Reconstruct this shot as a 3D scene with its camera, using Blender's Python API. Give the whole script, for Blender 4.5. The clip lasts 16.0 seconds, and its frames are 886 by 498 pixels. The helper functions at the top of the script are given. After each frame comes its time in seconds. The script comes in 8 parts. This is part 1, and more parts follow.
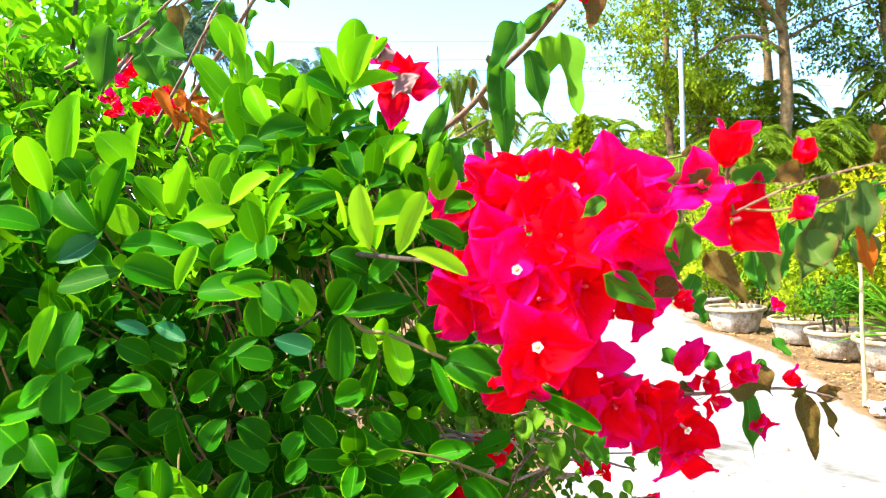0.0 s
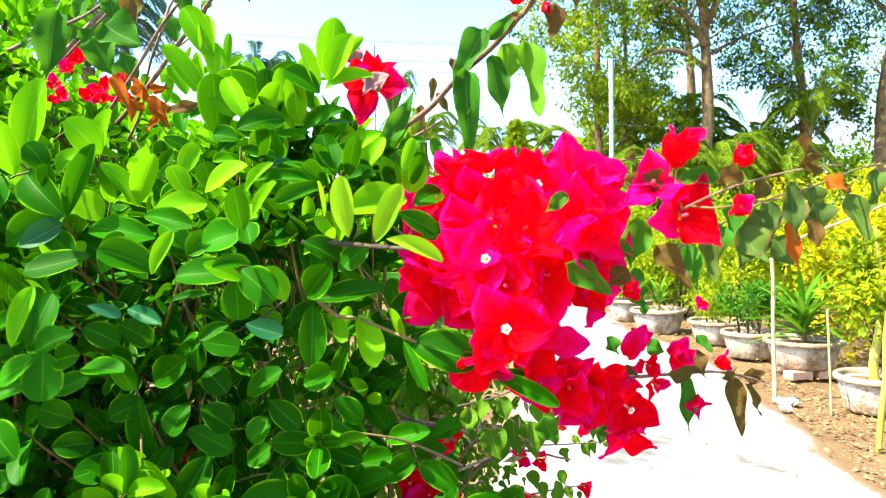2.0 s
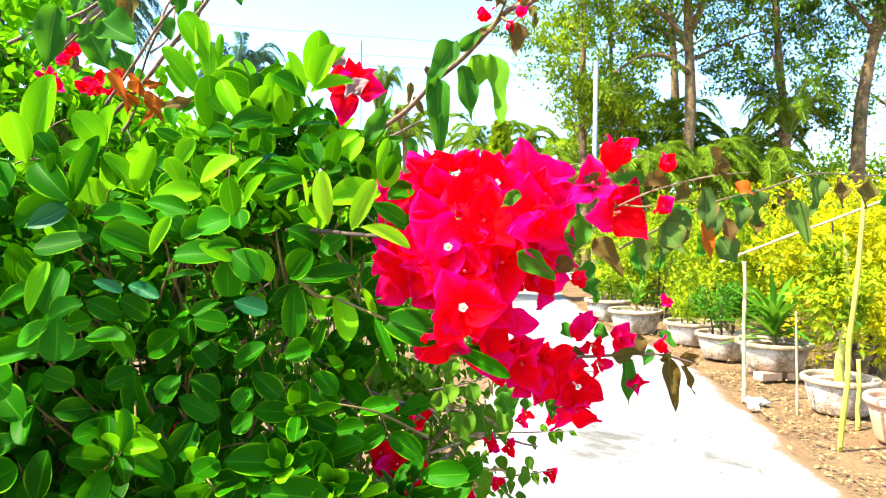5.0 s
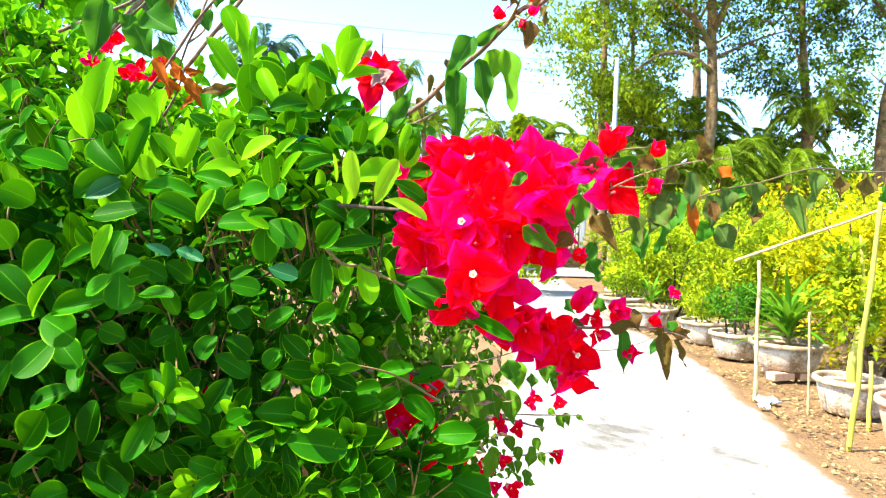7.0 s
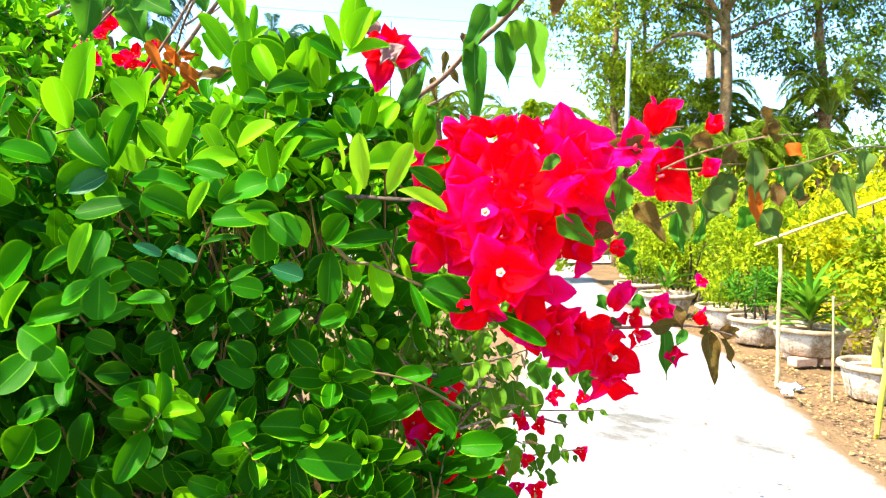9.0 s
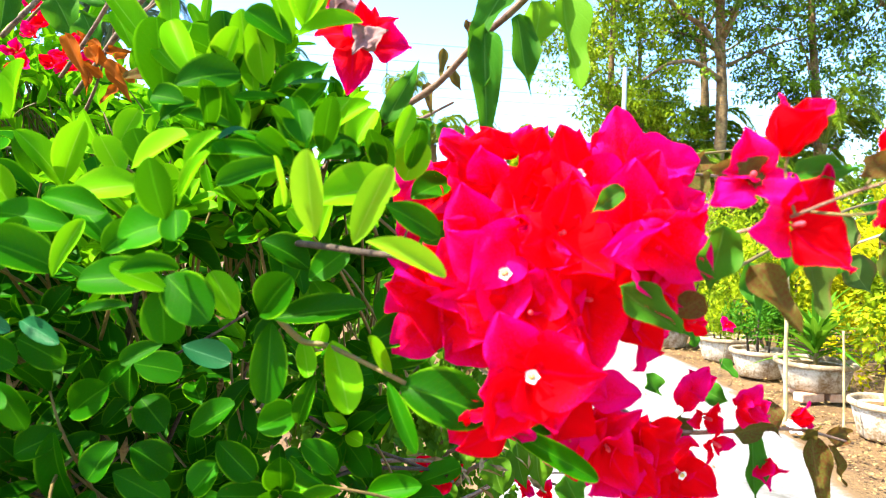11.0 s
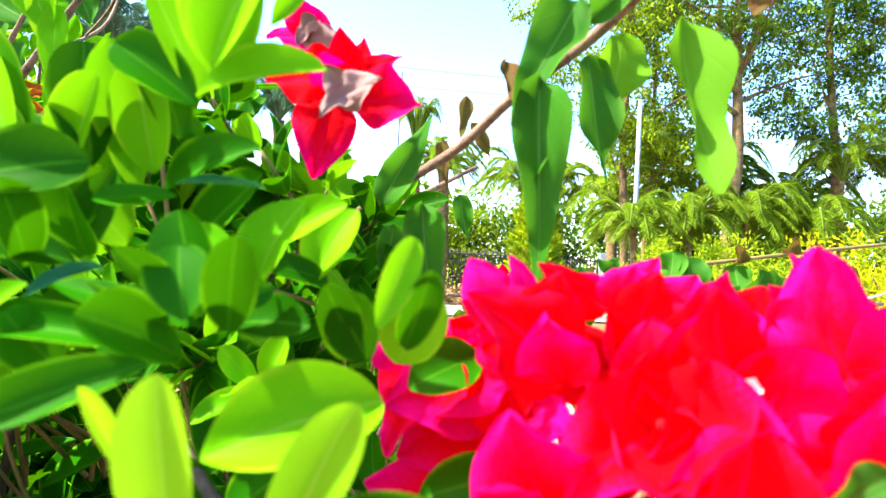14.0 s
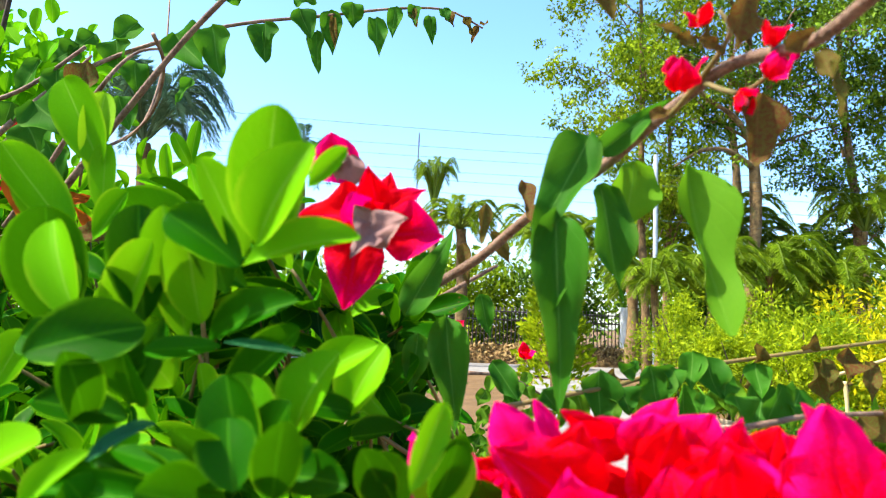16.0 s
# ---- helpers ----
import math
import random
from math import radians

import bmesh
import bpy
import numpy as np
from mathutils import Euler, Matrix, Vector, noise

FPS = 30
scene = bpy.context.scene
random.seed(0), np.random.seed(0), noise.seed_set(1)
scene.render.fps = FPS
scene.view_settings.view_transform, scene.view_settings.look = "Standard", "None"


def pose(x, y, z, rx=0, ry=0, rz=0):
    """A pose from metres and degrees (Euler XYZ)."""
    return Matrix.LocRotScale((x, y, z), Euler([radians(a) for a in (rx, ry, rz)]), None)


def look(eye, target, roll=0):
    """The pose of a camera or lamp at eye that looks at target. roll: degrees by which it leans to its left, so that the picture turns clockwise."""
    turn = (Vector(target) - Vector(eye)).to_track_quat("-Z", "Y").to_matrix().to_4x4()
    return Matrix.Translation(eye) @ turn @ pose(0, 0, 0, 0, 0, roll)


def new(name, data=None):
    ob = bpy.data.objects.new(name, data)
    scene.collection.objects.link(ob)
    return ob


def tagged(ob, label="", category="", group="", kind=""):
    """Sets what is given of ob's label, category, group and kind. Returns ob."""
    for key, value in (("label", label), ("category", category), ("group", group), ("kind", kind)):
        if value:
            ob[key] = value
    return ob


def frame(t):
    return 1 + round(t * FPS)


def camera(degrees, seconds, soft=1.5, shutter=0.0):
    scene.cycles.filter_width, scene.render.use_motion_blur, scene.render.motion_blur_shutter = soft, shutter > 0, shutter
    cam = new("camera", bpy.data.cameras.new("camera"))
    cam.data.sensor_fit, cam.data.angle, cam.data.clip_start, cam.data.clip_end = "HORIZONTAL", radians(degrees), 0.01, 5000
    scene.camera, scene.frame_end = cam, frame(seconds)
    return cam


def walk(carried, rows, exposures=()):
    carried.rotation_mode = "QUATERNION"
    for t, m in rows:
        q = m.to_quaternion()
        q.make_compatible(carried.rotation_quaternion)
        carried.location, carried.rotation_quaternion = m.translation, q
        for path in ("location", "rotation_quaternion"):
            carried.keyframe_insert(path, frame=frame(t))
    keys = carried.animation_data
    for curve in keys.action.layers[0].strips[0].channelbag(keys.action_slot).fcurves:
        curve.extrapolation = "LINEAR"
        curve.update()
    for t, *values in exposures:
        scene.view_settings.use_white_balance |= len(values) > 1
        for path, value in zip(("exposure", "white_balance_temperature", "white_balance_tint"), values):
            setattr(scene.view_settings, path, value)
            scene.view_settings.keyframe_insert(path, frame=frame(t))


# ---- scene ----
cam = camera(67.7, 16.0, soft=1.0)
PATH = [
    (0, (0.003, -0.013, 1.157), (-0.01, 1.986, 1.13), -1.9),
    (0.5, (-0.011, -0.017, 1.153), (0.053, 1.982, 1.115), -1.3),
    (1, (-0.019, -0.025, 1.15), (0.097, 1.972, 1.11), -1.0),
    (1.5, (-0.024, -0.034, 1.149), (0.128, 1.96, 1.115), -0.8),
    (2, (-0.026, -0.042, 1.15), (0.165, 1.949, 1.121), -0.8),
    (2.5, (-0.027, -0.049, 1.148), (0.189, 1.939, 1.119), -0.2),
    (3, (-0.026, -0.059, 1.147), (0.198, 1.928, 1.118), -0.1),
    (3.5, (-0.023, -0.068, 1.148), (0.227, 1.916, 1.115), -0.2),
    (6, (-0.02, -0.141, 1.137), (0.205, 1.846, 1.088), 1.1),
    (6.5, (-0.021, -0.157, 1.132), (0.191, 1.831, 1.074), 1.3),
    (7, (-0.025, -0.171, 1.127), (0.169, 1.819, 1.072), 1.9),
    (7.5, (-0.029, -0.178, 1.124), (0.13, 1.814, 1.056), 1.9),
    (8, (-0.032, -0.171, 1.125), (0.111, 1.823, 1.042), 1.9),
    (8.2, (-0.032, -0.163, 1.126), (0.111, 1.829, 1.036), 1.8),
    (10.3, (-0.014, 0.027, 1.143), (0.168, 2.017, 1.052), -0.3),
    (10.5, (-0.014, 0.043, 1.146), (0.168, 2.034, 1.087), 0.2),
    (11, (-0.013, 0.086, 1.151), (0.162, 2.079, 1.132), 1.5),
    (11.5, (-0.012, 0.125, 1.162), (0.127, 2.12, 1.144), 1.5),
    (12, (-0.011, 0.161, 1.175), (0.113, 2.157, 1.154), 1.4),
    (12.5, (-0.011, 0.192, 1.187), (0.118, 2.188, 1.183), 2.1),
    (13, (-0.011, 0.219, 1.198), (0.104, 2.216, 1.209), 2.7),
    (13.5, (-0.008, 0.247, 1.207), (0.141, 2.241, 1.246), 3.4),
    (14, (-0.005, 0.267, 1.218), (0.139, 2.261, 1.273), 3.1),
    (14.5, (-0.003, 0.281, 1.228), (0.167, 2.27, 1.341), 3.0),
    (15, (-0.002, 0.28, 1.237), (0.17, 2.266, 1.408), 2.6),
    (15.5, (-0.007, 0.267, 1.245), (0.106, 2.253, 1.453), 1.8),
    (16, (-0.01, 0.25, 1.249), (0.069, 2.236, 1.471), 2.3),
]
EXPOSE = [(0, 2.45), (12.6, 2.45), (14.0, 2.58), (15.0, 2.15), (16, 1.75)]
cam.data.dof.use_dof, cam.data.dof.focus_distance, cam.data.dof.aperture_fstop = True, 1.0, 15.0
walk(cam, [(t, look(eye, target, roll)) for t, eye, target, roll in PATH], EXPOSE)

# ---- daylight ----
SUN_AZ, SUN_EL = radians(-100.0), radians(54.0)      # azimuth from +y towards +x
world = bpy.data.worlds.new("sky")
scene.world = world
world.use_nodes = True
wt = world.node_tree
sky = wt.nodes.new("ShaderNodeTexSky")
sky.sky_type, sky.sun_disc = "NISHITA", False
sky.sun_elevation, sky.sun_rotation = SUN_EL, SUN_AZ
sky.air_density, sky.dust_density, sky.ozone_density = 1.0, 1.2, 3.0
vivid = wt.nodes.new("ShaderNodeHueSaturation")
vivid.inputs["Saturation"].default_value = 1.18
wt.links.new(sky.outputs["Color"], vivid.inputs["Color"])
wt.links.new(vivid.outputs["Color"], wt.nodes["Background"].inputs["Color"])
wt.nodes["Background"].inputs["Strength"].default_value = 0.15
sun_data = bpy.data.lights.new("sun", "SUN")
sun_data.energy, sun_data.angle, sun_data.color = 4.0, radians(0.6), (1.0, 0.95, 0.86)
sun = new("sun", sun_data)
sun_way = Vector((math.sin(SUN_AZ) * math.cos(SUN_EL), math.cos(SUN_AZ) * math.cos(SUN_EL), math.sin(SUN_EL)))
sun.matrix_world = look(sun_way * 50, (0, 0, 0))


# ---- materials ----
def shader(name):
    m = bpy.data.materials.new(name)
    m.use_nodes = True
    return m, m.node_tree, m.node_tree.nodes["Principled BSDF"]


def node(tree, kind, **values):
    n = tree.nodes.new("ShaderNode" + kind)
    for key, v in values.items():
        key = key.replace("_", " ")
        sock = n.inputs[key]
        if isinstance(v, bpy.types.NodeSocket):
            tree.links.new(v, sock)
        else:
            sock.default_value = v
    return n


def calc(tree, op, a, b=0.0, c=None, clamp=False):
    n = tree.nodes.new("ShaderNodeMath")
    n.operation, n.use_clamp = op, clamp
    for i, v in enumerate((a, b) if c is None else (a, b, c)):
        if isinstance(v, bpy.types.NodeSocket):
            tree.links.new(v, n.inputs[i])
        else:
            n.inputs[i].default_value = v
    return n.outputs[0]


def blend(tree, fac, a, b):
    n = tree.nodes.new("ShaderNodeMix")
    n.data_type = "RGBA"
    for sock, v in ((n.inputs[0], fac), (n.inputs[6], a), (n.inputs[7], b)):
        if isinstance(v, bpy.types.NodeSocket):
            tree.links.new(v, sock)
        else:
            sock.default_value = v if isinstance(v, float) else (*v, 1.0)
    return n.outputs[2]


def ramp(tree, fac, lo, hi):
    n = tree.nodes.new("ShaderNodeMapRange")
    n.interpolation_type = "SMOOTHSTEP"
    tree.links.new(fac, n.inputs[0])
    n.inputs[1].default_value, n.inputs[2].default_value = lo, hi
    return n.outputs[0]


def coords(tree, which="Object"):
    return tree.nodes.new("ShaderNodeTexCoord").outputs[which]


def grain(tree, scale, detail=4.0, rough=0.55, vector=None, distortion=0.0):
    n = node(tree, "TexNoise", Scale=scale, Detail=detail, Roughness=rough, Distortion=distortion)
    tree.links.new(vector if vector else coords(tree), n.inputs["Vector"])
    return n.outputs["Fac"]


def relief(tree, bsdf, height, strength, distance=0.01):
    n = node(tree, "Bump", Height=height, Strength=strength, Distance=distance)
    tree.links.new(n.outputs["Normal"], bsdf.inputs["Normal"])
    return n.outputs["Normal"]


def chance(tree):
    """A random number for each object and each island of its mesh."""
    a = tree.nodes.new("ShaderNodeObjectInfo").outputs["Random"]
    b = tree.nodes.new("ShaderNodeNewGeometry").outputs["Random Per Island"]
    return calc(tree, "FRACT", calc(tree, "ADD", a, b))


def leaf_material(name, dark, light, rib, through_colour, gloss=0.4, thin=0.35, veins=9.0, spots=0.0, edge=None, shine=0.007, rim=0.36, clump=0.0):
    m, tr, bs = shader(name)
    uv = tr.nodes.new("ShaderNodeSeparateXYZ")
    tr.links.new(coords(tr, "UV"), uv.inputs[0])
    side = calc(tr, "ABSOLUTE", calc(tr, "SUBTRACT", uv.outputs[0], 0.5))
    midrib = calc(tr, "SUBTRACT", 1.0, ramp(tr, side, 0.006, 0.034))
    wave = calc(tr, "SINE", calc(tr, "MULTIPLY", calc(tr, "SUBTRACT", uv.outputs[1], calc(tr, "MULTIPLY", side, 0.75)), veins * 6.283))
    lateral = ramp(tr, wave, 0.86, 1.0)
    rnd = chance(tr)
    mottled = grain(tr, 60.0, 3.0)
    tone = calc(tr, "ADD", calc(tr, "MULTIPLY", rnd, 0.75), calc(tr, "MULTIPLY", mottled, 0.45), clamp=True)
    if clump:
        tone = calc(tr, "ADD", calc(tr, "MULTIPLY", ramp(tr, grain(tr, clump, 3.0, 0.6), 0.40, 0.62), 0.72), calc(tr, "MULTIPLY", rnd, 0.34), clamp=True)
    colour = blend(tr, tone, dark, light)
    # Rim tint; on shrub leaves it also paints in light caught by the edges.
    if edge:
        colour = blend(tr, calc(tr, "MULTIPLY", ramp(tr, side, rim, 0.5), calc(tr, "MULTIPLY", ramp(tr, grain(tr, 2.6, 1.0), 0.36, 0.62), 0.85)), colour, edge)
    colour = blend(tr, calc(tr, "MULTIPLY", lateral, 0.055), colour, rib)
    colour = blend(tr, calc(tr, "MULTIPLY", midrib, 0.5), colour, rib)
    if spots:
        vor = node(tr, "TexVoronoi", Scale=260.0)
        tr.links.new(coords(tr), vor.inputs["Vector"])
        rare = ramp(tr, grain(tr, 38.0, 2.0), 0.58, 0.66)
        speck = calc(tr, "MULTIPLY", calc(tr, "SUBTRACT", 1.0, ramp(tr, vor.outputs["Distance"], 0.18, 0.34)), rare)
        colour = blend(tr, calc(tr, "MULTIPLY", speck, spots), colour, (0.10, 0.045, 0.008))
    tr.links.new(colour, bs.inputs["Base Color"])
    rough = calc(tr, "ADD", gloss, calc(tr, "MULTIPLY", grain(tr, 120.0, 2.0), 0.2))
    tr.links.new(rough, bs.inputs["Roughness"])
    bs.inputs["Specular IOR Level"].default_value = 0.0
    bs.inputs["IOR"].default_value = 1.01
    height = calc(tr, "ADD", calc(tr, "MULTIPLY", lateral, -0.5), calc(tr, "MULTIPLY", grain(tr, 200.0, 2.0), 0.5))
    height = calc(tr, "SUBTRACT", height, midrib)
    normal = relief(tr, bs, height, 0.22, 0.0008)
    trans = node(tr, "BsdfTranslucent", Color=blend(tr, 0.5, colour, through_colour))
    tr.links.new(normal, trans.inputs["Normal"])
    wax = node(tr, "BsdfAnisotropic", Color=(1.0, 1.0, 0.8, 1.0), Roughness=rough)
    tr.links.new(normal, wax.inputs["Normal"])
    coat = node(tr, "MixShader", Fac=shine)
    tr.links.new(bs.outputs[0], coat.inputs[1])
    tr.links.new(wax.outputs[0], coat.inputs[2])
    mix = node(tr, "MixShader", Fac=thin)
    tr.links.new(coat.outputs[0], mix.inputs[1])
    tr.links.new(trans.outputs[0], mix.inputs[2])
    tr.links.new(mix.outputs[0], tr.nodes["Material Output"].inputs["Surface"])
    return m


GREEN = leaf_material("shrub_leaf_mature", (0.002, 0.030, 0.0002), (0.015, 0.125, 0.0005), (0.07, 0.26, 0.005), (0.12, 0.42, 0.001), 0.34, 0.21, spots=0.7, shine=0.004, edge=(0.16, 0.40, 0.004), rim=0.42)
# Darker copy for older leaves, with the shade of low and inner parts painted in.
DEEP = leaf_material("shrub_leaf_old_shaded", (0.002, 0.030, 0.0002), (0.012, 0.105, 0.0005), (0.06, 0.22, 0.005), (0.08, 0.30, 0.001), 0.34, 0.2, spots=0.7, shine=0.004, edge=(0.12, 0.32, 0.003), rim=0.43)
# Lighter copy for young leaves, and for sunlit ones with the light painted in.
YOUNG_LIT = leaf_material("shrub_leaf_young_lit", (0.038, 0.24, 0.001), (0.15, 0.42, 0.002), (0.26, 0.46, 0.04), (0.24, 0.52, 0.004), 0.36, 0.36, edge=(0.30, 0.50, 0.01), shine=0.004, rim=0.41)
LEMON = leaf_material("shrub_leaf_new", (0.13, 0.38, 0.003), (0.28, 0.50, 0.010), (0.40, 0.54, 0.05), (0.34, 0.56, 0.008), 0.42, 0.4)
# Bluish green base: the sky's sheen on up-facing leaves, painted as colour.
SEA = leaf_material("shrub_leaf_sky_sheen", (0.008, 0.070, 0.020), (0.018, 0.11, 0.034), (0.10, 0.25, 0.10), (0.05, 0.2, 0.04), 0.25, 0.15, shine=0.009)
VINE = leaf_material("bougainvillea_leaf", (0.009, 0.070, 0.005), (0.035, 0.145, 0.006), (0.12, 0.26, 0.04), (0.12, 0.34, 0.01), 0.5, 0.34, veins=6.0, edge=(0.07, 0.18, 0.015))
VINE_PALE = leaf_material("bougainvillea_leaf_pale", (0.05, 0.17, 0.004), (0.12, 0.28, 0.008), (0.16, 0.34, 0.03), (0.2, 0.42, 0.01), 0.5, 0.4, veins=6.0)
VINE_DUSK = leaf_material("bougainvillea_leaf_dusky", (0.020, 0.045, 0.009), (0.070, 0.125, 0.016), (0.13, 0.18, 0.04), (0.13, 0.22, 0.015), 0.5, 0.3, veins=6.0, edge=(0.13, 0.06, 0.02))
VINE_BROWN = leaf_material("bougainvillea_leaf_bronze", (0.10, 0.022, 0.010), (0.085, 0.11, 0.014), (0.18, 0.11, 0.03), (0.20, 0.10, 0.015), 0.5, 0.36, veins=6.0, clump=28.0)
VINE_RUST = leaf_material("bougainvillea_leaf_dry", (0.15, 0.025, 0.003), (0.42, 0.095, 0.005), (0.32, 0.11, 0.02), (0.5, 0.13, 0.008), 0.6, 0.34, veins=6.0)
OLIVE = leaf_material("low_vine_leaf", (0.012, 0.065, 0.003), (0.10, 0.22, 0.006), (0.16, 0.26, 0.04), (0.2, 0.36, 0.01), 0.5, 0.3, veins=6.0)


def bract_material(name, lean):
    m, tr, bs = shader(name)
    uv = tr.nodes.new("ShaderNodeSeparateXYZ")
    tr.links.new(coords(tr, "UV"), uv.inputs[0])
    side = calc(tr, "ABSOLUTE", calc(tr, "SUBTRACT", uv.outputs[0], 0.5))
    midrib = calc(tr, "SUBTRACT", 1.0, ramp(tr, side, 0.01, 0.04))
    wave = calc(tr, "SINE", calc(tr, "MULTIPLY", calc(tr, "SUBTRACT", uv.outputs[1], calc(tr, "MULTIPLY", side, 0.9)), 36.0))
    rnd = chance(tr)
    cloud = grain(tr, 45.0, 3.0)
    tipward = calc(tr, "MULTIPLY", calc(tr, "ADD", uv.outputs[1], side), 0.42)
    # Magenta tips of the bract, with pink highlights from the sky painted in too.
    pinker = ramp(tr, calc(tr, "ADD", tipward, calc(tr, "ADD", calc(tr, "MULTIPLY", rnd, 0.45), calc(tr, "MULTIPLY", cloud, 0.7))), 0.92 - lean, 1.30 - lean)
    colour = blend(tr, pinker, (0.80, 0.000, 0.004), (0.84, 0.002, 0.17))
    colour = blend(tr, calc(tr, "MULTIPLY", midrib, 0.35), colour, (0.75, 0.0, 0.10))
    tr.links.new(colour, bs.inputs["Base Color"])
    bs.inputs["Roughness"].default_value = 0.75
    bs.inputs["IOR"].default_value = 1.12
    bs.inputs["Sheen Weight"].default_value = 0.08
    bs.inputs["Sheen Roughness"].default_value = 0.4
    bs.inputs["Sheen Tint"].default_value = (1.0, 0.10, 0.75, 1.0)
    height = calc(tr, "ADD", calc(tr, "MULTIPLY", ramp(tr, wave, 0.7, 1.0), -0.6), calc(tr, "MULTIPLY", grain(tr, 150.0, 3.0), 0.8))
    normal = relief(tr, bs, calc(tr, "SUBTRACT", height, midrib), 0.35, 0.0012)
    trans = node(tr, "BsdfTranslucent", Color=blend(tr, pinker, (0.88, 0.0, 0.004), (0.9, 0.0, 0.13)))
    mix = node(tr, "MixShader", Fac=0.42)
    tr.links.new(bs.outputs[0], mix.inputs[1])
    tr.links.new(trans.outputs[0], mix.inputs[2])
    tr.links.new(mix.outputs[0], tr.nodes["Material Output"].inputs["Surface"])
    return m


def mottled_material(name, a, b, scale, rough=0.8, bump=0.4, fine=None, c=None, depth=0.01, spec=0.3):
    """Two colours mixed by coarse and fine noise, an optional third in patches."""
    m, tr, bs = shader(name)
    coarse, small = grain(tr, scale, 5.0, 0.6), grain(tr, fine or scale * 7, 4.0, 0.6)
    f = ramp(tr, calc(tr, "ADD", calc(tr, "MULTIPLY", coarse, 0.6), calc(tr, "MULTIPLY", small, 0.4)), 0.36, 0.64)
    colour = blend(tr, f, a, b)
    if c:
        colour = blend(tr, ramp(tr, grain(tr, scale * 0.6, 6.0, 0.7, distortion=0.6), 0.54, 0.68), colour, c)
    tint = calc(tr, "ADD", 0.84, calc(tr, "MULTIPLY", chance(tr), 0.3))
    n = tr.nodes.new("ShaderNodeMix")
    n.data_type, n.blend_type = "RGBA", "MULTIPLY"
    n.inputs[0].default_value = 1.0
    tr.links.new(colour, n.inputs[6])
    tr.links.new(tint, n.inputs[7])
    tr.links.new(n.outputs[2], bs.inputs["Base Color"])
    bs.inputs["Roughness"].default_value = rough
    bs.inputs["Specular IOR Level"].default_value = spec
    relief(tr, bs, small, bump, depth)
    return m


def path_material():
    """Pale worn concrete with scuffs, and soil trodden over its margins (u runs across the path)."""
    m = mottled_material("pale_concrete_path", (0.20, 0.185, 0.16), (0.31, 0.29, 0.26), 1.6, 0.85, 0.7, fine=26, c=(0.105, 0.094, 0.070), depth=0.016)
    tr = m.node_tree
    bs = next(n for n in tr.nodes if n.type == "BSDF_PRINCIPLED")
    base = bs.inputs["Base Color"].links[0].from_socket
    uv = tr.nodes.new("ShaderNodeSeparateXYZ")
    tr.links.new(coords(tr, "UV"), uv.inputs[0])
    edge = calc(tr, "ABSOLUTE", calc(tr, "SUBTRACT", uv.outputs[0], 0.5))
    ragged = calc(tr, "ADD", edge, calc(tr, "ADD", calc(tr, "MULTIPLY", grain(tr, 3.0, 5.0, 0.65), 0.16), calc(tr, "MULTIPLY", grain(tr, 45.0, 4.0, 0.7), 0.09)))
    dirt = ramp(tr, ragged, 0.54, 0.60)
    specks = calc(tr, "MULTIPLY", ramp(tr, grain(tr, 22.0, 4.0, 0.7), 0.66, 0.72), ramp(tr, grain(tr, 2.2, 2.0), 0.48, 0.6))
    colour = blend(tr, calc(tr, "MULTIPLY", specks, 0.7), base, (0.10, 0.075, 0.03))
    tr.links.new(blend(tr, dirt, colour, (0.16, 0.092, 0.035)), bs.inputs["Base Color"])
    return m


BRACT = bract_material("bract_red", 0.07)
BRACT_PINK = bract_material("bract_magenta", 0.30)
FLORET = mottled_material("floret_cream", (0.86, 0.86, 0.74), (0.9, 0.88, 0.82), 300, 0.6, 0.1)
TUBE = mottled_material("closed_floret", (0.60, 0.02, 0.05), (0.72, 0.10, 0.10), 300, 0.6, 0.1)
STAMEN = mottled_material("floret_eye", (0.62, 0.50, 0.12), (0.5, 0.36, 0.1), 400, 0.6, 0.1)
FADED = mottled_material("faded_bract", (0.17, 0.075, 0.06), (0.30, 0.16, 0.13), 90, 0.8, 0.3, depth=0.002)
BARK_VINE = mottled_material("vine_bark", (0.10, 0.05, 0.028), (0.30, 0.18, 0.105), 90, 0.75, 0.5, depth=0.002)
BARK_DARK = mottled_material("shrub_bark", (0.028, 0.018, 0.011), (0.095, 0.060, 0.034), 80, 0.8, 0.5, depth=0.002)
TWIG = mottled_material("green_twig", (0.12, 0.10, 0.02), (0.20, 0.12, 0.035), 60, 0.6, 0.2, depth=0.001)
TREE_BARK = mottled_material("tree_bark", (0.085, 0.050, 0.019), (0.25, 0.155, 0.060), 5.0, 0.9, 0.8, depth=0.03, c=(0.10, 0.12, 0.025))
# In these three crowns clump noise paints sunlit and shaded tufts into the colour.
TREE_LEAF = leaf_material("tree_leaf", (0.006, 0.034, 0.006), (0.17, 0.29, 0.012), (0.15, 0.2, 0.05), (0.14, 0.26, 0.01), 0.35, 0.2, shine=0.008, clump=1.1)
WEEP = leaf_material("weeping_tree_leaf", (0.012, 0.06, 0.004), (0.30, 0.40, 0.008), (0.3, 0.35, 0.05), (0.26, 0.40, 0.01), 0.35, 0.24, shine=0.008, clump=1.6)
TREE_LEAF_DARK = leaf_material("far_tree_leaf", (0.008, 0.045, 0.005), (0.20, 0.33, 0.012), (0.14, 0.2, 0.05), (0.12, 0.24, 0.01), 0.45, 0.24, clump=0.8)
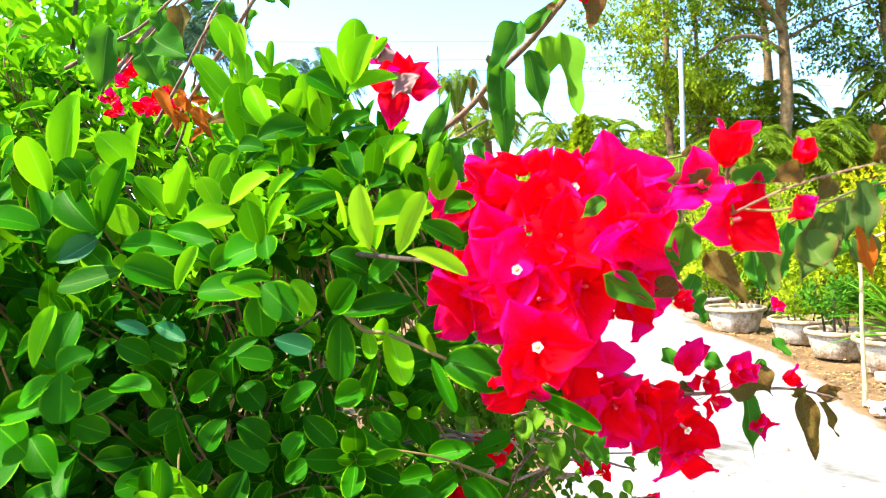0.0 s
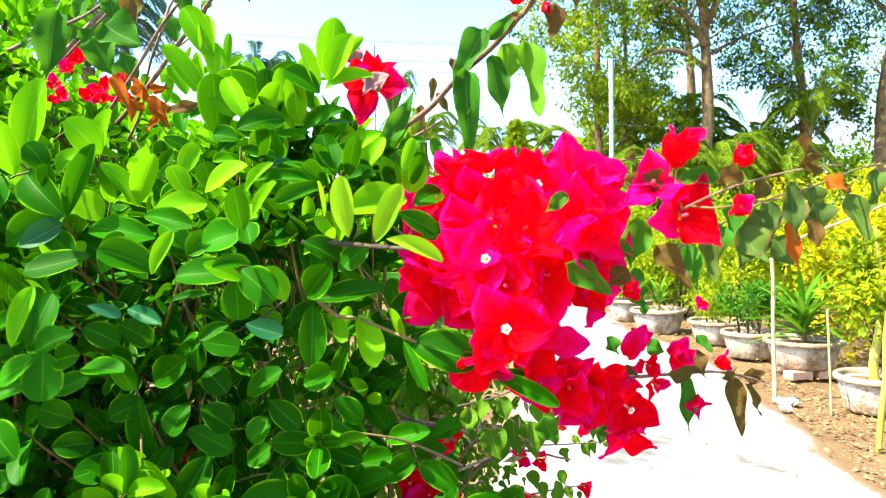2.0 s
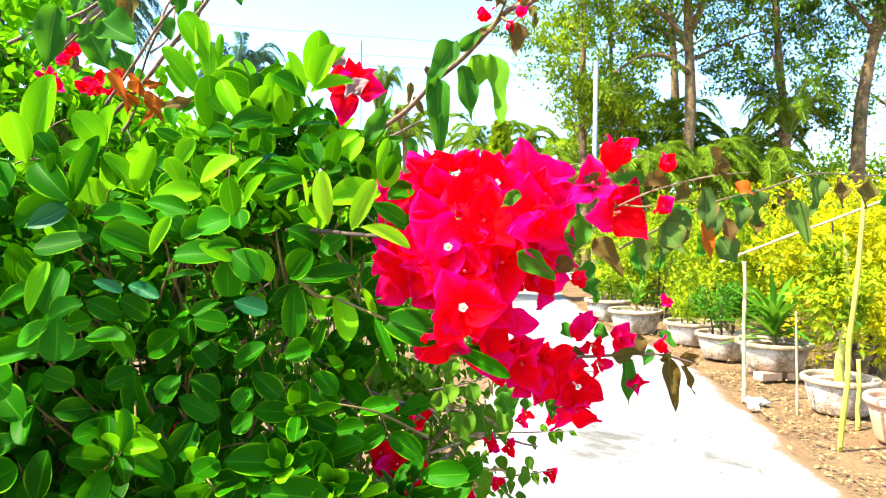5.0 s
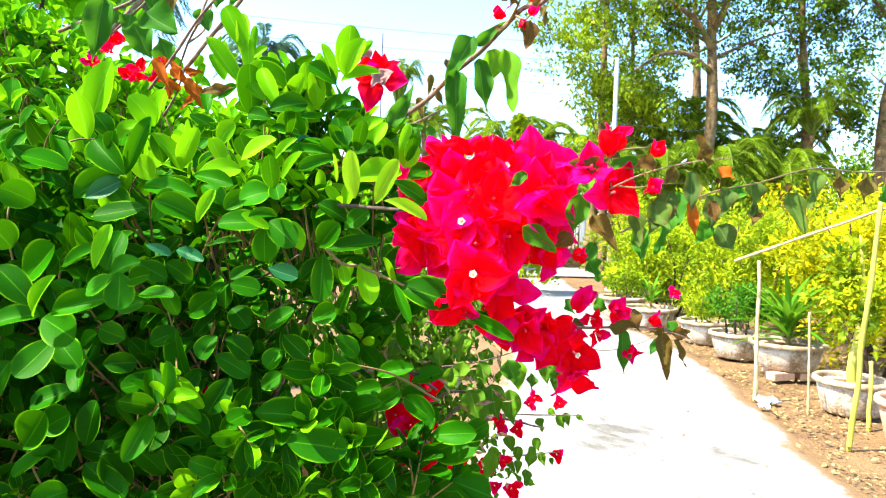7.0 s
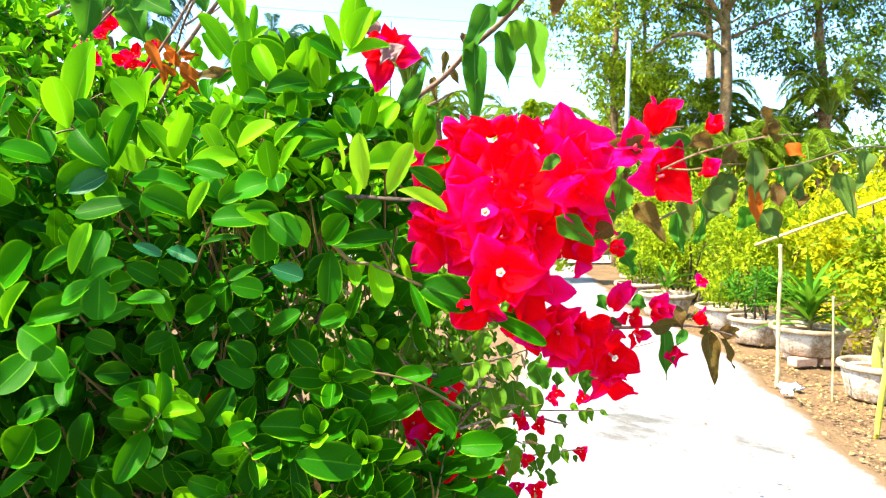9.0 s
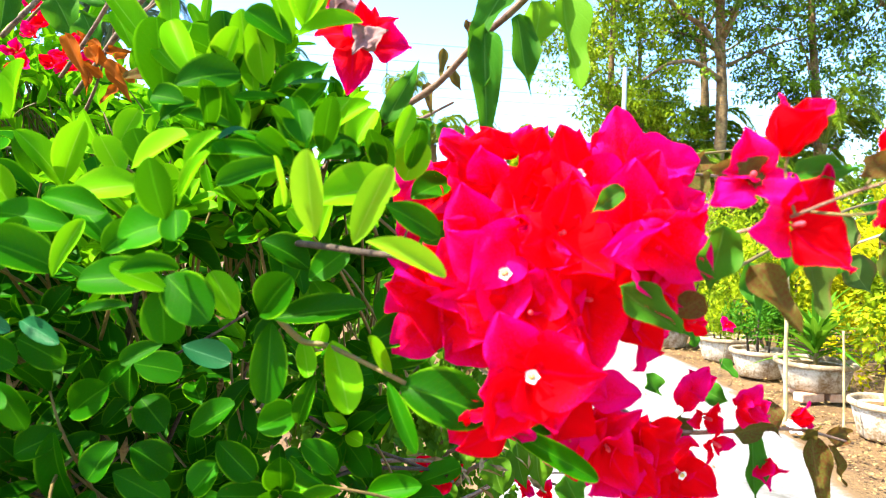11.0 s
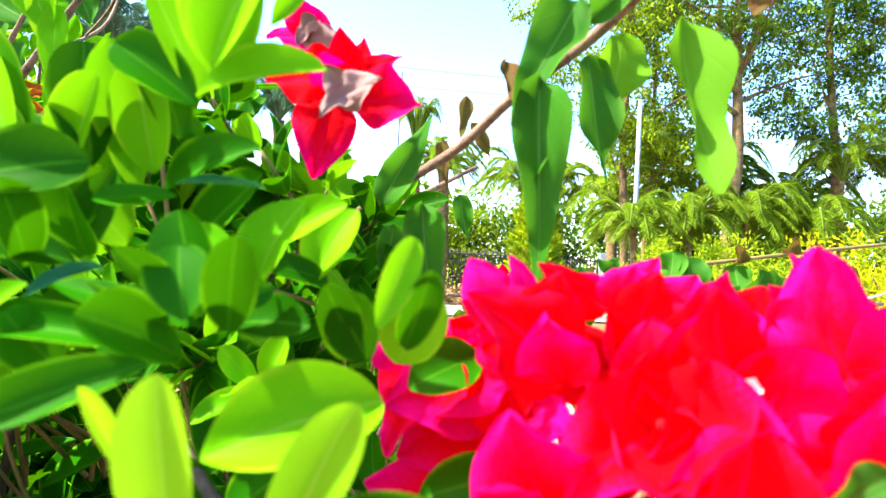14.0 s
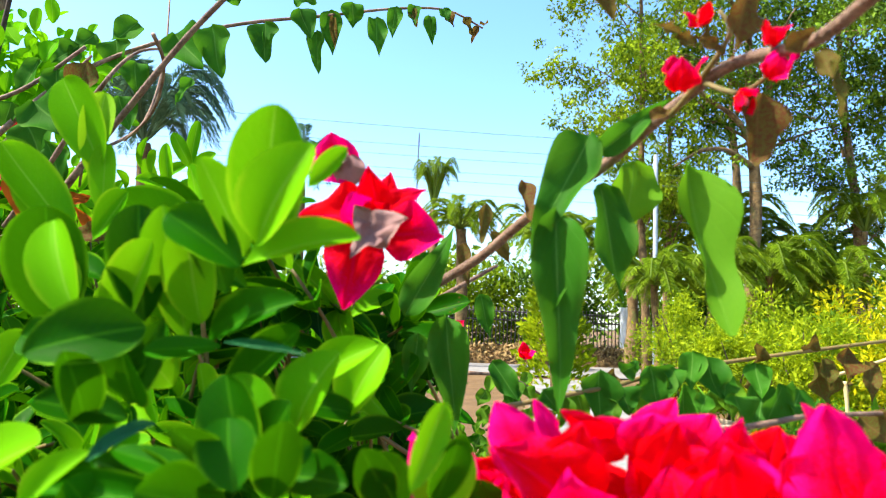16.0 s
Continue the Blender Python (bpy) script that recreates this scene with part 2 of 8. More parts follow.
PALM_LEAF = leaf_material("palm_leaflet", (0.018, 0.085, 0.006), (0.28, 0.40, 0.014), (0.2, 0.26, 0.07), (0.24, 0.38, 0.02), 0.35, 0.3)
DATE_LEAF = leaf_material("date_palm_leaflet", (0.040, 0.105, 0.060), (0.13, 0.25, 0.14), (0.12, 0.19, 0.10), (0.10, 0.20, 0.10), 0.35, 0.28)
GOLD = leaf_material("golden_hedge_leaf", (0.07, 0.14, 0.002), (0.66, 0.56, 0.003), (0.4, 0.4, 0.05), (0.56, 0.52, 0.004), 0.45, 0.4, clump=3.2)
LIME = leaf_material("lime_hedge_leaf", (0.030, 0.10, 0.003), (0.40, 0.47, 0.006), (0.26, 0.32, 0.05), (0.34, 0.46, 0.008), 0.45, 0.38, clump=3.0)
POTGREEN = leaf_material("pot_plant_leaf", (0.01, 0.065, 0.003), (0.05, 0.17, 0.006), (0.15, 0.28, 0.04), (0.12, 0.3, 0.01), 0.35, 0.3)
STRAP = leaf_material("strap_leaf", (0.02, 0.12, 0.004), (0.10, 0.25, 0.012), (0.22, 0.34, 0.05), (0.2, 0.38, 0.015), 0.35, 0.3, veins=0.0)
CONCRETE = mottled_material("weathered_concrete", (0.20, 0.125, 0.055), (0.56, 0.49, 0.38), 8.0, 0.9, 0.5, c=(0.20, 0.13, 0.055), depth=0.006)
POT_RIM = mottled_material("stained_pot_rim", (0.22, 0.15, 0.08), (0.43, 0.33, 0.20), 9.0, 0.9, 0.5, c=(0.50, 0.42, 0.30), depth=0.006)
TERRACOTTA = mottled_material("terracotta", (0.44, 0.22, 0.11), (0.56, 0.33, 0.18), 9.0, 0.85, 0.4, depth=0.004)
BRICK = mottled_material("clay_brick", (0.46, 0.26, 0.16), (0.58, 0.40, 0.27), 20.0, 0.9, 0.5, depth=0.004)
BAMBOO = mottled_material("dry_bamboo", (0.36, 0.27, 0.10), (0.52, 0.42, 0.20), 12.0, 0.55, 0.2, depth=0.003)
GREEN_BAMBOO = mottled_material("green_yellow_bamboo", (0.34, 0.33, 0.03), (0.50, 0.42, 0.07), 12.0, 0.5, 0.2, depth=0.003)
SOIL = mottled_material("dry_soil", (0.115, 0.064, 0.022), (0.20, 0.115, 0.043), 2.2, 0.95, 0.8, fine=40, c=(0.125, 0.065, 0.028), depth=0.03)
PATHWAY = path_material()
LITTER = mottled_material("dry_leaf", (0.075, 0.036, 0.010), (0.42, 0.28, 0.095), 30.0, 0.8, 0.2, depth=0.003)
WHITEWASH = mottled_material("whitewash", (0.74, 0.72, 0.68), (0.82, 0.81, 0.78), 6.0, 0.8, 0.2)
GREY_POST = mottled_material("grey_concrete_pole", (0.27, 0.30, 0.31), (0.42, 0.45, 0.46), 6.0, 0.8, 0.2)
IRON = mottled_material("dark_painted_iron", (0.03, 0.028, 0.026), (0.09, 0.07, 0.06), 14.0, 0.55, 0.2)
CABLE = mottled_material("cable_sheath", (0.05, 0.09, 0.11), (0.08, 0.13, 0.15), 3.0, 0.6, 0.1)
ROAD = mottled_material("far_road", (0.16, 0.145, 0.125), (0.24, 0.22, 0.19), 0.6, 0.9, 0.2)
PLASTIC = mottled_material("blue_plastic_scrap", (0.30, 0.50, 0.74), (0.62, 0.75, 0.86), 25.0, 0.35, 0.2)
PAPER = mottled_material("white_paper_scrap", (0.78, 0.77, 0.75), (0.84, 0.83, 0.82), 25.0, 0.7, 0.2)


# ---- mesh makers ----
def mesh_of(name, verts, faces, mat, uvs=None, smooth=True):
    me = bpy.data.meshes.new(name)
    me.from_pydata([tuple(v) for v in verts] if not isinstance(verts, np.ndarray) else verts.tolist(), [], faces if isinstance(faces, list) else faces.tolist())
    if uvs is not None:
        layer = me.uv_layers.new(name="UVMap")
        idx = np.empty(len(me.loops), dtype=np.int32)
        me.loops.foreach_get("vertex_index", idx)
        layer.data.foreach_set("uv", np.asarray(uvs, dtype=np.float32)[idx].ravel())
    for mm in (mat if isinstance(mat, (list, tuple)) else [mat]):
        me.materials.append(mm)
    if smooth:
        me.polygons.foreach_set("use_smooth", [True] * len(me.polygons))
    me.update()
    return me


def under(ob, parent, label=""):
    ob.parent = parent
    return tagged(ob, label) if label else ob


def part_mesh(name, me, parent, label="", m=None):
    ob = under(new(name, me), parent, label)
    if m is not None:
        ob.matrix_basis = m
    return ob


def part(name, bm, mat, parent, label=""):
    me = bpy.data.meshes.new(name)
    bm.to_mesh(me)
    bm.free()
    me.materials.append(mat)
    return part_mesh(name, me, parent, label)


def thing(name, place=(0, 0, 0), label="", category="", group="", kind=""):
    ob = new(name)
    ob.location = place
    return tagged(ob, label, category, group, kind)


def blade(nu, nv, outline, shape, ease=0.0):
    """A leaf blade of length 1 along y: outline(v) is its half width, shape(u, v, half) its height and sideways, lengthwise shift."""
    verts, uvs, faces = [], [], []
    for j in range(nv + 1):
        v = (1 - ease) * j / nv + ease * (0.5 - 0.5 * math.cos(math.pi * j / nv))
        half = outline(v)
        for i in range(nu + 1):
            u = 2 * i / nu - 1
            dx, dy, dz = shape(u, v, half)
            verts.append((u * half + dx, v + dy, dz))
            uvs.append((0.5 + 0.5 * u, v))
    for j in range(nv):
        for i in range(nu):
            a = j * (nu + 1) + i
            faces.append((a, a + 1, a + nu + 2, a + nu + 1))
    return verts, faces, uvs


def shrub_outline(v):
    w = abs(v - 0.55) / (0.55 if v < 0.55 else 0.452)
    return 0.28 * max(0.012, 1 - w ** 2.2) ** 0.5 * (1 - 0.55 * math.exp(-5.5 * v))


def vine_outline(v):
    return 0.012 if v == 0 else max(0.004, 0.275 * (math.sin(math.pi * v ** 0.60)) ** 0.95 * (1 - 0.22 * v))


def bract_outline(v):
    return 0.10 if v == 0 else (0.012 if v == 1 else 0.47 * math.sin(math.pi * min(1.0, 0.07 + 0.93 * v ** 0.74)) ** 0.82)


def shrub_blade(k, nu=6, nv=14):
    rng = random.Random(40 + k)
    fold, droop, twist, ph = rng.uniform(0.2, 0.85), rng.uniform(-0.34, 0.20), rng.uniform(-0.45, 0.45), rng.uniform(0, 6)
    def shape(u, v, h):
        dz = fold * abs(u) ** 1.6 * h + droop * (v * v) + twist * u * h * v + 0.018 * math.sin(7 * v + ph) * u * abs(u) + 0.02 * math.sin(3.1 * v)
        return 0.012 * math.sin(3 * v + ph), 0, dz
    return blade(nu, nv, shrub_outline, shape, 0.85)


def vine_blade(k, nu=8, nv=15):
    rng = random.Random(80 + k)
    fold, droop, twist, ph = rng.uniform(0.3, 1.0), rng.uniform(-0.40, 0.35), rng.uniform(-0.9, 0.9), rng.uniform(0, 6)
    wav = rng.uniform(0.07, 0.13)
    def shape(u, v, h):
        dz = fold * abs(u) ** 1.3 * h + droop * v * v + twist * u * h * v + wav * u * abs(u) * math.sin(10 * v + ph)
        return 0.05 * math.sin(3.4 * v + ph) * v, 0, dz
    return blade(nu, nv, vine_outline, shape)


def bract_blade(k):
    rng = random.Random(120 + k)
    cup, tipcurl, ph, wav = rng.uniform(-0.2, 0.6), rng.uniform(-0.6, 0.4), rng.uniform(0, 6), rng.uniform(0.06, 0.13)
    def shape(u, v, h):
        dz = cup * (u * u) * h - 0.07 * (1 - abs(u)) ** 2 * math.sin(math.pi * v) + tipcurl * v ** 3 * 0.6
        dz += wav * math.sin(7 * v + ph) * u * abs(u) + 0.05 * math.sin(15 * v + 2 * ph + 2 * u) * u * u + 0.026 * math.sin(6 * u + 8 * v + ph) + 0.02 * math.sin(11 * u - 7 * v + 3 * ph)
        return 0.04 * math.sin(4 * v + ph), -0.06 * (1 - v) ** 4 * u * u, dz
    return blade(10, 14, bract_outline, shape)


SHRUB_FORMS = [shrub_blade(k) for k in range(6)]
VINE_FORMS = [vine_blade(k) for k in range(6)]
SHRUB_LITE = [shrub_blade(k, 4, 7) for k in range(4)]
VINE_LITE = [vine_blade(k, 4, 7) for k in range(4)]
BRACT_FORMS = [bract_blade(k) for k in range(6)]
LEAF_MESH, made_count = {}, random.Random(5)


def form_mesh(family, forms, mat, k):
    key = (family, mat.name, k)
    if key not in LEAF_MESH:
        v, f, uv = forms[k]
        LEAF_MESH[key] = mesh_of(family, v, f, mat, uv)
    return LEAF_MESH[key]


def lay(base, tip, facing, width, natural):
    """The pose of a unit blade from base to tip whose upper face looks along facing; natural: the blade's own width over length."""
    base, tip = Vector(base), Vector(tip)
    y = tip - base
    length = y.length
    y.normalize()
    z = Vector(facing) - y * Vector(facing).dot(y)
    if z.length < 0.05:
        z = Vector((0.3, -0.6, 0.7)) - y * Vector((0.3, -0.6, 0.7)).dot(y)
    z.normalize()
    x = y.cross(z)
    r = Matrix((x, y, z)).transposed().to_4x4()
    return Matrix.Translation(base) @ r @ Matrix.Diagonal((width / natural, length, 0.5 * (length + width / natural), 1))


def tube(points, radii, sides=7, rough=0.0, seed=1, caps=True):
    """A smooth, tapered tube through the points."""
    pts = [Vector(p) for p in points]
    rng = random.Random(seed)
    fine, rad = [], []
    for i in range(len(pts) - 1):
        p0, p1, p2, p3 = pts[max(i - 1, 0)], pts[i], pts[i + 1], pts[min(i + 2, len(pts) - 1)]
        steps = 5
        for s in range(steps):
            t = s / steps
            fine.append(0.5 * (2 * p1 + (p2 - p0) * t + (2 * p0 - 5 * p1 + 4 * p2 - p3) * t * t + (3 * p1 - p0 - 3 * p2 + p3) * t ** 3))
            rad.append(radii[i] * (1 - t) + radii[i + 1] * t)
    fine.append(pts[-1])
    rad.append(radii[-1])
    verts, faces, uvs = [], [], []
    ref = Vector((0.31, 0.17, 0.93))
    for i, p in enumerate(fine):
        way = (fine[min(i + 1, len(fine) - 1)] - fine[max(i - 1, 0)]).normalized()
        a = way.cross(ref)
        if a.length < 0.1:
            a = way.cross(Vector((1, 0, 0)))
        a.normalize()
        b = way.cross(a)
        r = rad[i] * (1 + rough * rng.uniform(-1, 1))
        for k in range(sides):
            g = 2 * math.pi * k / sides
            verts.append(p + (a * math.cos(g) + b * math.sin(g)) * r * (1 + rough * 0.5 * rng.uniform(-1, 1)))
            uvs.append((k / sides, i / len(fine)))
    for i in range(len(fine) - 1):
        for k in range(sides):
            q = (k + 1) % sides
            faces.append((i * sides + k, i * sides + q, (i + 1) * sides + q, (i + 1) * sides + k))
    if caps:
        faces.append(tuple(range(sides - 1, -1, -1)))
        faces.append(tuple((len(fine) - 1) * sides + k for k in range(sides)))
    return verts, faces, uvs


def tube_part(name, parent, mat, points, radii, sides=7, rough=0.0, seed=1, label=""):
    v, f, uv = tube(points, radii, sides, rough, seed)
    return part_mesh(name, mesh_of(name, v, f, mat, uv), parent, label)


def joined(pieces):
    verts, faces, uvs = [], [], []
    for v, f, uv in pieces:
        n = len(verts)
        verts += [tuple(p) for p in v]
        uvs += list(uv)
        faces += [tuple(i + n for i in q) for q in f]
    return verts, faces, uvs


def lathe(profile, sides=28, wobble=0.0, seed=3):
    rng = random.Random(seed)
    verts, faces = [], []
    bump = [1 + wobble * rng.uniform(-1, 1) for _ in range(sides)]
    for r, z in profile:
        for k in range(sides):
            g = 2 * math.pi * k / sides
            verts.append((r * bump[k] * math.cos(g), r * bump[k] * math.sin(g), z))
    for i in range(len(profile) - 1):
        for k in range(sides):
            q = (k + 1) % sides
            faces.append((i * sides + k, i * sides + q, (i + 1) * sides + q, (i + 1) * sides + k))
    uvs = [(0.5, 0.5)] * len(verts)
    return verts, faces, uvs


DIAMOND = (np.array([(0, 0, 0), (-0.26, 0.45, 0.05), (0.26, 0.45, 0.05), (0, 0.5, -0.02), (0, 1, -0.06)]),
           np.array([(0, 3, 1), (0, 2, 3), (1, 3, 4), (3, 2, 4)]),
           np.array([(0.5, 0), (0, 0.45), (1, 0.45), (0.5, 0.5), (0.5, 1)]))


def unit(a):
    return a / np.maximum(np.linalg.norm(a, axis=1, keepdims=True), 1e-9)


def scattered(name, base, way, facing, length, mat, forms=None, wide=1.0, rng=None):
    """Many blades in one mesh: arrays of base points, directions, facings and lengths."""
    way = unit(way)
    z = facing - way * np.sum(facing * way, axis=1, keepdims=True)
    z = unit(z)
    x = np.cross(way, z)
    rng = rng or np.random.default_rng(3)
    groups = [DIAMOND] if forms is None else [tuple(np.array(q) for q in f) for f in forms]
    pick = rng.integers(0, len(groups), len(base))
    vs, fs, us, off = [], [], [], 0
    for g, (tv, tf, tu) in enumerate(groups):
        sel = np.nonzero(pick == g)[0]
        if not len(sel):
            continue
        L = length[sel][:, None, None]
        p = base[sel][:, None, :] + L * (wide * tv[None, :, 0:1] * x[sel][:, None, :] + tv[None, :, 1:2] * way[sel][:, None, :] + tv[None, :, 2:3] * z[sel][:, None, :])
        n = len(tv)
        vs.append(p.reshape(-1, 3))
        fs.append((tf[None] + (np.arange(len(sel)) * n)[:, None, None] + off).reshape(-1, tf.shape[1]))
        us.append(np.tile(tu, (len(sel), 1)))
        off += n * len(sel)
    return mesh_of(name, np.concatenate(vs), np.concatenate(fs), mat, np.concatenate(us))


def clumps(rng, centre, radii, n, shell=0.55, lumps=0, lump_size=0.35):
    """Points in an uneven ellipsoid, gathered round lumps."""
    d = unit(rng.normal(size=(n, 3)))
    r = shell + (1 - shell) * rng.random((n, 1)) ** 0.6
    p = d * r
    if lumps:
        heads = unit(rng.normal(size=(lumps, 3))) * (0.35 + 0.6 * rng.random((lumps, 1)))
        k = rng.integers(0, lumps, n)
        p = heads[k] + d * lump_size * (0.25 + 0.75 * rng.random((n, 1)))
    return np.asarray(centre) + p * np.asarray(radii), d


# ---- ground ----
def sheet(name, xs, ys, height, mat):
    verts = [(x, y, height(x, y)) for y in ys for x in xs]
    n = len(xs)
    faces = [(j * n + i, j * n + i + 1, (j + 1) * n + i + 1, (j + 1) * n + i) for j in range(len(ys) - 1) for i in range(n - 1)]
    return new(name, mesh_of(name, verts, faces, mat))


def uneven(x, y):
    return 0.03 * noise.noise(Vector((x * 0.9, y * 0.9, 0.3))) + 0.012 * noise.noise(Vector((x * 4, y * 4, 1.7))) - 0.03


def spread(lo, hi, near, steps):
    """Lines close together about the middle and wide apart further out."""
    out = [near + (hi - near) * (i / steps) ** 2.6 for i in range(steps + 1)]
    return sorted(set([near - (near - lo) * (i / steps) ** 2.6 for i in range(1, steps + 1)] + out))


tagged(sheet("ground", spread(-400, 400, 2.5, 46), spread(-200, 900, 4, 46), uneven, SOIL), "dry brown soil strewn with leaf litter", "ground", kind="structure")


def path_edge(y):
    bulge = 0.012 * y * y * min(1.0, max(0.0, (7.6 - y) / 2.4))
    return 1.62 + 0.19 * y + bulge + 0.02 * math.sin(2.1 * y) + 0.018 * math.sin(5.3 * y + 1) + 0.01 * math.sin(17 * y)


def build_path():
    ys = [-3 + 0.08 * i for i in range(240)]
    verts, faces, uvs, m = [], [], [], 24
    for y in ys:
        right = path_edge(y)
        left = right - 1.9 + 0.02 * math.sin(3.7 * y)
        for i in range(m + 1):
            x = left + (right - left) * i / m
            lip = -0.03 if i in (0, m) else 0.0
            verts.append((x, y, 0.012 + 0.008 * noise.noise(Vector((x * 2, y * 2, 5))) + lip))
            uvs.append((i / m, y))
    for j in range(len(ys) - 1):
        for i in range(m):
            a = j * (m + 1) + i
            faces.append((a, a + 1, a + m + 2, a + m + 1))
    return tagged(new("path", mesh_of("path", verts, faces, PATHWAY, uvs)), "pale sunlit worn concrete garden path", "path", kind="structure")


build_path()


def far_road():
    verts = [(-30, 16.0, 0.01), (40, 18.5, 0.01), (40, 23.0, 0.012), (-30, 20.5, 0.012)]
    return tagged(new("road", mesh_of("road", verts, [(0, 1, 2, 3)], ROAD)), "pale grey road crossing behind the garden", "road", kind="structure")


far_road()


def leaf_litter():
    rng = np.random.default_rng(12)
    n = 16000
    y = 1.6 + 9 * rng.random(n) ** 1.5
    x = np.array([path_edge(v) for v in y]) + 0.02 + 2.6 * rng.random(n) ** 1.3
    heaped = np.array([noise.noise(Vector((a * 3.2, b * 3.2, 4.0))) for a, b in zip(x, y)]) + rng.normal(0, 0.22, n) > -0.02
    x, y = x[heaped], y[heaped]
    n = len(x)
    spill = rng.random(n) < 0.05
    x[spill] -= 1.9 * rng.random(spill.sum()) ** 4 + 0.02
    z = np.array([max(uneven(a, b), -0.01) for a, b in zip(x, y)]) + 0.012
    z[spill] = 0.024
    base = np.stack([x, y, z], 1)
    a = rng.random(n) * 6.283
    way = np.stack([np.cos(a), np.sin(a), rng.normal(0, 0.18, n)], 1)
    up = np.stack([rng.normal(0, 0.35, n), rng.normal(0, 0.35, n), np.ones(n)], 1)
    ob = new("leaf_litter", scattered("leaf_litter", base, way, up, 0.018 + 0.030 * rng.random(n) ** 2, LITTER))
    tagged(ob, "brown dry fallen leaves scattered on the soil", "leaf litter", kind="stuff")


leaf_litter()

# ---- the far side: trees, palms, gate, cables ----
def tree(name, foot, height, radius, lean, crown, mat, seed, label, leaves=7000, leaf=0.16, boughs=7, group="", low=0.42, thick=0.36):
    rng, rn = random.Random(seed), np.random.default_rng(seed)
    root = thing(name, foot, label, "tree", group)
    top = Vector((lean[0], lean[1], height))
    pts = [Vector((0, 0, -0.1))] + [top * k + Vector((rng.uniform(-1, 1), rng.uniform(-1, 1), 0)) * radius * 0.9 for k in (0.18, 0.36, 0.55, 0.75)] + [top]
    tube_part("trunk", root, TREE_BARK, pts, [radius * 1.25, radius, radius * 0.9, radius * 0.75, radius * 0.5, radius * 0.12], 10, 0.09, seed)
    heads = []
    for k in range(boughs):
        h = low + (0.9 - low) * (k + 0.5) / boughs
        start = top * h
        g = k * 2.4 + rng.uniform(-0.4, 0.4)
        out = crown[0] * rng.uniform(0.55, 0.95) * min(1.1, 0.4 + 0.95 * h)
        end = start + Vector((math.cos(g) * out, math.sin(g) * out, height * rng.uniform(0.08, 0.2)))
        mid = start.lerp(end, 0.5) + Vector((0, 0, height * rng.uniform(-0.01, 0.05)))
        tube_part("limb", root, TREE_BARK, [start, mid, end], [radius * thick, radius * thick * 0.6, radius * 0.06], 7, 0.08, seed + k)
        heads += [start.lerp(end, f) for f in (0.5, 0.75, 0.95, 1.05)]
        for s in range(3):
            f = rng.uniform(0.4, 0.9)
            p = start.lerp(end, f)
            q = p + Vector((rng.uniform(-1, 1), rng.uniform(-1, 1), rng.uniform(-0.3, 0.7))) * crown[0] * 0.4
            tube_part("branch", root, TREE_BARK, [p, p.lerp(q, 0.5) + Vector((0, 0, 0.1)), q], [radius * 0.16, radius * 0.1, radius * 0.03], 5, 0.05, seed + 9 * k + s)
            heads += [p.lerp(q, 0.7), q]
    heads.append(top)
    hp = np.array([tuple(h) for h in heads])
    tufts = len(hp) * 5
    hp = hp[rn.integers(0, len(hp), tufts)] + unit(rn.normal(size=(tufts, 3))) * crown[1] * (0.25 + 0.95 * rn.random((tufts, 1))) * np.array((1, 1, 0.75))
    k = rn.integers(0, tufts, leaves)
    d = unit(rn.normal(size=(leaves, 3)))
    spread_r = crown[1] * 0.42 * (0.1 + 0.9 * rn.random((leaves, 1)) ** 0.7) * rn.choice([0.5, 0.8, 1.15], tufts)[k][:, None]
    base = hp[k] + d * spread_r * np.array((1, 1, 0.8))
    way = d * 0.5 + rn.normal(size=(leaves, 3)) * 0.5 + np.array((0, 0, -0.45))
    face = rn.normal(size=(leaves, 3)) * 0.6 + np.array((0, 0, 0.8))
    me = scattered("crown", base, way, face, leaf * (0.55 + 0.75 * rn.random(leaves)), mat)
    tagged(part_mesh("crown", me, root), kind="stuff")
    return root


ROW = "tall trees behind the hedge"
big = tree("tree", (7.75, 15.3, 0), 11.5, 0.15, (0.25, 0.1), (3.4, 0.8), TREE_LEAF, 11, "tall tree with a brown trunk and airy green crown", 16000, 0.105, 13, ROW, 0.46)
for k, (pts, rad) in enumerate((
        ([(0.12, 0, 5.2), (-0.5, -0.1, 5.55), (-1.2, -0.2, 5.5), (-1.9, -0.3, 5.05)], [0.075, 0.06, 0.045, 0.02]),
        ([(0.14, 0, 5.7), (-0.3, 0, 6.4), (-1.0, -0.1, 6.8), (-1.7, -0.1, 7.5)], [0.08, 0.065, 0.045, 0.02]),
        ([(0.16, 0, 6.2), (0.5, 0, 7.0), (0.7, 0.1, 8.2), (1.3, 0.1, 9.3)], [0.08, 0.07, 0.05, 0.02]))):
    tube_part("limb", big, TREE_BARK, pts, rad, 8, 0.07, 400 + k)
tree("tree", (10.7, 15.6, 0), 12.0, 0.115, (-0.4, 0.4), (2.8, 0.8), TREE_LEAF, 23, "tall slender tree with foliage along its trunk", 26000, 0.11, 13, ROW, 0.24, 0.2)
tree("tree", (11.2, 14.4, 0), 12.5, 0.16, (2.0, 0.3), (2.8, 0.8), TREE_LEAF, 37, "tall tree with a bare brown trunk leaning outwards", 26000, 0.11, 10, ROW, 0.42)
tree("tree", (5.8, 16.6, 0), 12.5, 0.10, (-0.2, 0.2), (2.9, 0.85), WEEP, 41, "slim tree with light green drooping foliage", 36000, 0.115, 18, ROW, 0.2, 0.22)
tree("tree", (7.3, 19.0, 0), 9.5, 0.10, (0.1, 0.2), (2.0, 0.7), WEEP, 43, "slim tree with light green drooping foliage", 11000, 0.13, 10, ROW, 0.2)
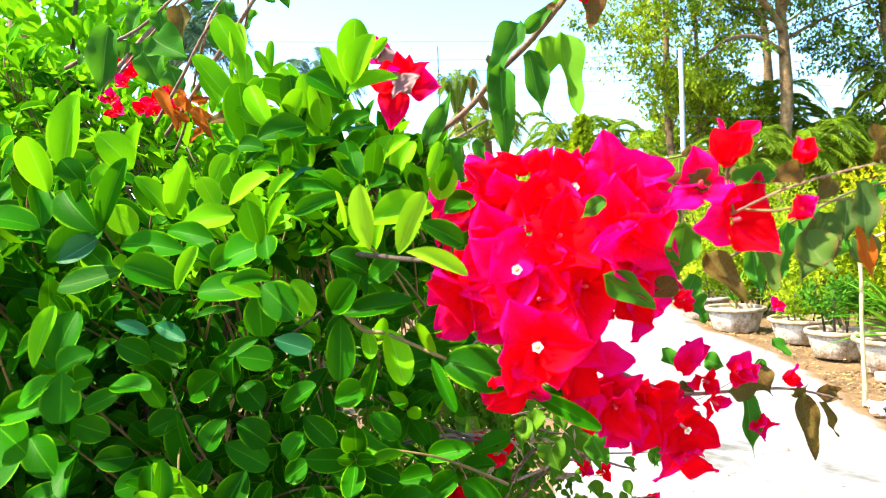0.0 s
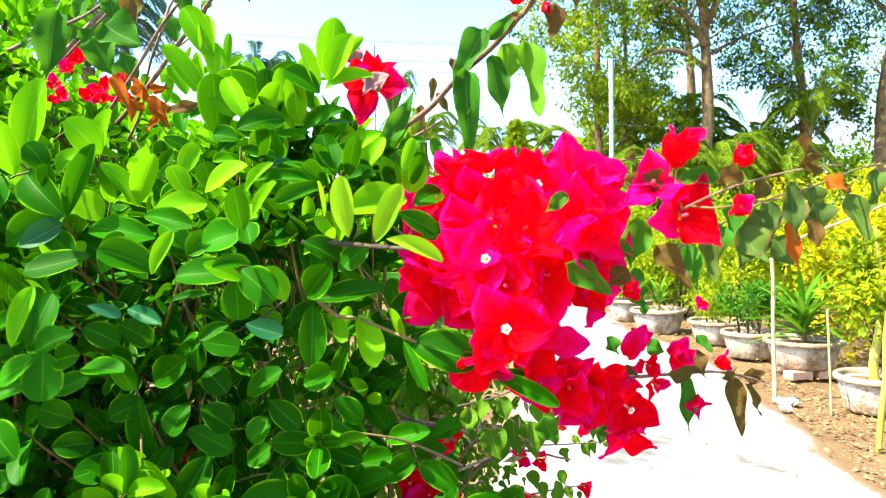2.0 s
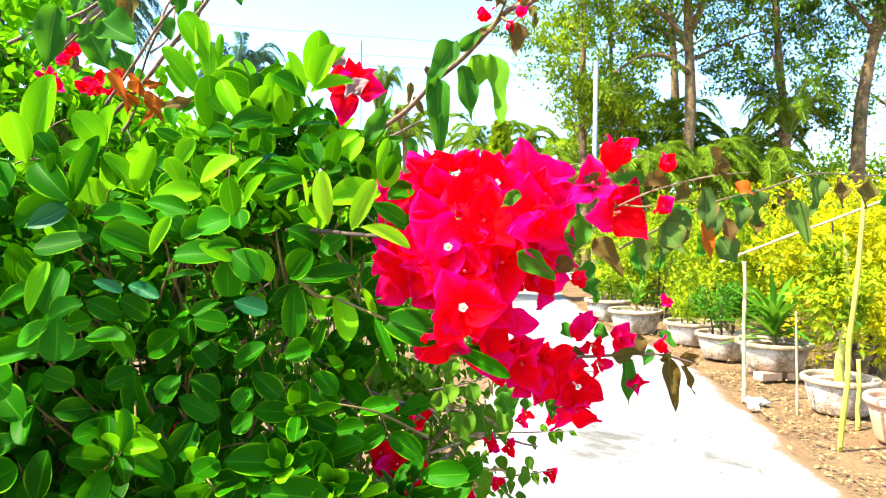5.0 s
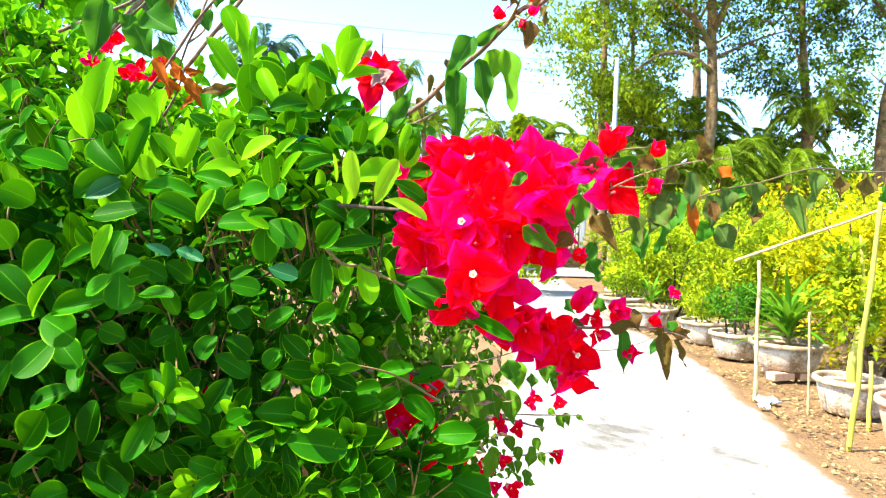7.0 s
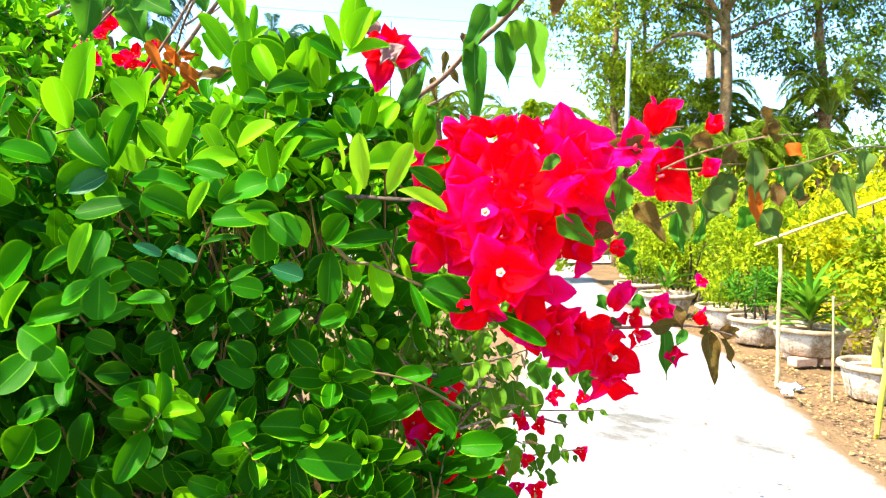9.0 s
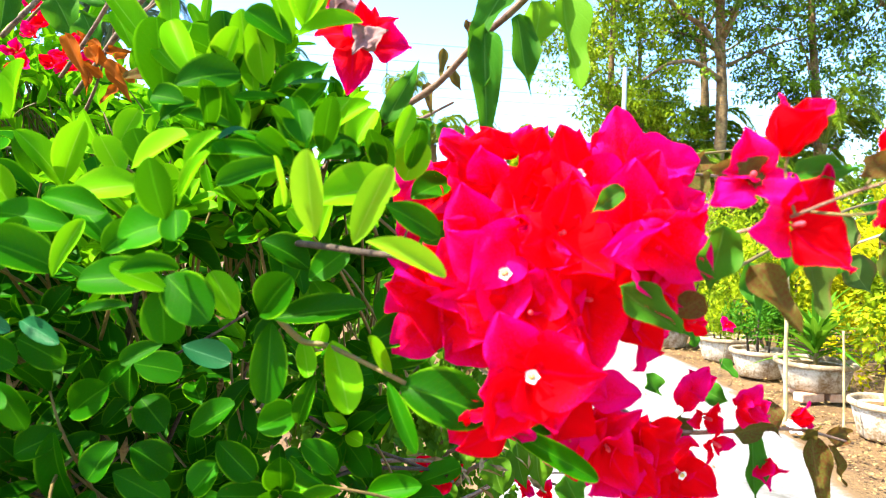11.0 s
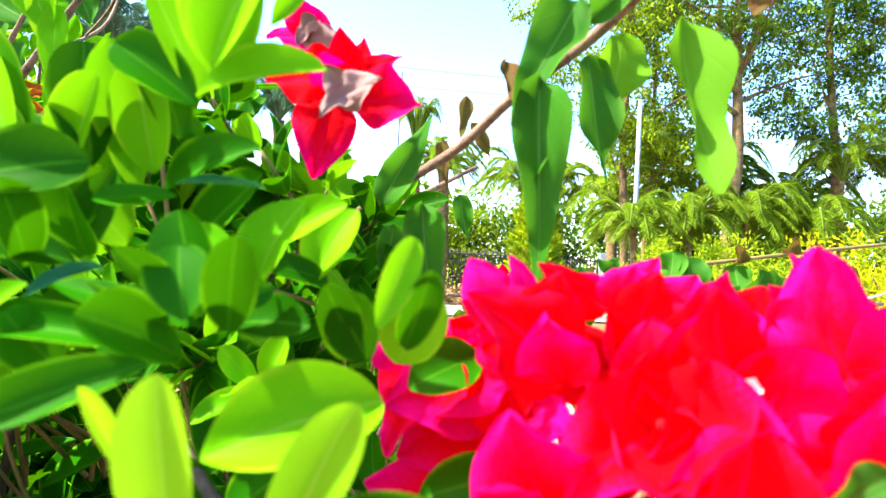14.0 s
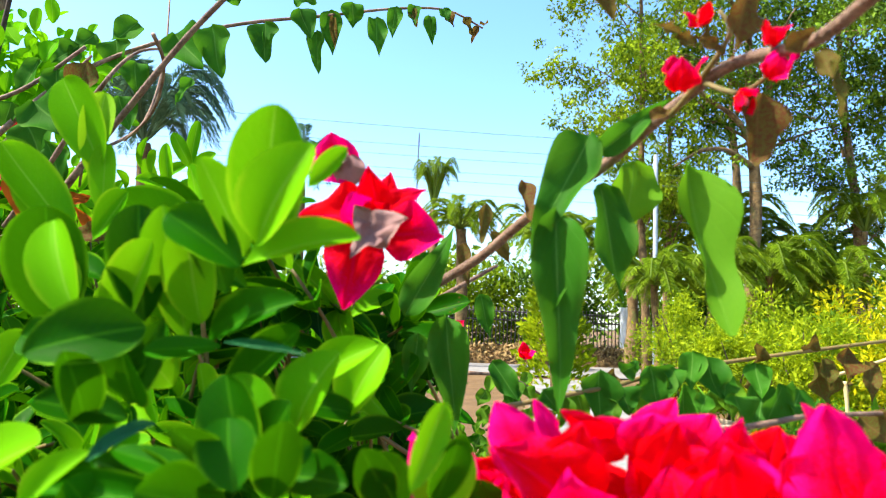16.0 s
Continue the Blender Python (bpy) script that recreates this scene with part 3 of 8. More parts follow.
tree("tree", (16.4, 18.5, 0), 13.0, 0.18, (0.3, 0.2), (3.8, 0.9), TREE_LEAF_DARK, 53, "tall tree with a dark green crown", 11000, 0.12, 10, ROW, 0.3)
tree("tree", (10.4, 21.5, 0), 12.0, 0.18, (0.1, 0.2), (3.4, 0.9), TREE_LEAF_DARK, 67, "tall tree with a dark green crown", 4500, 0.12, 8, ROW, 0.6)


def palm(foot, height, radius, fronds, length, seed, label, lift=0.5, mat=PALM_LEAF):
    rng, rn = random.Random(seed), np.random.default_rng(seed)
    root = thing("palm_tree", foot, label, "palm tree", "palms")
    tube_part("trunk", root, TREE_BARK, [(0, 0, -0.1), (0.1, 0, height * 0.4), (0.05, 0.1, height * 0.8), (0, 0, height)], [radius * 1.2, radius, radius * 0.95, radius * 0.9], 10, 0.1, seed)
    for k in range(fronds):
        g = 2.4 * k + rng.uniform(-0.3, 0.3)
        up = lift + 0.9 * (1 - 2 * k / fronds) * 0.6
        way = Vector((math.cos(g), math.sin(g), 0))
        p0, L = Vector((0, 0, height)), length * rng.uniform(0.8, 1.1)
        p1 = p0 + (way * 0.5 + Vector((0, 0, 0.55 * up + 0.12))) * L
        p2 = p0 + (way * 0.95 + Vector((0, 0, 0.55 * up - 0.25))) * L
        rib = part_mesh("frond", mesh_of("frond", *tube([p0, p1, p2], [0.035, 0.025, 0.008], 5, 0, k)[:2], mat, [(0.5, 0.5)] * ((2 * 5 + 1) * 5)), root)
        n = 84
        t = np.linspace(0.14, 1.0, n)[:, None]
        a, b, c = (np.array(tuple(q)) for q in (p0, p1, p2))
        base = (1 - t) ** 2 * a + 2 * t * (1 - t) * (2 * b - 0.5 * a - 0.5 * c) + t * t * c
        along = unit(2 * (1 - t) * ((2 * b - 0.5 * a - 0.5 * c) - a) + 2 * t * (c - (2 * b - 0.5 * a - 0.5 * c)))
        side = np.cross(along, np.array((0, 0, 1.0)))
        base, along, side = np.repeat(base, 2, 0), np.repeat(along, 2, 0), np.repeat(unit(side), 2, 0)
        sign = np.tile([1.0, -1.0], n)[:, None]
        ways = along * 0.65 + side * sign * 0.8 + np.array((0, 0, -0.12)) + rn.normal(0, 0.10, (2 * n, 3))
        prof = np.repeat(np.sin(np.linspace(0.45, 2.9, n)), 2)
        me = scattered("frond_fringe", base, ways, np.tile((0.0, 0.0, 1.0), (2 * n, 1)) + rn.normal(0, 0.2, (2 * n, 3)), 0.42 * length * 0.5 * (0.35 + 0.65 * prof), mat, wide=0.12)
        tagged(part_mesh("frond_fringe", me, rib), kind="stuff")
    return root


palm((-8.25, 19.8, 0), 6.2, 0.22, 36, 2.5, 3, "date palm with feathery grey-green fronds", 1.05, DATE_LEAF)
palm((-4.1, 22.5, 0), 5.8, 0.2, 34, 1.6, 5, "date palm with feathery grey-green fronds", 1.05, DATE_LEAF)
palm((0.47, 21.5, 0), 4.9, 0.15, 28, 0.85, 7, "slim palm with upright yellow-green fronds", 2.9)
palm((1.3, 20.0, 0), 4.1, 0.17, 26, 1.4, 9, "short palm with drooping fronds")
palm((4.6, 23.6, 0), 4.0, 0.2, 22, 2.3, 15, "short palm with drooping fronds")
palm((7.0, 21.5, 0), 3.6, 0.2, 22, 2.2, 17, "short palm with drooping fronds")
palm((9.2, 20.0, 0), 3.9, 0.2, 24, 2.3, 18, "short palm with drooping fronds")
palm((11.6, 19.0, 0), 3.3, 0.2, 22, 2.2, 19, "short palm with drooping fronds")
palm((10.15, 14.7, 0), 3.7, 0.06, 18, 1.25, 21, "slim young palm with bright green fronds", 0.9)
palm((4.85, 13.5, 0), 2.2, 0.08, 24, 1.25, 29, "short palm with drooping fronds", 0.3)
palm((6.0, 13.5, 0), 2.4, 0.08, 26, 1.3, 23, "short palm with drooping fronds", 0.35)
palm((7.35, 13.7, 0), 2.5, 0.08, 26, 1.35, 25, "short palm with drooping fronds", 0.35)
palm((8.8, 13.6, 0), 2.3, 0.08, 24, 1.3, 27, "short palm with drooping fronds", 0.35)


def bank(name, centre, radii, n, leaf, mat, seed, label, category, group="", lumps=26, stems=5, kind_leaf=None, wide=1.0, lump_size=0.33):
    """A bush: some stems and an uneven body of leaves."""
    rn, rng = np.random.default_rng(seed), random.Random(seed)
    root = thing(name, (centre[0], centre[1], 0), label, category, group)
    for k in range(stems):
        g = 6.283 * k / stems + rng.uniform(-0.4, 0.4)
        e = Vector((math.cos(g) * radii[0] * 0.55, math.sin(g) * radii[1] * 0.55, centre[2] + radii[2] * rng.uniform(0.1, 0.6)))
        b = Vector((math.cos(g) * 0.08, math.sin(g) * 0.08, -0.04))
        r = 0.012 + 0.012 * radii[2]
        tube_part("stem", root, BARK_DARK, [b, b.lerp(e, 0.5) + Vector((rng.uniform(-0.1, 0.1), rng.uniform(-0.1, 0.1), 0.1)) * radii[0], e], [r, r * 0.7, r * 0.25], 6, 0.1, seed + k)
    p, d = clumps(rn, (0, 0, centre[2]), radii, n, lumps=lumps, lump_size=lump_size)
    p[:, 2] = np.abs(p[:, 2] - 0.02) + 0.02
    way = d * 0.7 + rn.normal(size=(n, 3)) * 0.5 + np.array((0, 0, 0.2))
    face = d * 0.3 + rn.normal(size=(n, 3)) * 0.5 + np.array((0, 0, 0.8))
    me = scattered("leaves", p, way, face, leaf * (0.6 + 0.8 * rn.random(n)), mat, kind_leaf, wide)
    tagged(part_mesh("leaves", me, root), kind="stuff")
    return root


HEDGE = "hedge behind the pots"
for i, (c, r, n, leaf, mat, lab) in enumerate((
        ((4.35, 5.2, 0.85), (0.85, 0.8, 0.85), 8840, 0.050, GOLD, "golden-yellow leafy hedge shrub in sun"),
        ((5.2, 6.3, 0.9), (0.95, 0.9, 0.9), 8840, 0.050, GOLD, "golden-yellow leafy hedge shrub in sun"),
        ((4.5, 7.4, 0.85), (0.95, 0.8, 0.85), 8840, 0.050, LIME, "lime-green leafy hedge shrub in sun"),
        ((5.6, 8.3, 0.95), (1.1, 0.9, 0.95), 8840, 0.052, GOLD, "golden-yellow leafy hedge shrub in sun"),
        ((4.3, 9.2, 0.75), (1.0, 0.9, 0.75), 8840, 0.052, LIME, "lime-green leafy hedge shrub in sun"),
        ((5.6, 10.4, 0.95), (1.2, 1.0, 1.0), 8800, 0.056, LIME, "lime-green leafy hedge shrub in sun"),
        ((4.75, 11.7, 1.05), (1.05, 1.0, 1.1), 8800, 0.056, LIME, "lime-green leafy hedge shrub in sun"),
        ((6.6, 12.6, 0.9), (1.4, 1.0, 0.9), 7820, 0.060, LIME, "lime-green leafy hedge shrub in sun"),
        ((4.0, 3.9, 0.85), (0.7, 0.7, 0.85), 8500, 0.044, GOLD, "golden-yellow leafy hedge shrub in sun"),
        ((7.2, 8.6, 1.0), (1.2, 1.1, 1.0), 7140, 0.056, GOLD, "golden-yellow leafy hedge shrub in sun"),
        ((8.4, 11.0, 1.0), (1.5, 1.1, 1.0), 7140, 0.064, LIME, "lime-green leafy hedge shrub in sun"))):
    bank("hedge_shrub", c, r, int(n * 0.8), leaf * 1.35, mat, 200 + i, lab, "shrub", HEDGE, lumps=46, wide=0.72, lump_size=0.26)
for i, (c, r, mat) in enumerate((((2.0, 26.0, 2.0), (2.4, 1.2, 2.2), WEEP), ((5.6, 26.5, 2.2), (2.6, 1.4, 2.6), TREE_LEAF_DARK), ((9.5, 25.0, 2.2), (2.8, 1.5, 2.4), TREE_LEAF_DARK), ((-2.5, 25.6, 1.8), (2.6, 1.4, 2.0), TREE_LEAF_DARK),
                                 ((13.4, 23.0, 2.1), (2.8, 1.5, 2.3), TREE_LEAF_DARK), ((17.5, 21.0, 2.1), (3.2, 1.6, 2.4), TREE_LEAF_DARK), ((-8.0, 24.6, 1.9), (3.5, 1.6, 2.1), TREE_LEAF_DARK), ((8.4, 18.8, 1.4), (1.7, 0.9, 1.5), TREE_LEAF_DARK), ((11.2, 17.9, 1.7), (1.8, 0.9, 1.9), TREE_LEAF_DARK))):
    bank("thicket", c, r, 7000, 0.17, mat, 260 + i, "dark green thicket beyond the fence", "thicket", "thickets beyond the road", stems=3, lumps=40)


def conical_tree(place, height, radius, seed):
    rn = np.random.default_rng(seed)
    root = thing("conical_tree", place, "yellow-green clipped conical tree beyond the path", "tree")
    tube_part("trunk", root, TREE_BARK, [(0, 0, -0.1), (0, 0.02, height * 0.5), (0, 0, height * 0.92)], [0.07, 0.05, 0.01], 8, 0.05, seed)
    n = 5200
    h = rn.random(n) ** 0.75
    r = radius * (1 - h) ** 0.8 * (0.55 + 0.45 * rn.random(n)) * (1 + 0.15 * np.sin(h * 40))
    a = rn.random(n) * 6.283
    out = np.stack([np.cos(a), np.sin(a), np.full(n, 0.7)], 1)
    base = np.stack([r * np.cos(a), r * np.sin(a), 0.15 + h * (height - 0.15)], 1)
    me = scattered("foliage", base, out + rn.normal(size=(n, 3)) * 0.35, out * np.array((1, 1, 0.3)) + rn.normal(size=(n, 3)) * 0.4, 0.12 * (0.6 + 0.8 * rn.random(n)), LIME)
    tagged(part_mesh("foliage", me, root), kind="stuff")


conical_tree((2.5, 11.95, 0), 3.25, 0.75, 88)


def far_woods():
    rn = np.random.default_rng(77)
    n = 26000
    x = rn.uniform(-70, 90, n)
    y = 42 + rn.random(n) * 12
    top = 5.4 + 1.6 * np.sin(x * 0.21) + 1.0 * np.sin(x * 0.53 + 1) + 0.6 * np.sin(x * 1.3)
    z = 0.1 + rn.random(n) ** 0.7 * top
    base = np.stack([x, y, z], 1)
    me = scattered("far_woods", base, rn.normal(size=(n, 3)), rn.normal(size=(n, 3)) * 0.5 + np.array((0, -0.4, 0.7)), 0.55 * (0.6 + 0.8 * rn.random(n)), TREE_LEAF_DARK)
    tagged(new("far_woods", me), "dark line of distant woods", "woods", kind="stuff")


far_woods()


def fence():
    root = thing("fence", (0, 0, 0), "dark iron railing fence beside the road", "fence")
    a, b = Vector((-4.0, 23.2, 0)), Vector((9.5, 25.0, 0))
    for h in (0.55, 1.45, 1.75):
        tube_part("rail", root, IRON, [a + Vector((0, 0, h)), b + Vector((0, 0, h))], [0.028, 0.028], 6)
    me = mesh_of("bar", *tube([(0, 0, -0.05), (0, 0, 1.9)], [0.02, 0.02], 5)[:2], IRON)
    for k in range(96):
        part_mesh("bar", me, root, m=Matrix.Translation(a.lerp(b, k / 95)))


fence()


def verge():
    """A low bank of brown fallen leaves along the road."""
    rn = np.random.default_rng(31)
    verts, faces, m, rows = [], [], 60, 7
    for i in range(m + 1):
        t = i / m
        for j in range(rows):
            u = j / (rows - 1)
            h = 0.50 * math.sin(math.pi * u) ** 0.8 * (1 + 0.25 * noise.noise(Vector((t * 14, u * 2, 3.0)))) - 0.05
            verts.append((-5 + 17 * t, 21.75 + 1.9 * t + 1.5 * u, h))
    for i in range(m):
        for j in range(rows - 1):
            k = i * rows + j
            faces.append((k, k + rows, k + rows + 1, k + 1))
    tagged(new("verge", mesh_of("verge", verts, faces, SOIL)), "low bank of brown soil along the road", "verge", kind="structure")
    n = 7000
    t, u = rn.random(n), rn.random(n)
    base = np.stack([-5 + 17 * t, 21.75 + 1.9 * t + 1.5 * u, 0.50 * np.sin(math.pi * u) ** 0.8 + rn.normal(0, 0.04, n)], 1)
    me = scattered("leaf_bank", base, rn.normal(size=(n, 3)), rn.normal(size=(n, 3)) * 0.6 + np.array((0, -0.5, 0.8)), 0.16 * (0.5 + rn.random(n)), LITTER)
    tagged(new("leaf_bank", me), "brown dry leaves heaped on the bank by the road", "leaf bank", kind="stuff")


verge()


def post(place, height, r, label, name="post", mat=WHITEWASH):
    v, f, uv = lathe([(r * 1.05, -0.1), (r, 0.0), (r, height * 0.5), (r * 0.96, height - 0.03), (r * 0.7, height), (0.001, height)], 12, 0.02)
    ob = new(name, mesh_of(name, v, f, mat, uv))
    ob.location = place
    tagged(ob, label, name.replace("_", " "))


post((7.77, 24.5, 0), 2.07, 0.17, "whitewashed concrete post beside the road")
post((-2.72, 4.30, 0), 3.6, 0.085, "weathered brown wooden post among the shrubs", "wooden_post", TREE_BARK)
post((-0.1, 22.0, 0), 7.6, 0.022, "thin dark aerial mast beyond the palms", "mast", IRON)
post((5.20, 14.4, 0), 5.15, 0.052, "tall thin grey concrete pole behind the hedge", "pole", GREY_POST)


def cables():
    root = thing("power_cable", (0, 0, 0), "dark overhead power cables strung across the sky", "cable")
    for k, (z0, z1, y) in enumerate(((9.6, 8.75, 26), (8.75, 8.3, 26.2), (8.35, 7.95, 26.4), (7.75, 7.55, 26.6), (7.45, 6.85, 26), (7.05, 6.35, 26.3), (6.2, 5.4, 26.5))):
        a, b = Vector((-22, y + 1, z0 + 0.5)), Vector((26, y - 1, z1 - 0.4))
        m = a.lerp(b, 0.5) - Vector((0, 0, 0.35))
        tube_part("strand", root, CABLE, [a, m, b], [0.009, 0.009, 0.009], 5)


cables()


def garden_wires():
    root = thing("garden_wire", (0, 0, 0), "thin grey wires strung past the tall trees", "wire")
    for points in (
            [(5.25, 14.15, 5.33), (7.23, 14.15, 5.22), (9.58, 14.15, 5.03), (11.38, 14.15, 4.94), (13.53, 14.15, 4.84)],
            [(5.25, 14.15, 4.65), (7.23, 14.15, 4.57), (9.58, 14.15, 4.68), (11.38, 14.15, 4.75), (13.53, 14.15, 4.84)],
            [(5.25, 14.15, 4.4), (7.23, 14.15, 4.38), (9.58, 14.15, 4.46), (11.38, 14.15, 4.53), (13.54, 14.15, 4.61)],
            [(5.25, 14.15, 3.63), (7.23, 14.15, 3.56), (9.58, 14.15, 3.59), (11.38, 14.15, 3.65), (13.54, 14.15, 3.72)]):
        tube_part("strand", root, CABLE, points, [0.0025] * len(points), 5)


garden_wires()


# ---- pots, bricks and stakes beside the path ----
def pot(place, radius, height, mat, label, seed):
    root = thing("plant_pot", place, label, "plant pot", "pots along the path" if mat is CONCRETE else "")
    r, h = radius, height
    v, f, uv = lathe([(0.001, 0.0), (r * 0.70, 0.0), (r * 0.74, h * 0.06), (r * 0.86, h * 0.55), (r * 0.92, h * 0.84), (r * 0.90, h * 0.84), (r * 0.84, h * 0.8), (r * 0.80, h * 0.74)], 32, 0.012, seed)
    part_mesh("body", mesh_of("body", v, f, mat, uv), root)
    v, f, uv = lathe([(r * 0.91, h * 0.82), (r * 1.0, h * 0.83), (r * 1.025, h * 0.87), (r * 1.02, h * 0.97), (r * 0.985, h * 1.0), (r * 0.91, h * 0.99), (r * 0.89, h * 0.93), (r * 0.89, h * 0.82)], 32, 0.010, seed)
    part_mesh("rim", mesh_of("rim", v, f, POT_RIM if mat is CONCRETE else mat, uv), root)
    v, f, uv = lathe([(r * 0.87, h * 0.78), (r * 0.5, h * 0.83), (0.001, h * 0.85)], 24, 0.03, seed)
    part_mesh("soil", mesh_of("soil", v, f, SOIL, uv), root, "dry brown soil")
    return root


def brick(place, turn, size=(0.21, 0.10, 0.065)):
    bm = bmesh.new()
    bmesh.ops.create_cube(bm, size=1, matrix=Matrix.Diagonal((*size, 1)))
    bmesh.ops.bevel(bm, geom=bm.edges[:], offset=0.006, segments=2, affect="EDGES")
    me = bpy.data.meshes.new("brick")
    bm.to_mesh(me)
    bm.free()
    me.materials.append(BRICK)
    ob = new("brick", me)
    ob.matrix_basis = pose(*place, 0, 0, turn)
    tagged(ob, "worn clay brick propping up a pot", "brick", "bricks under the pots")


LIFT = 0.065
BOWL = "weathered grey concrete bowl pot with a lipped rim"
pot((3.45, 5.10, LIFT), 0.30, 0.225, CONCRETE, BOWL, 1)
for k, (dx, dy, a) in enumerate(((-0.14, -0.14, 10), (0.12, -0.15, -8), (0.0, 0.14, 3))):
    brick((3.45 + dx, 5.10 + dy, LIFT / 2 - 0.01), a)
pot((3.49, 5.95, -0.01), 0.26, 0.25, CONCRETE, BOWL, 2)
pot((3.62, 6.80, -0.01), 0.31, 0.25, CONCRETE, BOWL, 3)
pot((3.36, 7.75, -0.01), 0.33, 0.28, CONCRETE, BOWL, 4)
pot((3.45, 8.9, -0.01), 0.33, 0.30, CONCRETE, BOWL, 5)
pot((3.92, 10.1, -0.01), 0.30, 0.30, CONCRETE, BOWL, 6)
pot((3.19, 3.98, -0.01), 0.235, 0.24, CONCRETE, "pale concrete bowl pot with a thick rim", 7)
pot((3.10, 3.30, -0.01), 0.23, 0.26, TERRACOTTA, "brown terracotta pot with a rolled rim", 8)


def strap_plant(place, n, height, seed, label):
    rng, rn = random.Random(seed), np.random.default_rng(seed)
    root = thing("strap_leaf_plant", place, label, "pot plant")
    tube_part("stem", root, TWIG, [(0, 0, -0.03), (0.01, 0, height * 0.3), (0, 0.01, height * 0.55)], [0.02, 0.017, 0.01], 7, 0.05, seed)
    forms = []
    for k in range(4):
        bend = rng.uniform(-0.25, -0.05) - 0.12 * k
        forms.append(blade(2, 8, lambda v: 0.055 * max(0.05, math.sin(math.pi * min(1, 0.12 + 0.88 * v))), lambda u, v, h, b=bend: (0, 0, b * v * v + 0.3 * abs(u) * h)))
    meshes = [mesh_of("strap_leaf", *(f[0], f[1]), STRAP, f[2]) for f in forms]
    for k in range(n):
        g, e = k * 2.4 + rng.uniform(-0.3, 0.3), rng.uniform(0.25, 1.35)
        way = Vector((math.cos(g) * math.cos(e), math.sin(g) * math.cos(e), math.sin(e)))
        z = Vector((-math.cos(g) * math.sin(e), -math.sin(g) * math.sin(e), math.cos(e)))
        L = height * rng.uniform(0.55, 0.9)
        m = Matrix((way.cross(z), way, z)).transposed().to_4x4()
        part_mesh("strap_leaf", meshes[k % 4], root, m=Matrix.Translation((0, 0, height * rng.uniform(0.05, 0.5))) @ m @ Matrix.Scale(L, 4))


strap_plant((3.45, 5.10, 0.25), 52, 0.60, 4, "green strap-leaved plant growing in a concrete pot")
strap_plant((3.36, 7.75, 0.23), 22, 0.45, 6, "green strap-leaved plant growing in a concrete pot")
bank("pot_plant", (3.49, 5.95, 0.54), (0.34, 0.32, 0.26), 1500, 0.05, POTGREEN, 300, "bushy dark green plant growing in a pot", "pot plant", stems=3, lumps=18)
bank("pot_plant", (3.62, 6.80, 0.40), (0.34, 0.32, 0.18), 900, 0.07, LIME, 301, "grassy light green plant growing in a pot", "pot plant", stems=3, wide=0.4)
bank("pot_plant", (3.45, 8.9, 0.5), (0.36, 0.34, 0.28), 1000, 0.06, LIME, 302, "bushy light green plant growing in a pot", "pot plant", stems=3)
bank("pot_plant", (3.92, 10.1, 0.5), (0.36, 0.34, 0.28), 1000, 0.06, POTGREEN, 303, "bushy dark green plant growing in a pot", "pot plant", stems=3)


def pot_tree(place, seed):
    """A small tree in a pot: a stout pale stem and sparse bright leaves."""
    rn = np.random.default_rng(seed)
    root = thing("pot_tree", place, "small tree with sparse lime leaves in a pot", "pot plant")
    tube_part("trunk", root, GREEN_BAMBOO, [(0, 0, -0.03), (-0.01, 0, 0.12), (0.03, 0.01, 0.3), (0.05, 0, 0.6), (0.02, 0.02, 1.0)], [0.035, 0.03, 0.024, 0.016, 0.006], 8, 0.05, seed)
    p, d = clumps(rn, (0.02, 0, 0.62), (0.34, 0.3, 0.42), 900, lumps=30, lump_size=0.2)
    me = scattered("leaves", p, d + rn.normal(size=(900, 3)) * 0.6, rn.normal(size=(900, 3)) * 0.5 + np.array((0, -0.2, 0.8)), 0.06 * (0.6 + 0.8 * rn.random(900)), LIME)
    tagged(part_mesh("leaves", me, root), kind="stuff")


pot_tree((3.19, 3.98, 0.19), 61)


def stake(foot, top, r, mat, label, seed):
    a, b = Vector(foot), Vector(top)
    pts, rad, k = [], [], 7
    rng = random.Random(seed)
    for i in range(k + 1):
        pts.append(a.lerp(b, i / k) + Vector((rng.uniform(-1, 1), rng.uniform(-1, 1), 0)) * r * 0.35)
        rad.append(r * (1.12 if i % 2 else 0.95) * (1 - 0.15 * i / k))
    v, f, uv = tube(pts, rad, 8, 0.04, seed)
    tagged(new("bamboo_stake", mesh_of("bamboo_stake", v, f, mat, uv)), label, "stake", "bamboo stakes")


stake((2.711, 4.324, -0.030), (2.696, 4.324, 0.987), 0.014, BAMBOO, "pale bamboo stake standing in the soil", 1)
stake((2.863, 3.951, -0.030), (2.839, 3.951, 0.667), 0.008, BAMBOO, "thin dry bamboo stake standing in the soil", 2)
stake((2.612, 3.232, -0.030), (2.720, 3.228, 1.370), 0.015, GREEN_BAMBOO, "leaning green-yellow bamboo stake beside a pot", 3)
stake((3.031, 3.619, -0.030), (3.073, 3.669, 0.398), 0.013, GREEN_BAMBOO, "short green-yellow bamboo stake beside a pot", 4)
stake((2.496, 4.300, 0.982), (3.162, 3.500, 1.419), 0.010, BAMBOO, "slanting bamboo rail tied to the stakes", 5)


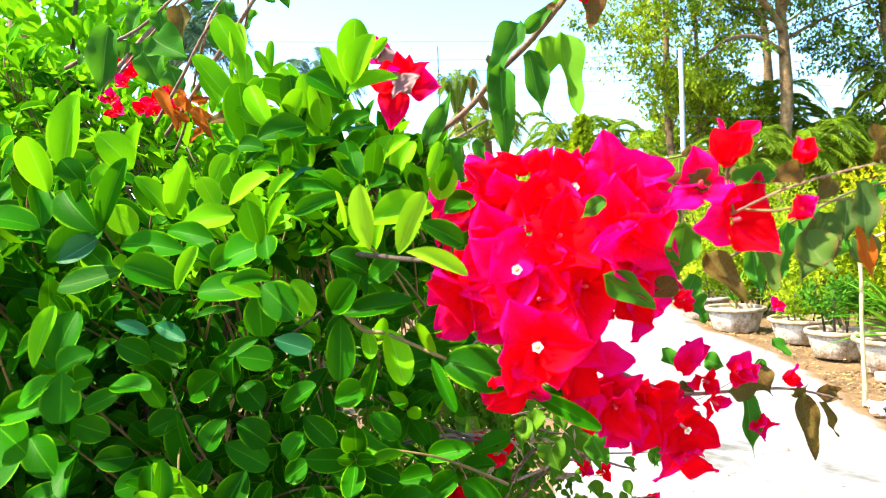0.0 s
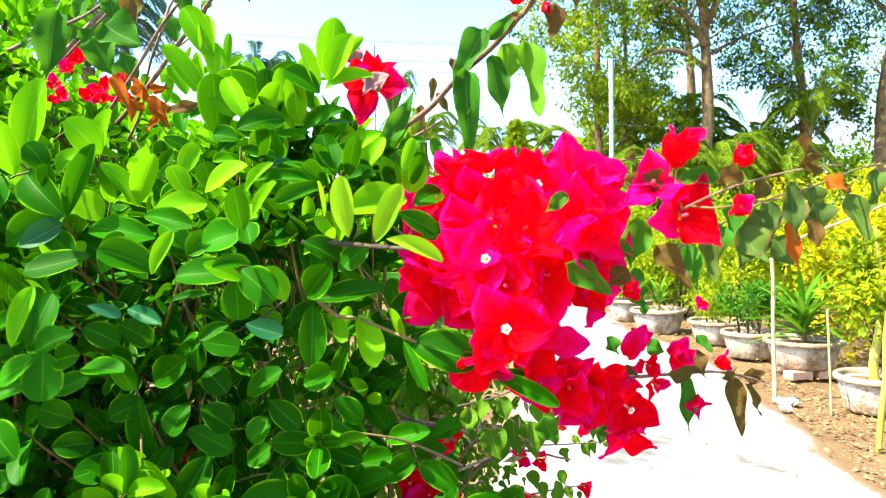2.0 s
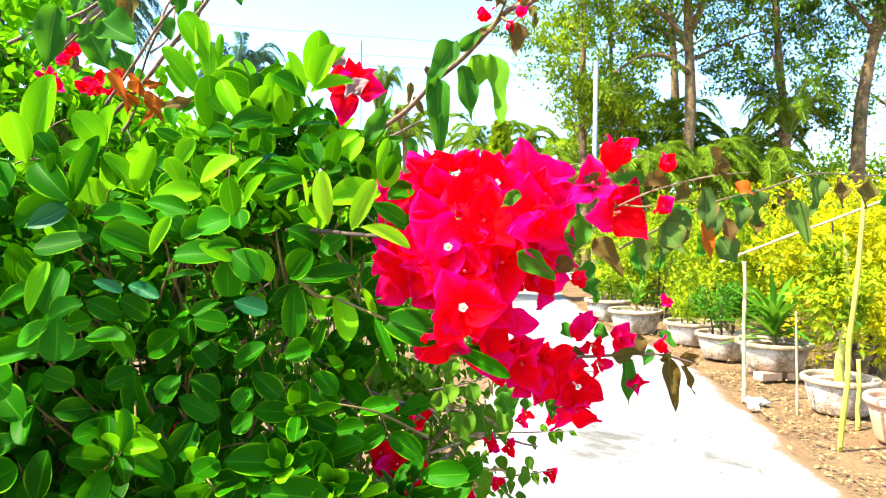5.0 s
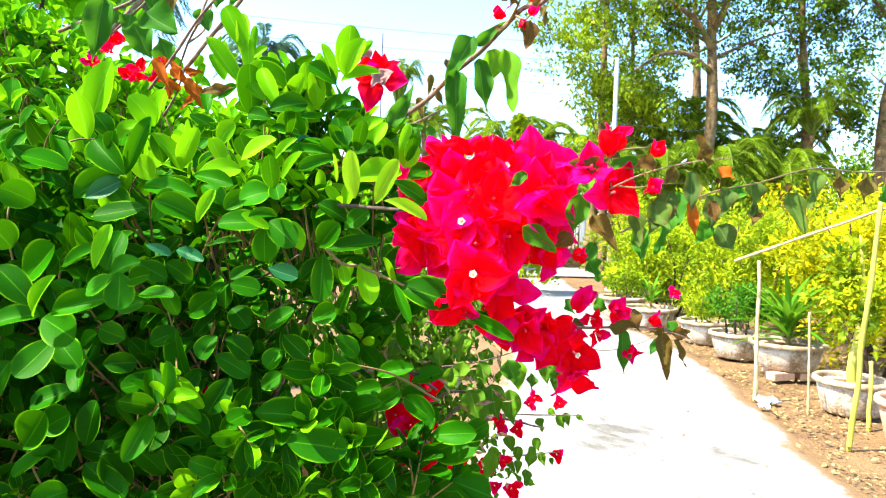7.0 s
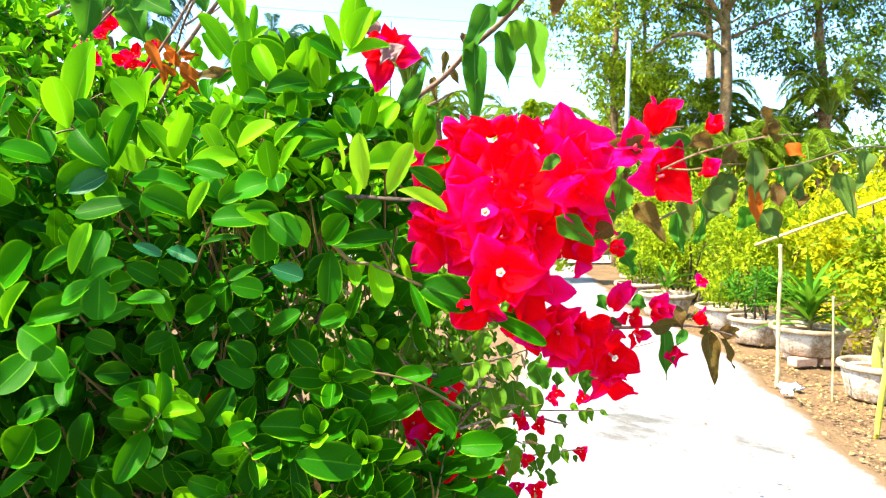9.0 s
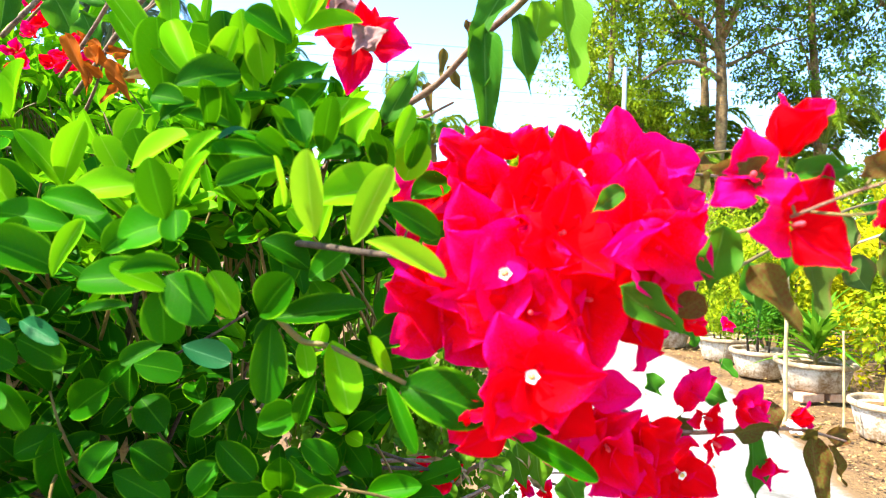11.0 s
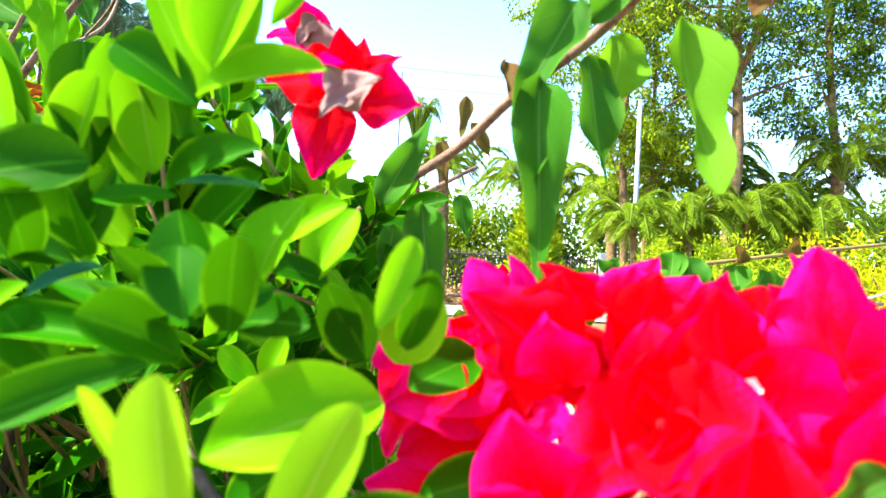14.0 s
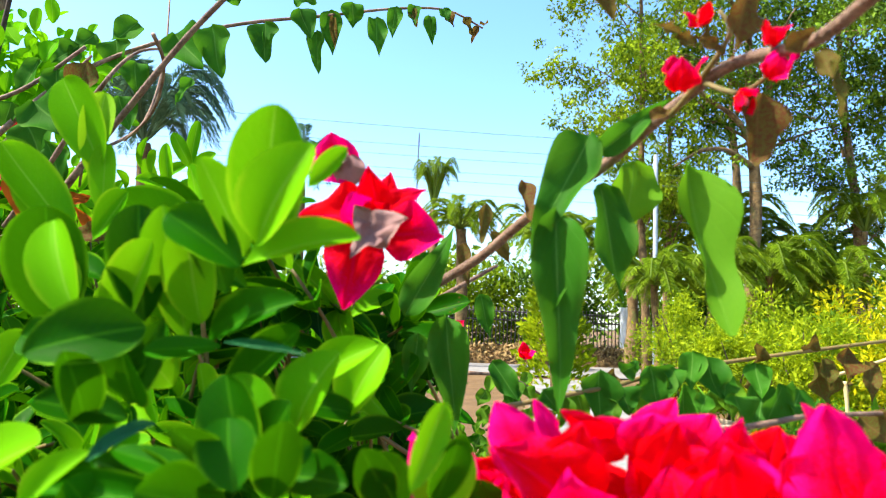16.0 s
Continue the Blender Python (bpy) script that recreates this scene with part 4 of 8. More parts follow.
def scrap(name, place, size, mat, seed, label):
    rng = random.Random(seed)
    n = 9
    verts = [((i / (n - 1) - 0.5) * size[0], (j / (n - 1) - 0.5) * size[1], 0.012 + size[2] * abs(noise.noise(Vector((i * 0.6, j * 0.6, seed)))) * 1.6) for j in range(n) for i in range(n)]
    faces = [(j * n + i, j * n + i + 1, (j + 1) * n + i + 1, (j + 1) * n + i) for j in range(n - 1) for i in range(n - 1)]
    ob = new(name, mesh_of(name, verts, faces, mat))
    ob.matrix_basis = pose(*place, 0, 0, rng.uniform(-30, 30))
    mod = ob.modifiers.new("thickness", "SOLIDIFY")
    mod.thickness = 0.003
    tagged(ob, label, "litter")


scrap("plastic_scrap", (2.74, 4.22, -0.02), (0.15, 0.1, 0.05), PLASTIC, 5, "crumpled pale blue plastic scrap on soil")
scrap("paper_scrap", (2.63, 4.08, -0.02), (0.07, 0.06, 0.05), PAPER, 8, "crumpled white paper scrap on soil")


# ---- the shrub ----
shrub = thing("shrub", (-0.45, 1.0, 0), "dense shrub with glossy rounded green leaves", "shrub")
vine = thing("bougainvillea", (-0.1, 1.15, 0), "bougainvillea in bloom with magenta-red bracts on arching canes", "bougainvillea")
SHRUB_AT, VINE_AT = Matrix.Translation((0.45, -1.0, 0)), Matrix.Translation((0.1, -1.15, 0))
dice = random.Random(17)


def toward(base, tip, up=0.45):
    """A facing for a leaf: out of the shrub towards the open side and up, with some scatter."""
    return Vector((0.05 + dice.uniform(-0.28, 0.28), -0.8 + dice.uniform(-0.15, 0.15), up + dice.uniform(-0.2, 0.25)))


def leaf(base, tip, width, mat=GREEN, facing=None):
    me = form_mesh("leaf", SHRUB_FORMS, mat, dice.randrange(6))
    return part_mesh("leaf", me, shrub, m=SHRUB_AT @ lay(base, tip, facing or toward(base, tip), width, 0.56))


def vine_leaf(base, tip, width, mat=VINE, facing=None, form=None):
    me = form_mesh("vine_leaf", VINE_FORMS, mat, dice.randrange(6) if form is None else form)
    return part_mesh("leaf", me, vine, m=VINE_AT @ lay(base, tip, facing or toward(base, tip, 0.1), width, 0.56))


def cane(points, radii, mat=BARK_VINE, name="cane", rough=0.06):
    v, f, uv = tube([Vector(p) + Vector((0.1, -1.15, 0)) for p in points], radii, 8, rough, dice.randrange(999))
    return part_mesh(name, mesh_of(name, v, f, mat, uv), vine)


def stem(points, radii, mat=BARK_DARK, name="stem"):
    v, f, uv = tube([Vector(p) + Vector((0.45, -1.0, 0)) for p in points], radii, 7, 0.06, dice.randrange(999))
    return part_mesh(name, mesh_of(name, v, f, mat, uv), shrub)


def floret_mesh():
    verts, faces, uvs = [], [], []
    n = 10
    for k in range(n):
        g = 2 * math.pi * k / n
        r = 0.0036 if k % 2 == 0 else 0.0030
        verts.append((r * math.cos(g), r * math.sin(g), 0.0095 + (0.0006 if k % 2 == 0 else 0)))
    for ring, (r, z) in enumerate(((0.0014, 0.0088), (0.0011, 0.004), (0.0013, 0.0))):
        for k in range(n):
            g = 2 * math.pi * k / n
            verts.append((r * math.cos(g), r * math.sin(g), z))
    for i in range(3):
        for k in range(n):
            q = (k + 1) % n
            faces.append((i * n + k, i * n + q, (i + 1) * n + q, (i + 1) * n + k))
    faces.append(tuple(n + k for k in range(n)))
    return mesh_of("flower", verts, faces, FLORET, [(0.5, 0.5)] * len(verts))


def eye_mesh():
    v, f, uv = lathe([(0.0016, 0.0092), (0.0012, 0.0104), (0.0002, 0.0108)], 8)
    return mesh_of("floret_eye", v, f, STAMEN, uv)


def closed_mesh():
    v, f, uv = lathe([(0.0010, 0.0), (0.0012, 0.003), (0.0014, 0.005), (0.0010, 0.0065), (0.0002, 0.007)], 8)
    return mesh_of("flower", v, f, TUBE, uv)


FLOWER_MESH, EYE_MESH, CLOSED_MESH = floret_mesh(), eye_mesh(), closed_mesh()


def flower(place, facing, size=0.033, spin=None, open_by=None, mat=BRACT, root=None, at=None, blown=False):
    """Three papery bracts round a pale floret. open_by: degrees by which the bracts spread from the axis."""
    z = Vector(facing).normalized()
    m = Matrix.Translation(place) @ z.to_track_quat("Z", "Y").to_matrix().to_4x4()
    fl = part_mesh("flower", FLOWER_MESH if blown else CLOSED_MESH, root or vine, m=(at or VINE_AT) @ m)
    if blown:
        part_mesh("floret_eye", EYE_MESH, fl)
    spin = dice.uniform(0, 120) if spin is None else spin
    for k in range(3):
        tilt = (open_by or dice.uniform(46, 74)) + dice.uniform(-9, 9)
        s = size * dice.uniform(0.92, 1.12)
        r = pose(0, 0, 0, 0, 0, spin + 120 * k + dice.uniform(-12, 12)) @ pose(0, 0.0015, 0, 90 - tilt, 0, 0)
        part_mesh("bract", form_mesh("bract", BRACT_FORMS, mat, dice.randrange(6)), fl, m=r @ Matrix.Diagonal((s * 0.97, s, s, 1)))
    return fl


def bract(base, tip, width, mat=BRACT, facing=None):
    f = facing or Vector((dice.uniform(-0.3, 0.3), -0.9, dice.uniform(-0.05, 0.45)))
    return part_mesh("bract", form_mesh("bract", BRACT_FORMS, mat, dice.randrange(6)), vine, m=VINE_AT @ lay(base, tip, f, width, 0.92))


def bud(place, facing, size=0.02, mat=BRACT):
    return flower(place, facing, size, None, 20, mat)



# leaves at the top of the shrub
leaf((-0.1819, 0.6060, 1.3238), (-0.2058, 0.6044, 1.3734), 0.0253, YOUNG_LIT)
leaf((-0.1872, 0.6060, 1.3209), (-0.1864, 0.6087, 1.3701), 0.0166, LEMON)
leaf((-0.1865, 0.5910, 1.2858), (-0.2211, 0.5843, 1.3274), 0.0267, YOUNG_LIT)
leaf((-0.1784, 0.6060, 1.2991), (-0.1793, 0.6070, 1.3379), 0.0144, YOUNG_LIT)
leaf((-0.2033, 0.5960, 1.2881), (-0.2171, 0.5999, 1.3184), 0.0185, YOUNG_LIT)
leaf((-0.1823, 0.6060, 1.2853), (-0.1593, 0.5991, 1.3090), 0.0165, YOUNG_LIT)
leaf((-0.0614, 0.4760, 1.2708), (-0.0564, 0.4526, 1.3142), 0.0244, YOUNG_LIT)
leaf((-0.0608, 0.4610, 1.2716), (-0.0497, 0.4414, 1.2985), 0.0211, YOUNG_LIT)
leaf((-0.0660, 0.4660, 1.2649), (-0.0324, 0.4600, 1.2807), 0.0138, YOUNG_LIT)
leaf((-0.0727, 0.4910, 1.2698), (-0.0832, 0.4725, 1.3016), 0.0182, YOUNG_LIT)
leaf((-0.0708, 0.4810, 1.2650), (-0.0965, 0.4799, 1.2840), 0.0180)
leaf((-0.0519, 0.4960, 1.2979), (-0.0352, 0.4848, 1.3101), 0.0075, YOUNG_LIT)
leaf((-0.0792, 0.4960, 1.2565), (-0.0889, 0.4931, 1.2870), 0.0166)
leaf((-0.1303, 0.4620, 1.2341), (-0.0979, 0.4625, 1.2471), 0.0219)
leaf((-0.1263, 0.4860, 1.2432), (-0.1460, 0.4886, 1.2821), 0.0165, YOUNG_LIT)
leaf((-0.1082, 0.4960, 1.2453), (-0.1132, 0.4951, 1.2883), 0.0215)
leaf((-0.0976, 0.5060, 1.2468), (-0.1023, 0.4823, 1.2826), 0.0168, YOUNG_LIT)
leaf((-0.0887, 0.5010, 1.2451), (-0.0923, 0.4805, 1.2770), 0.0186, YOUNG_LIT)
leaf((-0.0874, 0.5060, 1.2379), (-0.0600, 0.4862, 1.2584), 0.0165)
leaf((-0.1246, 0.5060, 1.2349), (-0.0985, 0.4864, 1.2736), 0.0159, YOUNG_LIT)
leaf((-0.1470, 0.5260, 1.2547), (-0.1633, 0.5258, 1.2738), 0.0146, YOUNG_LIT)
leaf((-0.1293, 0.5060, 1.2206), (-0.1101, 0.5021, 1.2369), 0.0213, YOUNG_LIT)
leaf((-0.1030, 0.5160, 1.2198), (-0.1192, 0.5019, 1.2461), 0.0240, YOUNG_LIT)
leaf((-0.3322, 0.5630, 1.2274), (-0.3056, 0.5456, 1.2898), 0.0356, YOUNG_LIT)
leaf((-0.2613, 0.5460, 1.2261), (-0.2760, 0.5247, 1.2515), 0.0291, YOUNG_LIT)
leaf((-0.2633, 0.5510, 1.2267), (-0.2461, 0.5288, 1.2595), 0.0274, YOUNG_LIT)
leaf((-0.2829, 0.5260, 1.1728), (-0.3203, 0.5292, 1.2117), 0.0295)
leaf((-0.2854, 0.5360, 1.1732), (-0.2620, 0.5226, 1.2306), 0.0173)
leaf((-0.3105, 0.5060, 1.2047), (-0.3144, 0.4905, 1.2471), 0.0224, YOUNG_LIT)
leaf((-0.3031, 0.5460, 1.2138), (-0.3161, 0.5358, 1.2341), 0.0218)
leaf((-0.3007, 0.5560, 1.2100), (-0.2841, 0.5563, 1.2351), 0.0200, YOUNG_LIT)
leaf((-0.2988, 0.5360, 1.1935), (-0.2943, 0.5268, 1.2165), 0.0191)
leaf((-0.3290, 0.5460, 1.1492), (-0.2922, 0.5491, 1.1659), 0.0197, SEA)
leaf((-0.2442, 0.5840, 1.1838), (-0.2583, 0.5601, 1.2209), 0.0218, YOUNG_LIT)
leaf((-0.2446, 0.5810, 1.1858), (-0.2222, 0.5593, 1.2273), 0.0207, YOUNG_LIT)
leaf((-0.2648, 0.5860, 1.1923), (-0.2676, 0.5745, 1.2199), 0.0209)
leaf((-0.2067, 0.5060, 1.1721), (-0.1671, 0.5024, 1.1870), 0.0234, YOUNG_LIT)
leaf((-0.1956, 0.4560, 1.1700), (-0.1591, 0.4329, 1.1666), 0.0151)
leaf((-0.1578, 0.4760, 1.1888), (-0.1250, 0.4637, 1.2073), 0.0248, YOUNG_LIT)
leaf((-0.1166, 0.4060, 1.1586), (-0.1163, 0.3838, 1.1835), 0.0161)
leaf((-0.1087, 0.4010, 1.1655), (-0.0910, 0.3799, 1.1870), 0.0137, YOUNG_LIT)
leaf((-0.1228, 0.4560, 1.1875), (-0.1075, 0.4457, 1.2089), 0.0103, YOUNG_LIT)
leaf((-0.1547, 0.4960, 1.1912), (-0.1616, 0.4888, 1.2134), 0.0184)
leaf((-0.1074, 0.4660, 1.2025), (-0.0723, 0.4528, 1.1945), 0.0158)
leaf((-0.0950, 0.4560, 1.1841), (-0.1063, 0.4482, 1.2007), 0.0173)
leaf((-0.1906, 0.5460, 1.1899), (-0.2050, 0.5468, 1.2149), 0.0221, YOUNG_LIT)
leaf((-0.2008, 0.5660, 1.2119), (-0.1847, 0.5622, 1.2375), 0.0186, YOUNG_LIT)
leaf((-0.0473, 0.4110, 1.1522), (-0.0514, 0.4010, 1.1930), 0.0150, LEMON)
leaf((-0.0643, 0.4260, 1.1673), (-0.0687, 0.4060, 1.1911), 0.0061, LEMON)
leaf((-0.0490, 0.4310, 1.1692), (-0.0077, 0.4356, 1.1875), 0.0255, YOUNG_LIT)
leaf((-0.0289, 0.4160, 1.1489), (-0.0109, 0.4100, 1.1879), 0.0155, LEMON)
leaf((-0.0217, 0.3810, 1.1507), (0.0148, 0.3750, 1.1407), 0.0110, LEMON)
leaf((-0.0135, 0.4060, 1.1690), (0.0138, 0.4105, 1.1545), 0.0146)
leaf((-0.0512, 0.4960, 1.2080), (-0.0439, 0.4820, 1.2353), 0.0216, YOUNG_LIT)
leaf((-0.0572, 0.4860, 1.2050), (-0.0723, 0.4830, 1.2276), 0.0195, YOUNG_LIT)
leaf((-0.0113, 0.4660, 1.1889), (-0.0212, 0.4549, 1.2092), 0.0179)
leaf((-0.0019, 0.4760, 1.1869), (0.0042, 0.4669, 1.2091), 0.0211, YOUNG_LIT)
leaf((-0.0359, 0.5260, 1.2094), (-0.0258, 0.5210, 1.2388), 0.0200, YOUNG_LIT)
leaf((-0.0628, 0.4560, 1.1887), (-0.0791, 0.4301, 1.2032), 0.0188)
leaf((0.0022, 0.4860, 1.1773), (0.0235, 0.4857, 1.1916), 0.0189, GREEN)
leaf((0.0057, 0.4660, 1.1489), (0.0325, 0.4588, 1.1601), 0.0164, GREEN)

# leaves of the upper left side
leaf((-0.2105, 0.5260, 1.1546), (-0.2657, 0.5255, 1.1671), 0.0250)
leaf((-0.1950, 0.4760, 1.1292), (-0.2302, 0.4618, 1.1480), 0.0261)
leaf((-0.1944, 0.4660, 1.1269), (-0.1815, 0.4632, 1.1591), 0.0113, YOUNG_LIT)
leaf((-0.1237, 0.4420, 1.1577), (-0.1515, 0.4366, 1.1510), 0.0293)
leaf((-0.1173, 0.4260, 1.1640), (-0.1110, 0.4081, 1.1460), 0.0161)
leaf((-0.1252, 0.4360, 1.1284), (-0.1686, 0.4317, 1.1298), 0.0231)
leaf((-0.1208, 0.4260, 1.1239), (-0.1444, 0.4141, 1.1350), 0.0161, YOUNG_LIT)
leaf((-0.1152, 0.4260, 1.1345), (-0.1304, 0.4031, 1.1391), 0.0136)
leaf((-0.1225, 0.4310, 1.1311), (-0.0985, 0.4150, 1.1105), 0.0245)
leaf((-0.1289, 0.4460, 1.1247), (-0.1297, 0.4488, 1.0928), 0.0239, GREEN)
leaf((-0.1518, 0.4660, 1.1116), (-0.1900, 0.4700, 1.1078), 0.0097)
leaf((-0.2546, 0.5060, 1.1406), (-0.3032, 0.5047, 1.1290), 0.0257, GREEN)
leaf((-0.0806, 0.4560, 1.1088), (-0.0630, 0.4375, 1.1304), 0.0225, GREEN)
leaf((-0.0751, 0.4660, 1.1062), (-0.0230, 0.4523, 1.1145), 0.0205, DEEP)
leaf((-0.2469, 0.5060, 1.1266), (-0.2284, 0.5044, 1.1590), 0.0185)
leaf((-0.1719, 0.4760, 1.1406), (-0.1535, 0.4714, 1.1583), 0.0178)
leaf((-0.1801, 0.5060, 1.1449), (-0.1979, 0.5063, 1.1684), 0.0207)
leaf((-0.0789, 0.4860, 1.1009), (-0.0806, 0.4773, 1.0544), 0.0221)
leaf((-0.0511, 0.4760, 1.0719), (-0.0647, 0.4806, 1.0395), 0.0120)
leaf((-0.0607, 0.4860, 1.0908), (-0.0552, 0.4697, 1.0711), 0.0120, YOUNG_LIT)
leaf((-0.0424, 0.4660, 1.0930), (-0.0281, 0.4433, 1.0612), 0.0204, YOUNG_LIT)
leaf((-0.0076, 0.4610, 1.0740), (-0.0218, 0.4364, 1.1001), 0.0132, YOUNG_LIT)
leaf((-0.0101, 0.4310, 1.0774), (0.0049, 0.4135, 1.0468), 0.0096)
leaf((-0.0030, 0.4410, 1.0732), (0.0390, 0.4163, 1.0683), 0.0307)
leaf((-0.0218, 0.4760, 1.0907), (0.0101, 0.4814, 1.1047), 0.0215, DEEP)
leaf((-0.0899, 0.5060, 1.0328), (-0.0640, 0.5028, 1.0433), 0.0222)
leaf((0.0534, 0.4360, 1.0521), (0.0977, 0.4111, 1.0340), 0.0124)
leaf((0.0831, 0.4460, 1.0472), (0.0538, 0.4272, 1.0516), 0.0088)
leaf((0.0879, 0.4560, 1.0470), (0.0810, 0.4489, 1.0657), 0.0136)
leaf((-0.0409, 0.5060, 1.1006), (-0.0538, 0.4818, 1.1260), 0.0190, GREEN)
leaf((-0.0022, 0.5060, 1.1000), (0.0166, 0.4921, 1.1249), 0.0213, GREEN)
leaf((0.0167, 0.4960, 1.0812), (-0.0172, 0.4758, 1.0842), 0.0218, DEEP)
leaf((-0.0983, 0.4760, 1.1039), (-0.1108, 0.4726, 1.1313), 0.0181, YOUNG_LIT)
leaf((-0.0599, 0.5060, 1.1250), (-0.0358, 0.5059, 1.1443), 0.0223, GREEN)
leaf((-0.0858, 0.4860, 1.1493), (-0.0580, 0.4778, 1.1400), 0.0203, GREEN)
leaf((-0.2899, 0.5560, 1.1400), (-0.3091, 0.5576, 1.1601), 0.0230, GREEN)
leaf((-0.2659, 0.5560, 1.1701), (-0.2819, 0.5498, 1.1946), 0.0250, YOUNG_LIT)

# leaves of the lower left side
leaf((-0.2318, 0.3830, 1.0852), (-0.2311, 0.3770, 1.0554), 0.0237)
leaf((-0.2268, 0.3860, 1.0781), (-0.2034, 0.3612, 1.0858), 0.0163)
leaf((-0.2431, 0.3960, 1.0821), (-0.2256, 0.3914, 1.0964), 0.0192, DEEP)
leaf((-0.2568, 0.3960, 1.0861), (-0.2501, 0.4017, 1.1242), 0.0119, YOUNG_LIT)
leaf((-0.2561, 0.4160, 1.0832), (-0.2484, 0.4206, 1.1184), 0.0241, DEEP)
leaf((-0.2360, 0.3810, 1.0813), (-0.2565, 0.3816, 1.0674), 0.0215)
leaf((-0.2459, 0.4680, 1.0590), (-0.2112, 0.4489, 1.0589), 0.0196, DEEP)
leaf((-0.2379, 0.4660, 1.0539), (-0.2613, 0.4604, 1.0428), 0.0180, DEEP)
leaf((-0.2276, 0.4760, 1.0668), (-0.2125, 0.4727, 1.0405), 0.0159, DEEP)
leaf((-0.2405, 0.4660, 1.1050), (-0.2180, 0.4689, 1.0965), 0.0095, SEA)
leaf((-0.2155, 0.4760, 1.1011), (-0.1849, 0.4506, 1.0936), 0.0112, SEA)
leaf((-0.1480, 0.5060, 1.0840), (-0.1707, 0.4984, 1.0741), 0.0122, DEEP)
leaf((-0.1332, 0.4960, 1.0849), (-0.1049, 0.4953, 1.0731), 0.0169, SEA)
leaf((-0.1828, 0.5560, 1.0624), (-0.1519, 0.5601, 1.0549), 0.0238, DEEP)
leaf((-0.1838, 0.5560, 1.0624), (-0.2137, 0.5602, 1.0429), 0.0185, DEEP)
leaf((-0.1896, 0.5660, 1.0339), (-0.1895, 0.5666, 1.0621), 0.0219, DEEP)
leaf((-0.1851, 0.5760, 1.0330), (-0.1643, 0.5603, 1.0207), 0.0273, DEEP)
leaf((-0.1882, 0.5670, 1.0011), (-0.1598, 0.5682, 0.9851), 0.0273, DEEP)
leaf((-0.1991, 0.5660, 0.9840), (-0.1631, 0.5707, 0.9601), 0.0242, DEEP)
leaf((-0.1983, 0.5710, 1.0037), (-0.2156, 0.5613, 0.9807), 0.0240, DEEP)
leaf((-0.2439, 0.5760, 1.0093), (-0.2379, 0.5740, 0.9495), 0.0294, DEEP)
leaf((-0.2563, 0.5840, 0.9535), (-0.2941, 0.5581, 0.9470), 0.0290, DEEP)
leaf((-0.2503, 0.5810, 0.9446), (-0.2706, 0.5831, 0.9033), 0.0275, DEEP)
leaf((-0.2495, 0.5760, 0.9483), (-0.2075, 0.5651, 0.9223), 0.0241, DEEP)
leaf((-0.1848, 0.5760, 0.9561), (-0.2023, 0.5572, 0.9223), 0.0293, DEEP)
leaf((-0.1492, 0.5320, 0.9301), (-0.0908, 0.5249, 0.9318), 0.0309)
leaf((-0.1539, 0.5360, 0.9299), (-0.1716, 0.5104, 0.9249), 0.0255, DEEP)
leaf((-0.1454, 0.5560, 1.0148), (-0.1136, 0.5467, 1.0365), 0.0237, DEEP)
leaf((-0.1271, 0.5660, 0.9908), (-0.1423, 0.5643, 0.9707), 0.0264)
leaf((-0.1253, 0.5560, 1.0090), (-0.0992, 0.5489, 0.9838), 0.0228)
leaf((-0.0857, 0.5660, 0.9786), (-0.0491, 0.5708, 0.9651), 0.0215)
leaf((-0.0698, 0.5660, 1.0049), (-0.0432, 0.5585, 0.9897), 0.0213)
leaf((-0.2605, 0.5060, 1.0851), (-0.2337, 0.5040, 1.0709), 0.0204, DEEP)
leaf((-0.2142, 0.5260, 1.0673), (-0.2289, 0.5035, 1.0848), 0.0209, DEEP)
leaf((-0.2243, 0.5560, 1.0275), (-0.1938, 0.5354, 1.0507), 0.0251, DEEP)
leaf((-0.2787, 0.5260, 1.0064), (-0.3006, 0.5160, 1.0191), 0.0237, DEEP)
leaf((-0.3153, 0.5660, 0.9719), (-0.2838, 0.5710, 0.9744), 0.0236, DEEP)
leaf((-0.2708, 0.5760, 0.9934), (-0.2451, 0.5739, 1.0088), 0.0240, DEEP)
leaf((-0.1080, 0.5760, 0.9496), (-0.0761, 0.5742, 0.9434), 0.0238)
leaf((-0.1519, 0.5860, 0.9429), (-0.1305, 0.5853, 0.9586), 0.0218)
leaf((-0.0498, 0.5860, 0.9384), (-0.0167, 0.5846, 0.9430), 0.0223)
leaf((-0.0664, 0.5860, 0.9113), (-0.0436, 0.5642, 0.9452), 0.0218)
leaf((-0.0281, 0.6060, 0.9137), (0.0065, 0.6075, 0.9348), 0.0231)
leaf((0.0470, 0.6060, 0.8984), (0.0124, 0.6104, 0.9278), 0.0256)
leaf((-0.0222, 0.5860, 0.9596), (0.0101, 0.5623, 0.9760), 0.0198)
leaf((0.0792, 0.5860, 0.8869), (0.1058, 0.5739, 0.9072), 0.0260)
leaf((0.0438, 0.5760, 0.8927), (0.0846, 0.5503, 0.9060), 0.0274)
leaf((-0.1136, 0.5210, 0.9040), (-0.0514, 0.5141, 0.8963), 0.0364)
leaf((-0.1311, 0.5360, 0.9112), (-0.1570, 0.5132, 0.8703), 0.0388)
leaf((-0.1173, 0.5360, 0.8992), (-0.1040, 0.5211, 0.8493), 0.0178)
leaf((-0.0666, 0.5360, 0.8468), (-0.0135, 0.5167, 0.8434), 0.0311)
leaf((-0.3824, 0.6060, 0.8696), (-0.4138, 0.5882, 0.8391), 0.0289)
leaf((-0.4061, 0.5860, 0.8749), (-0.3717, 0.5762, 0.9178), 0.0369)
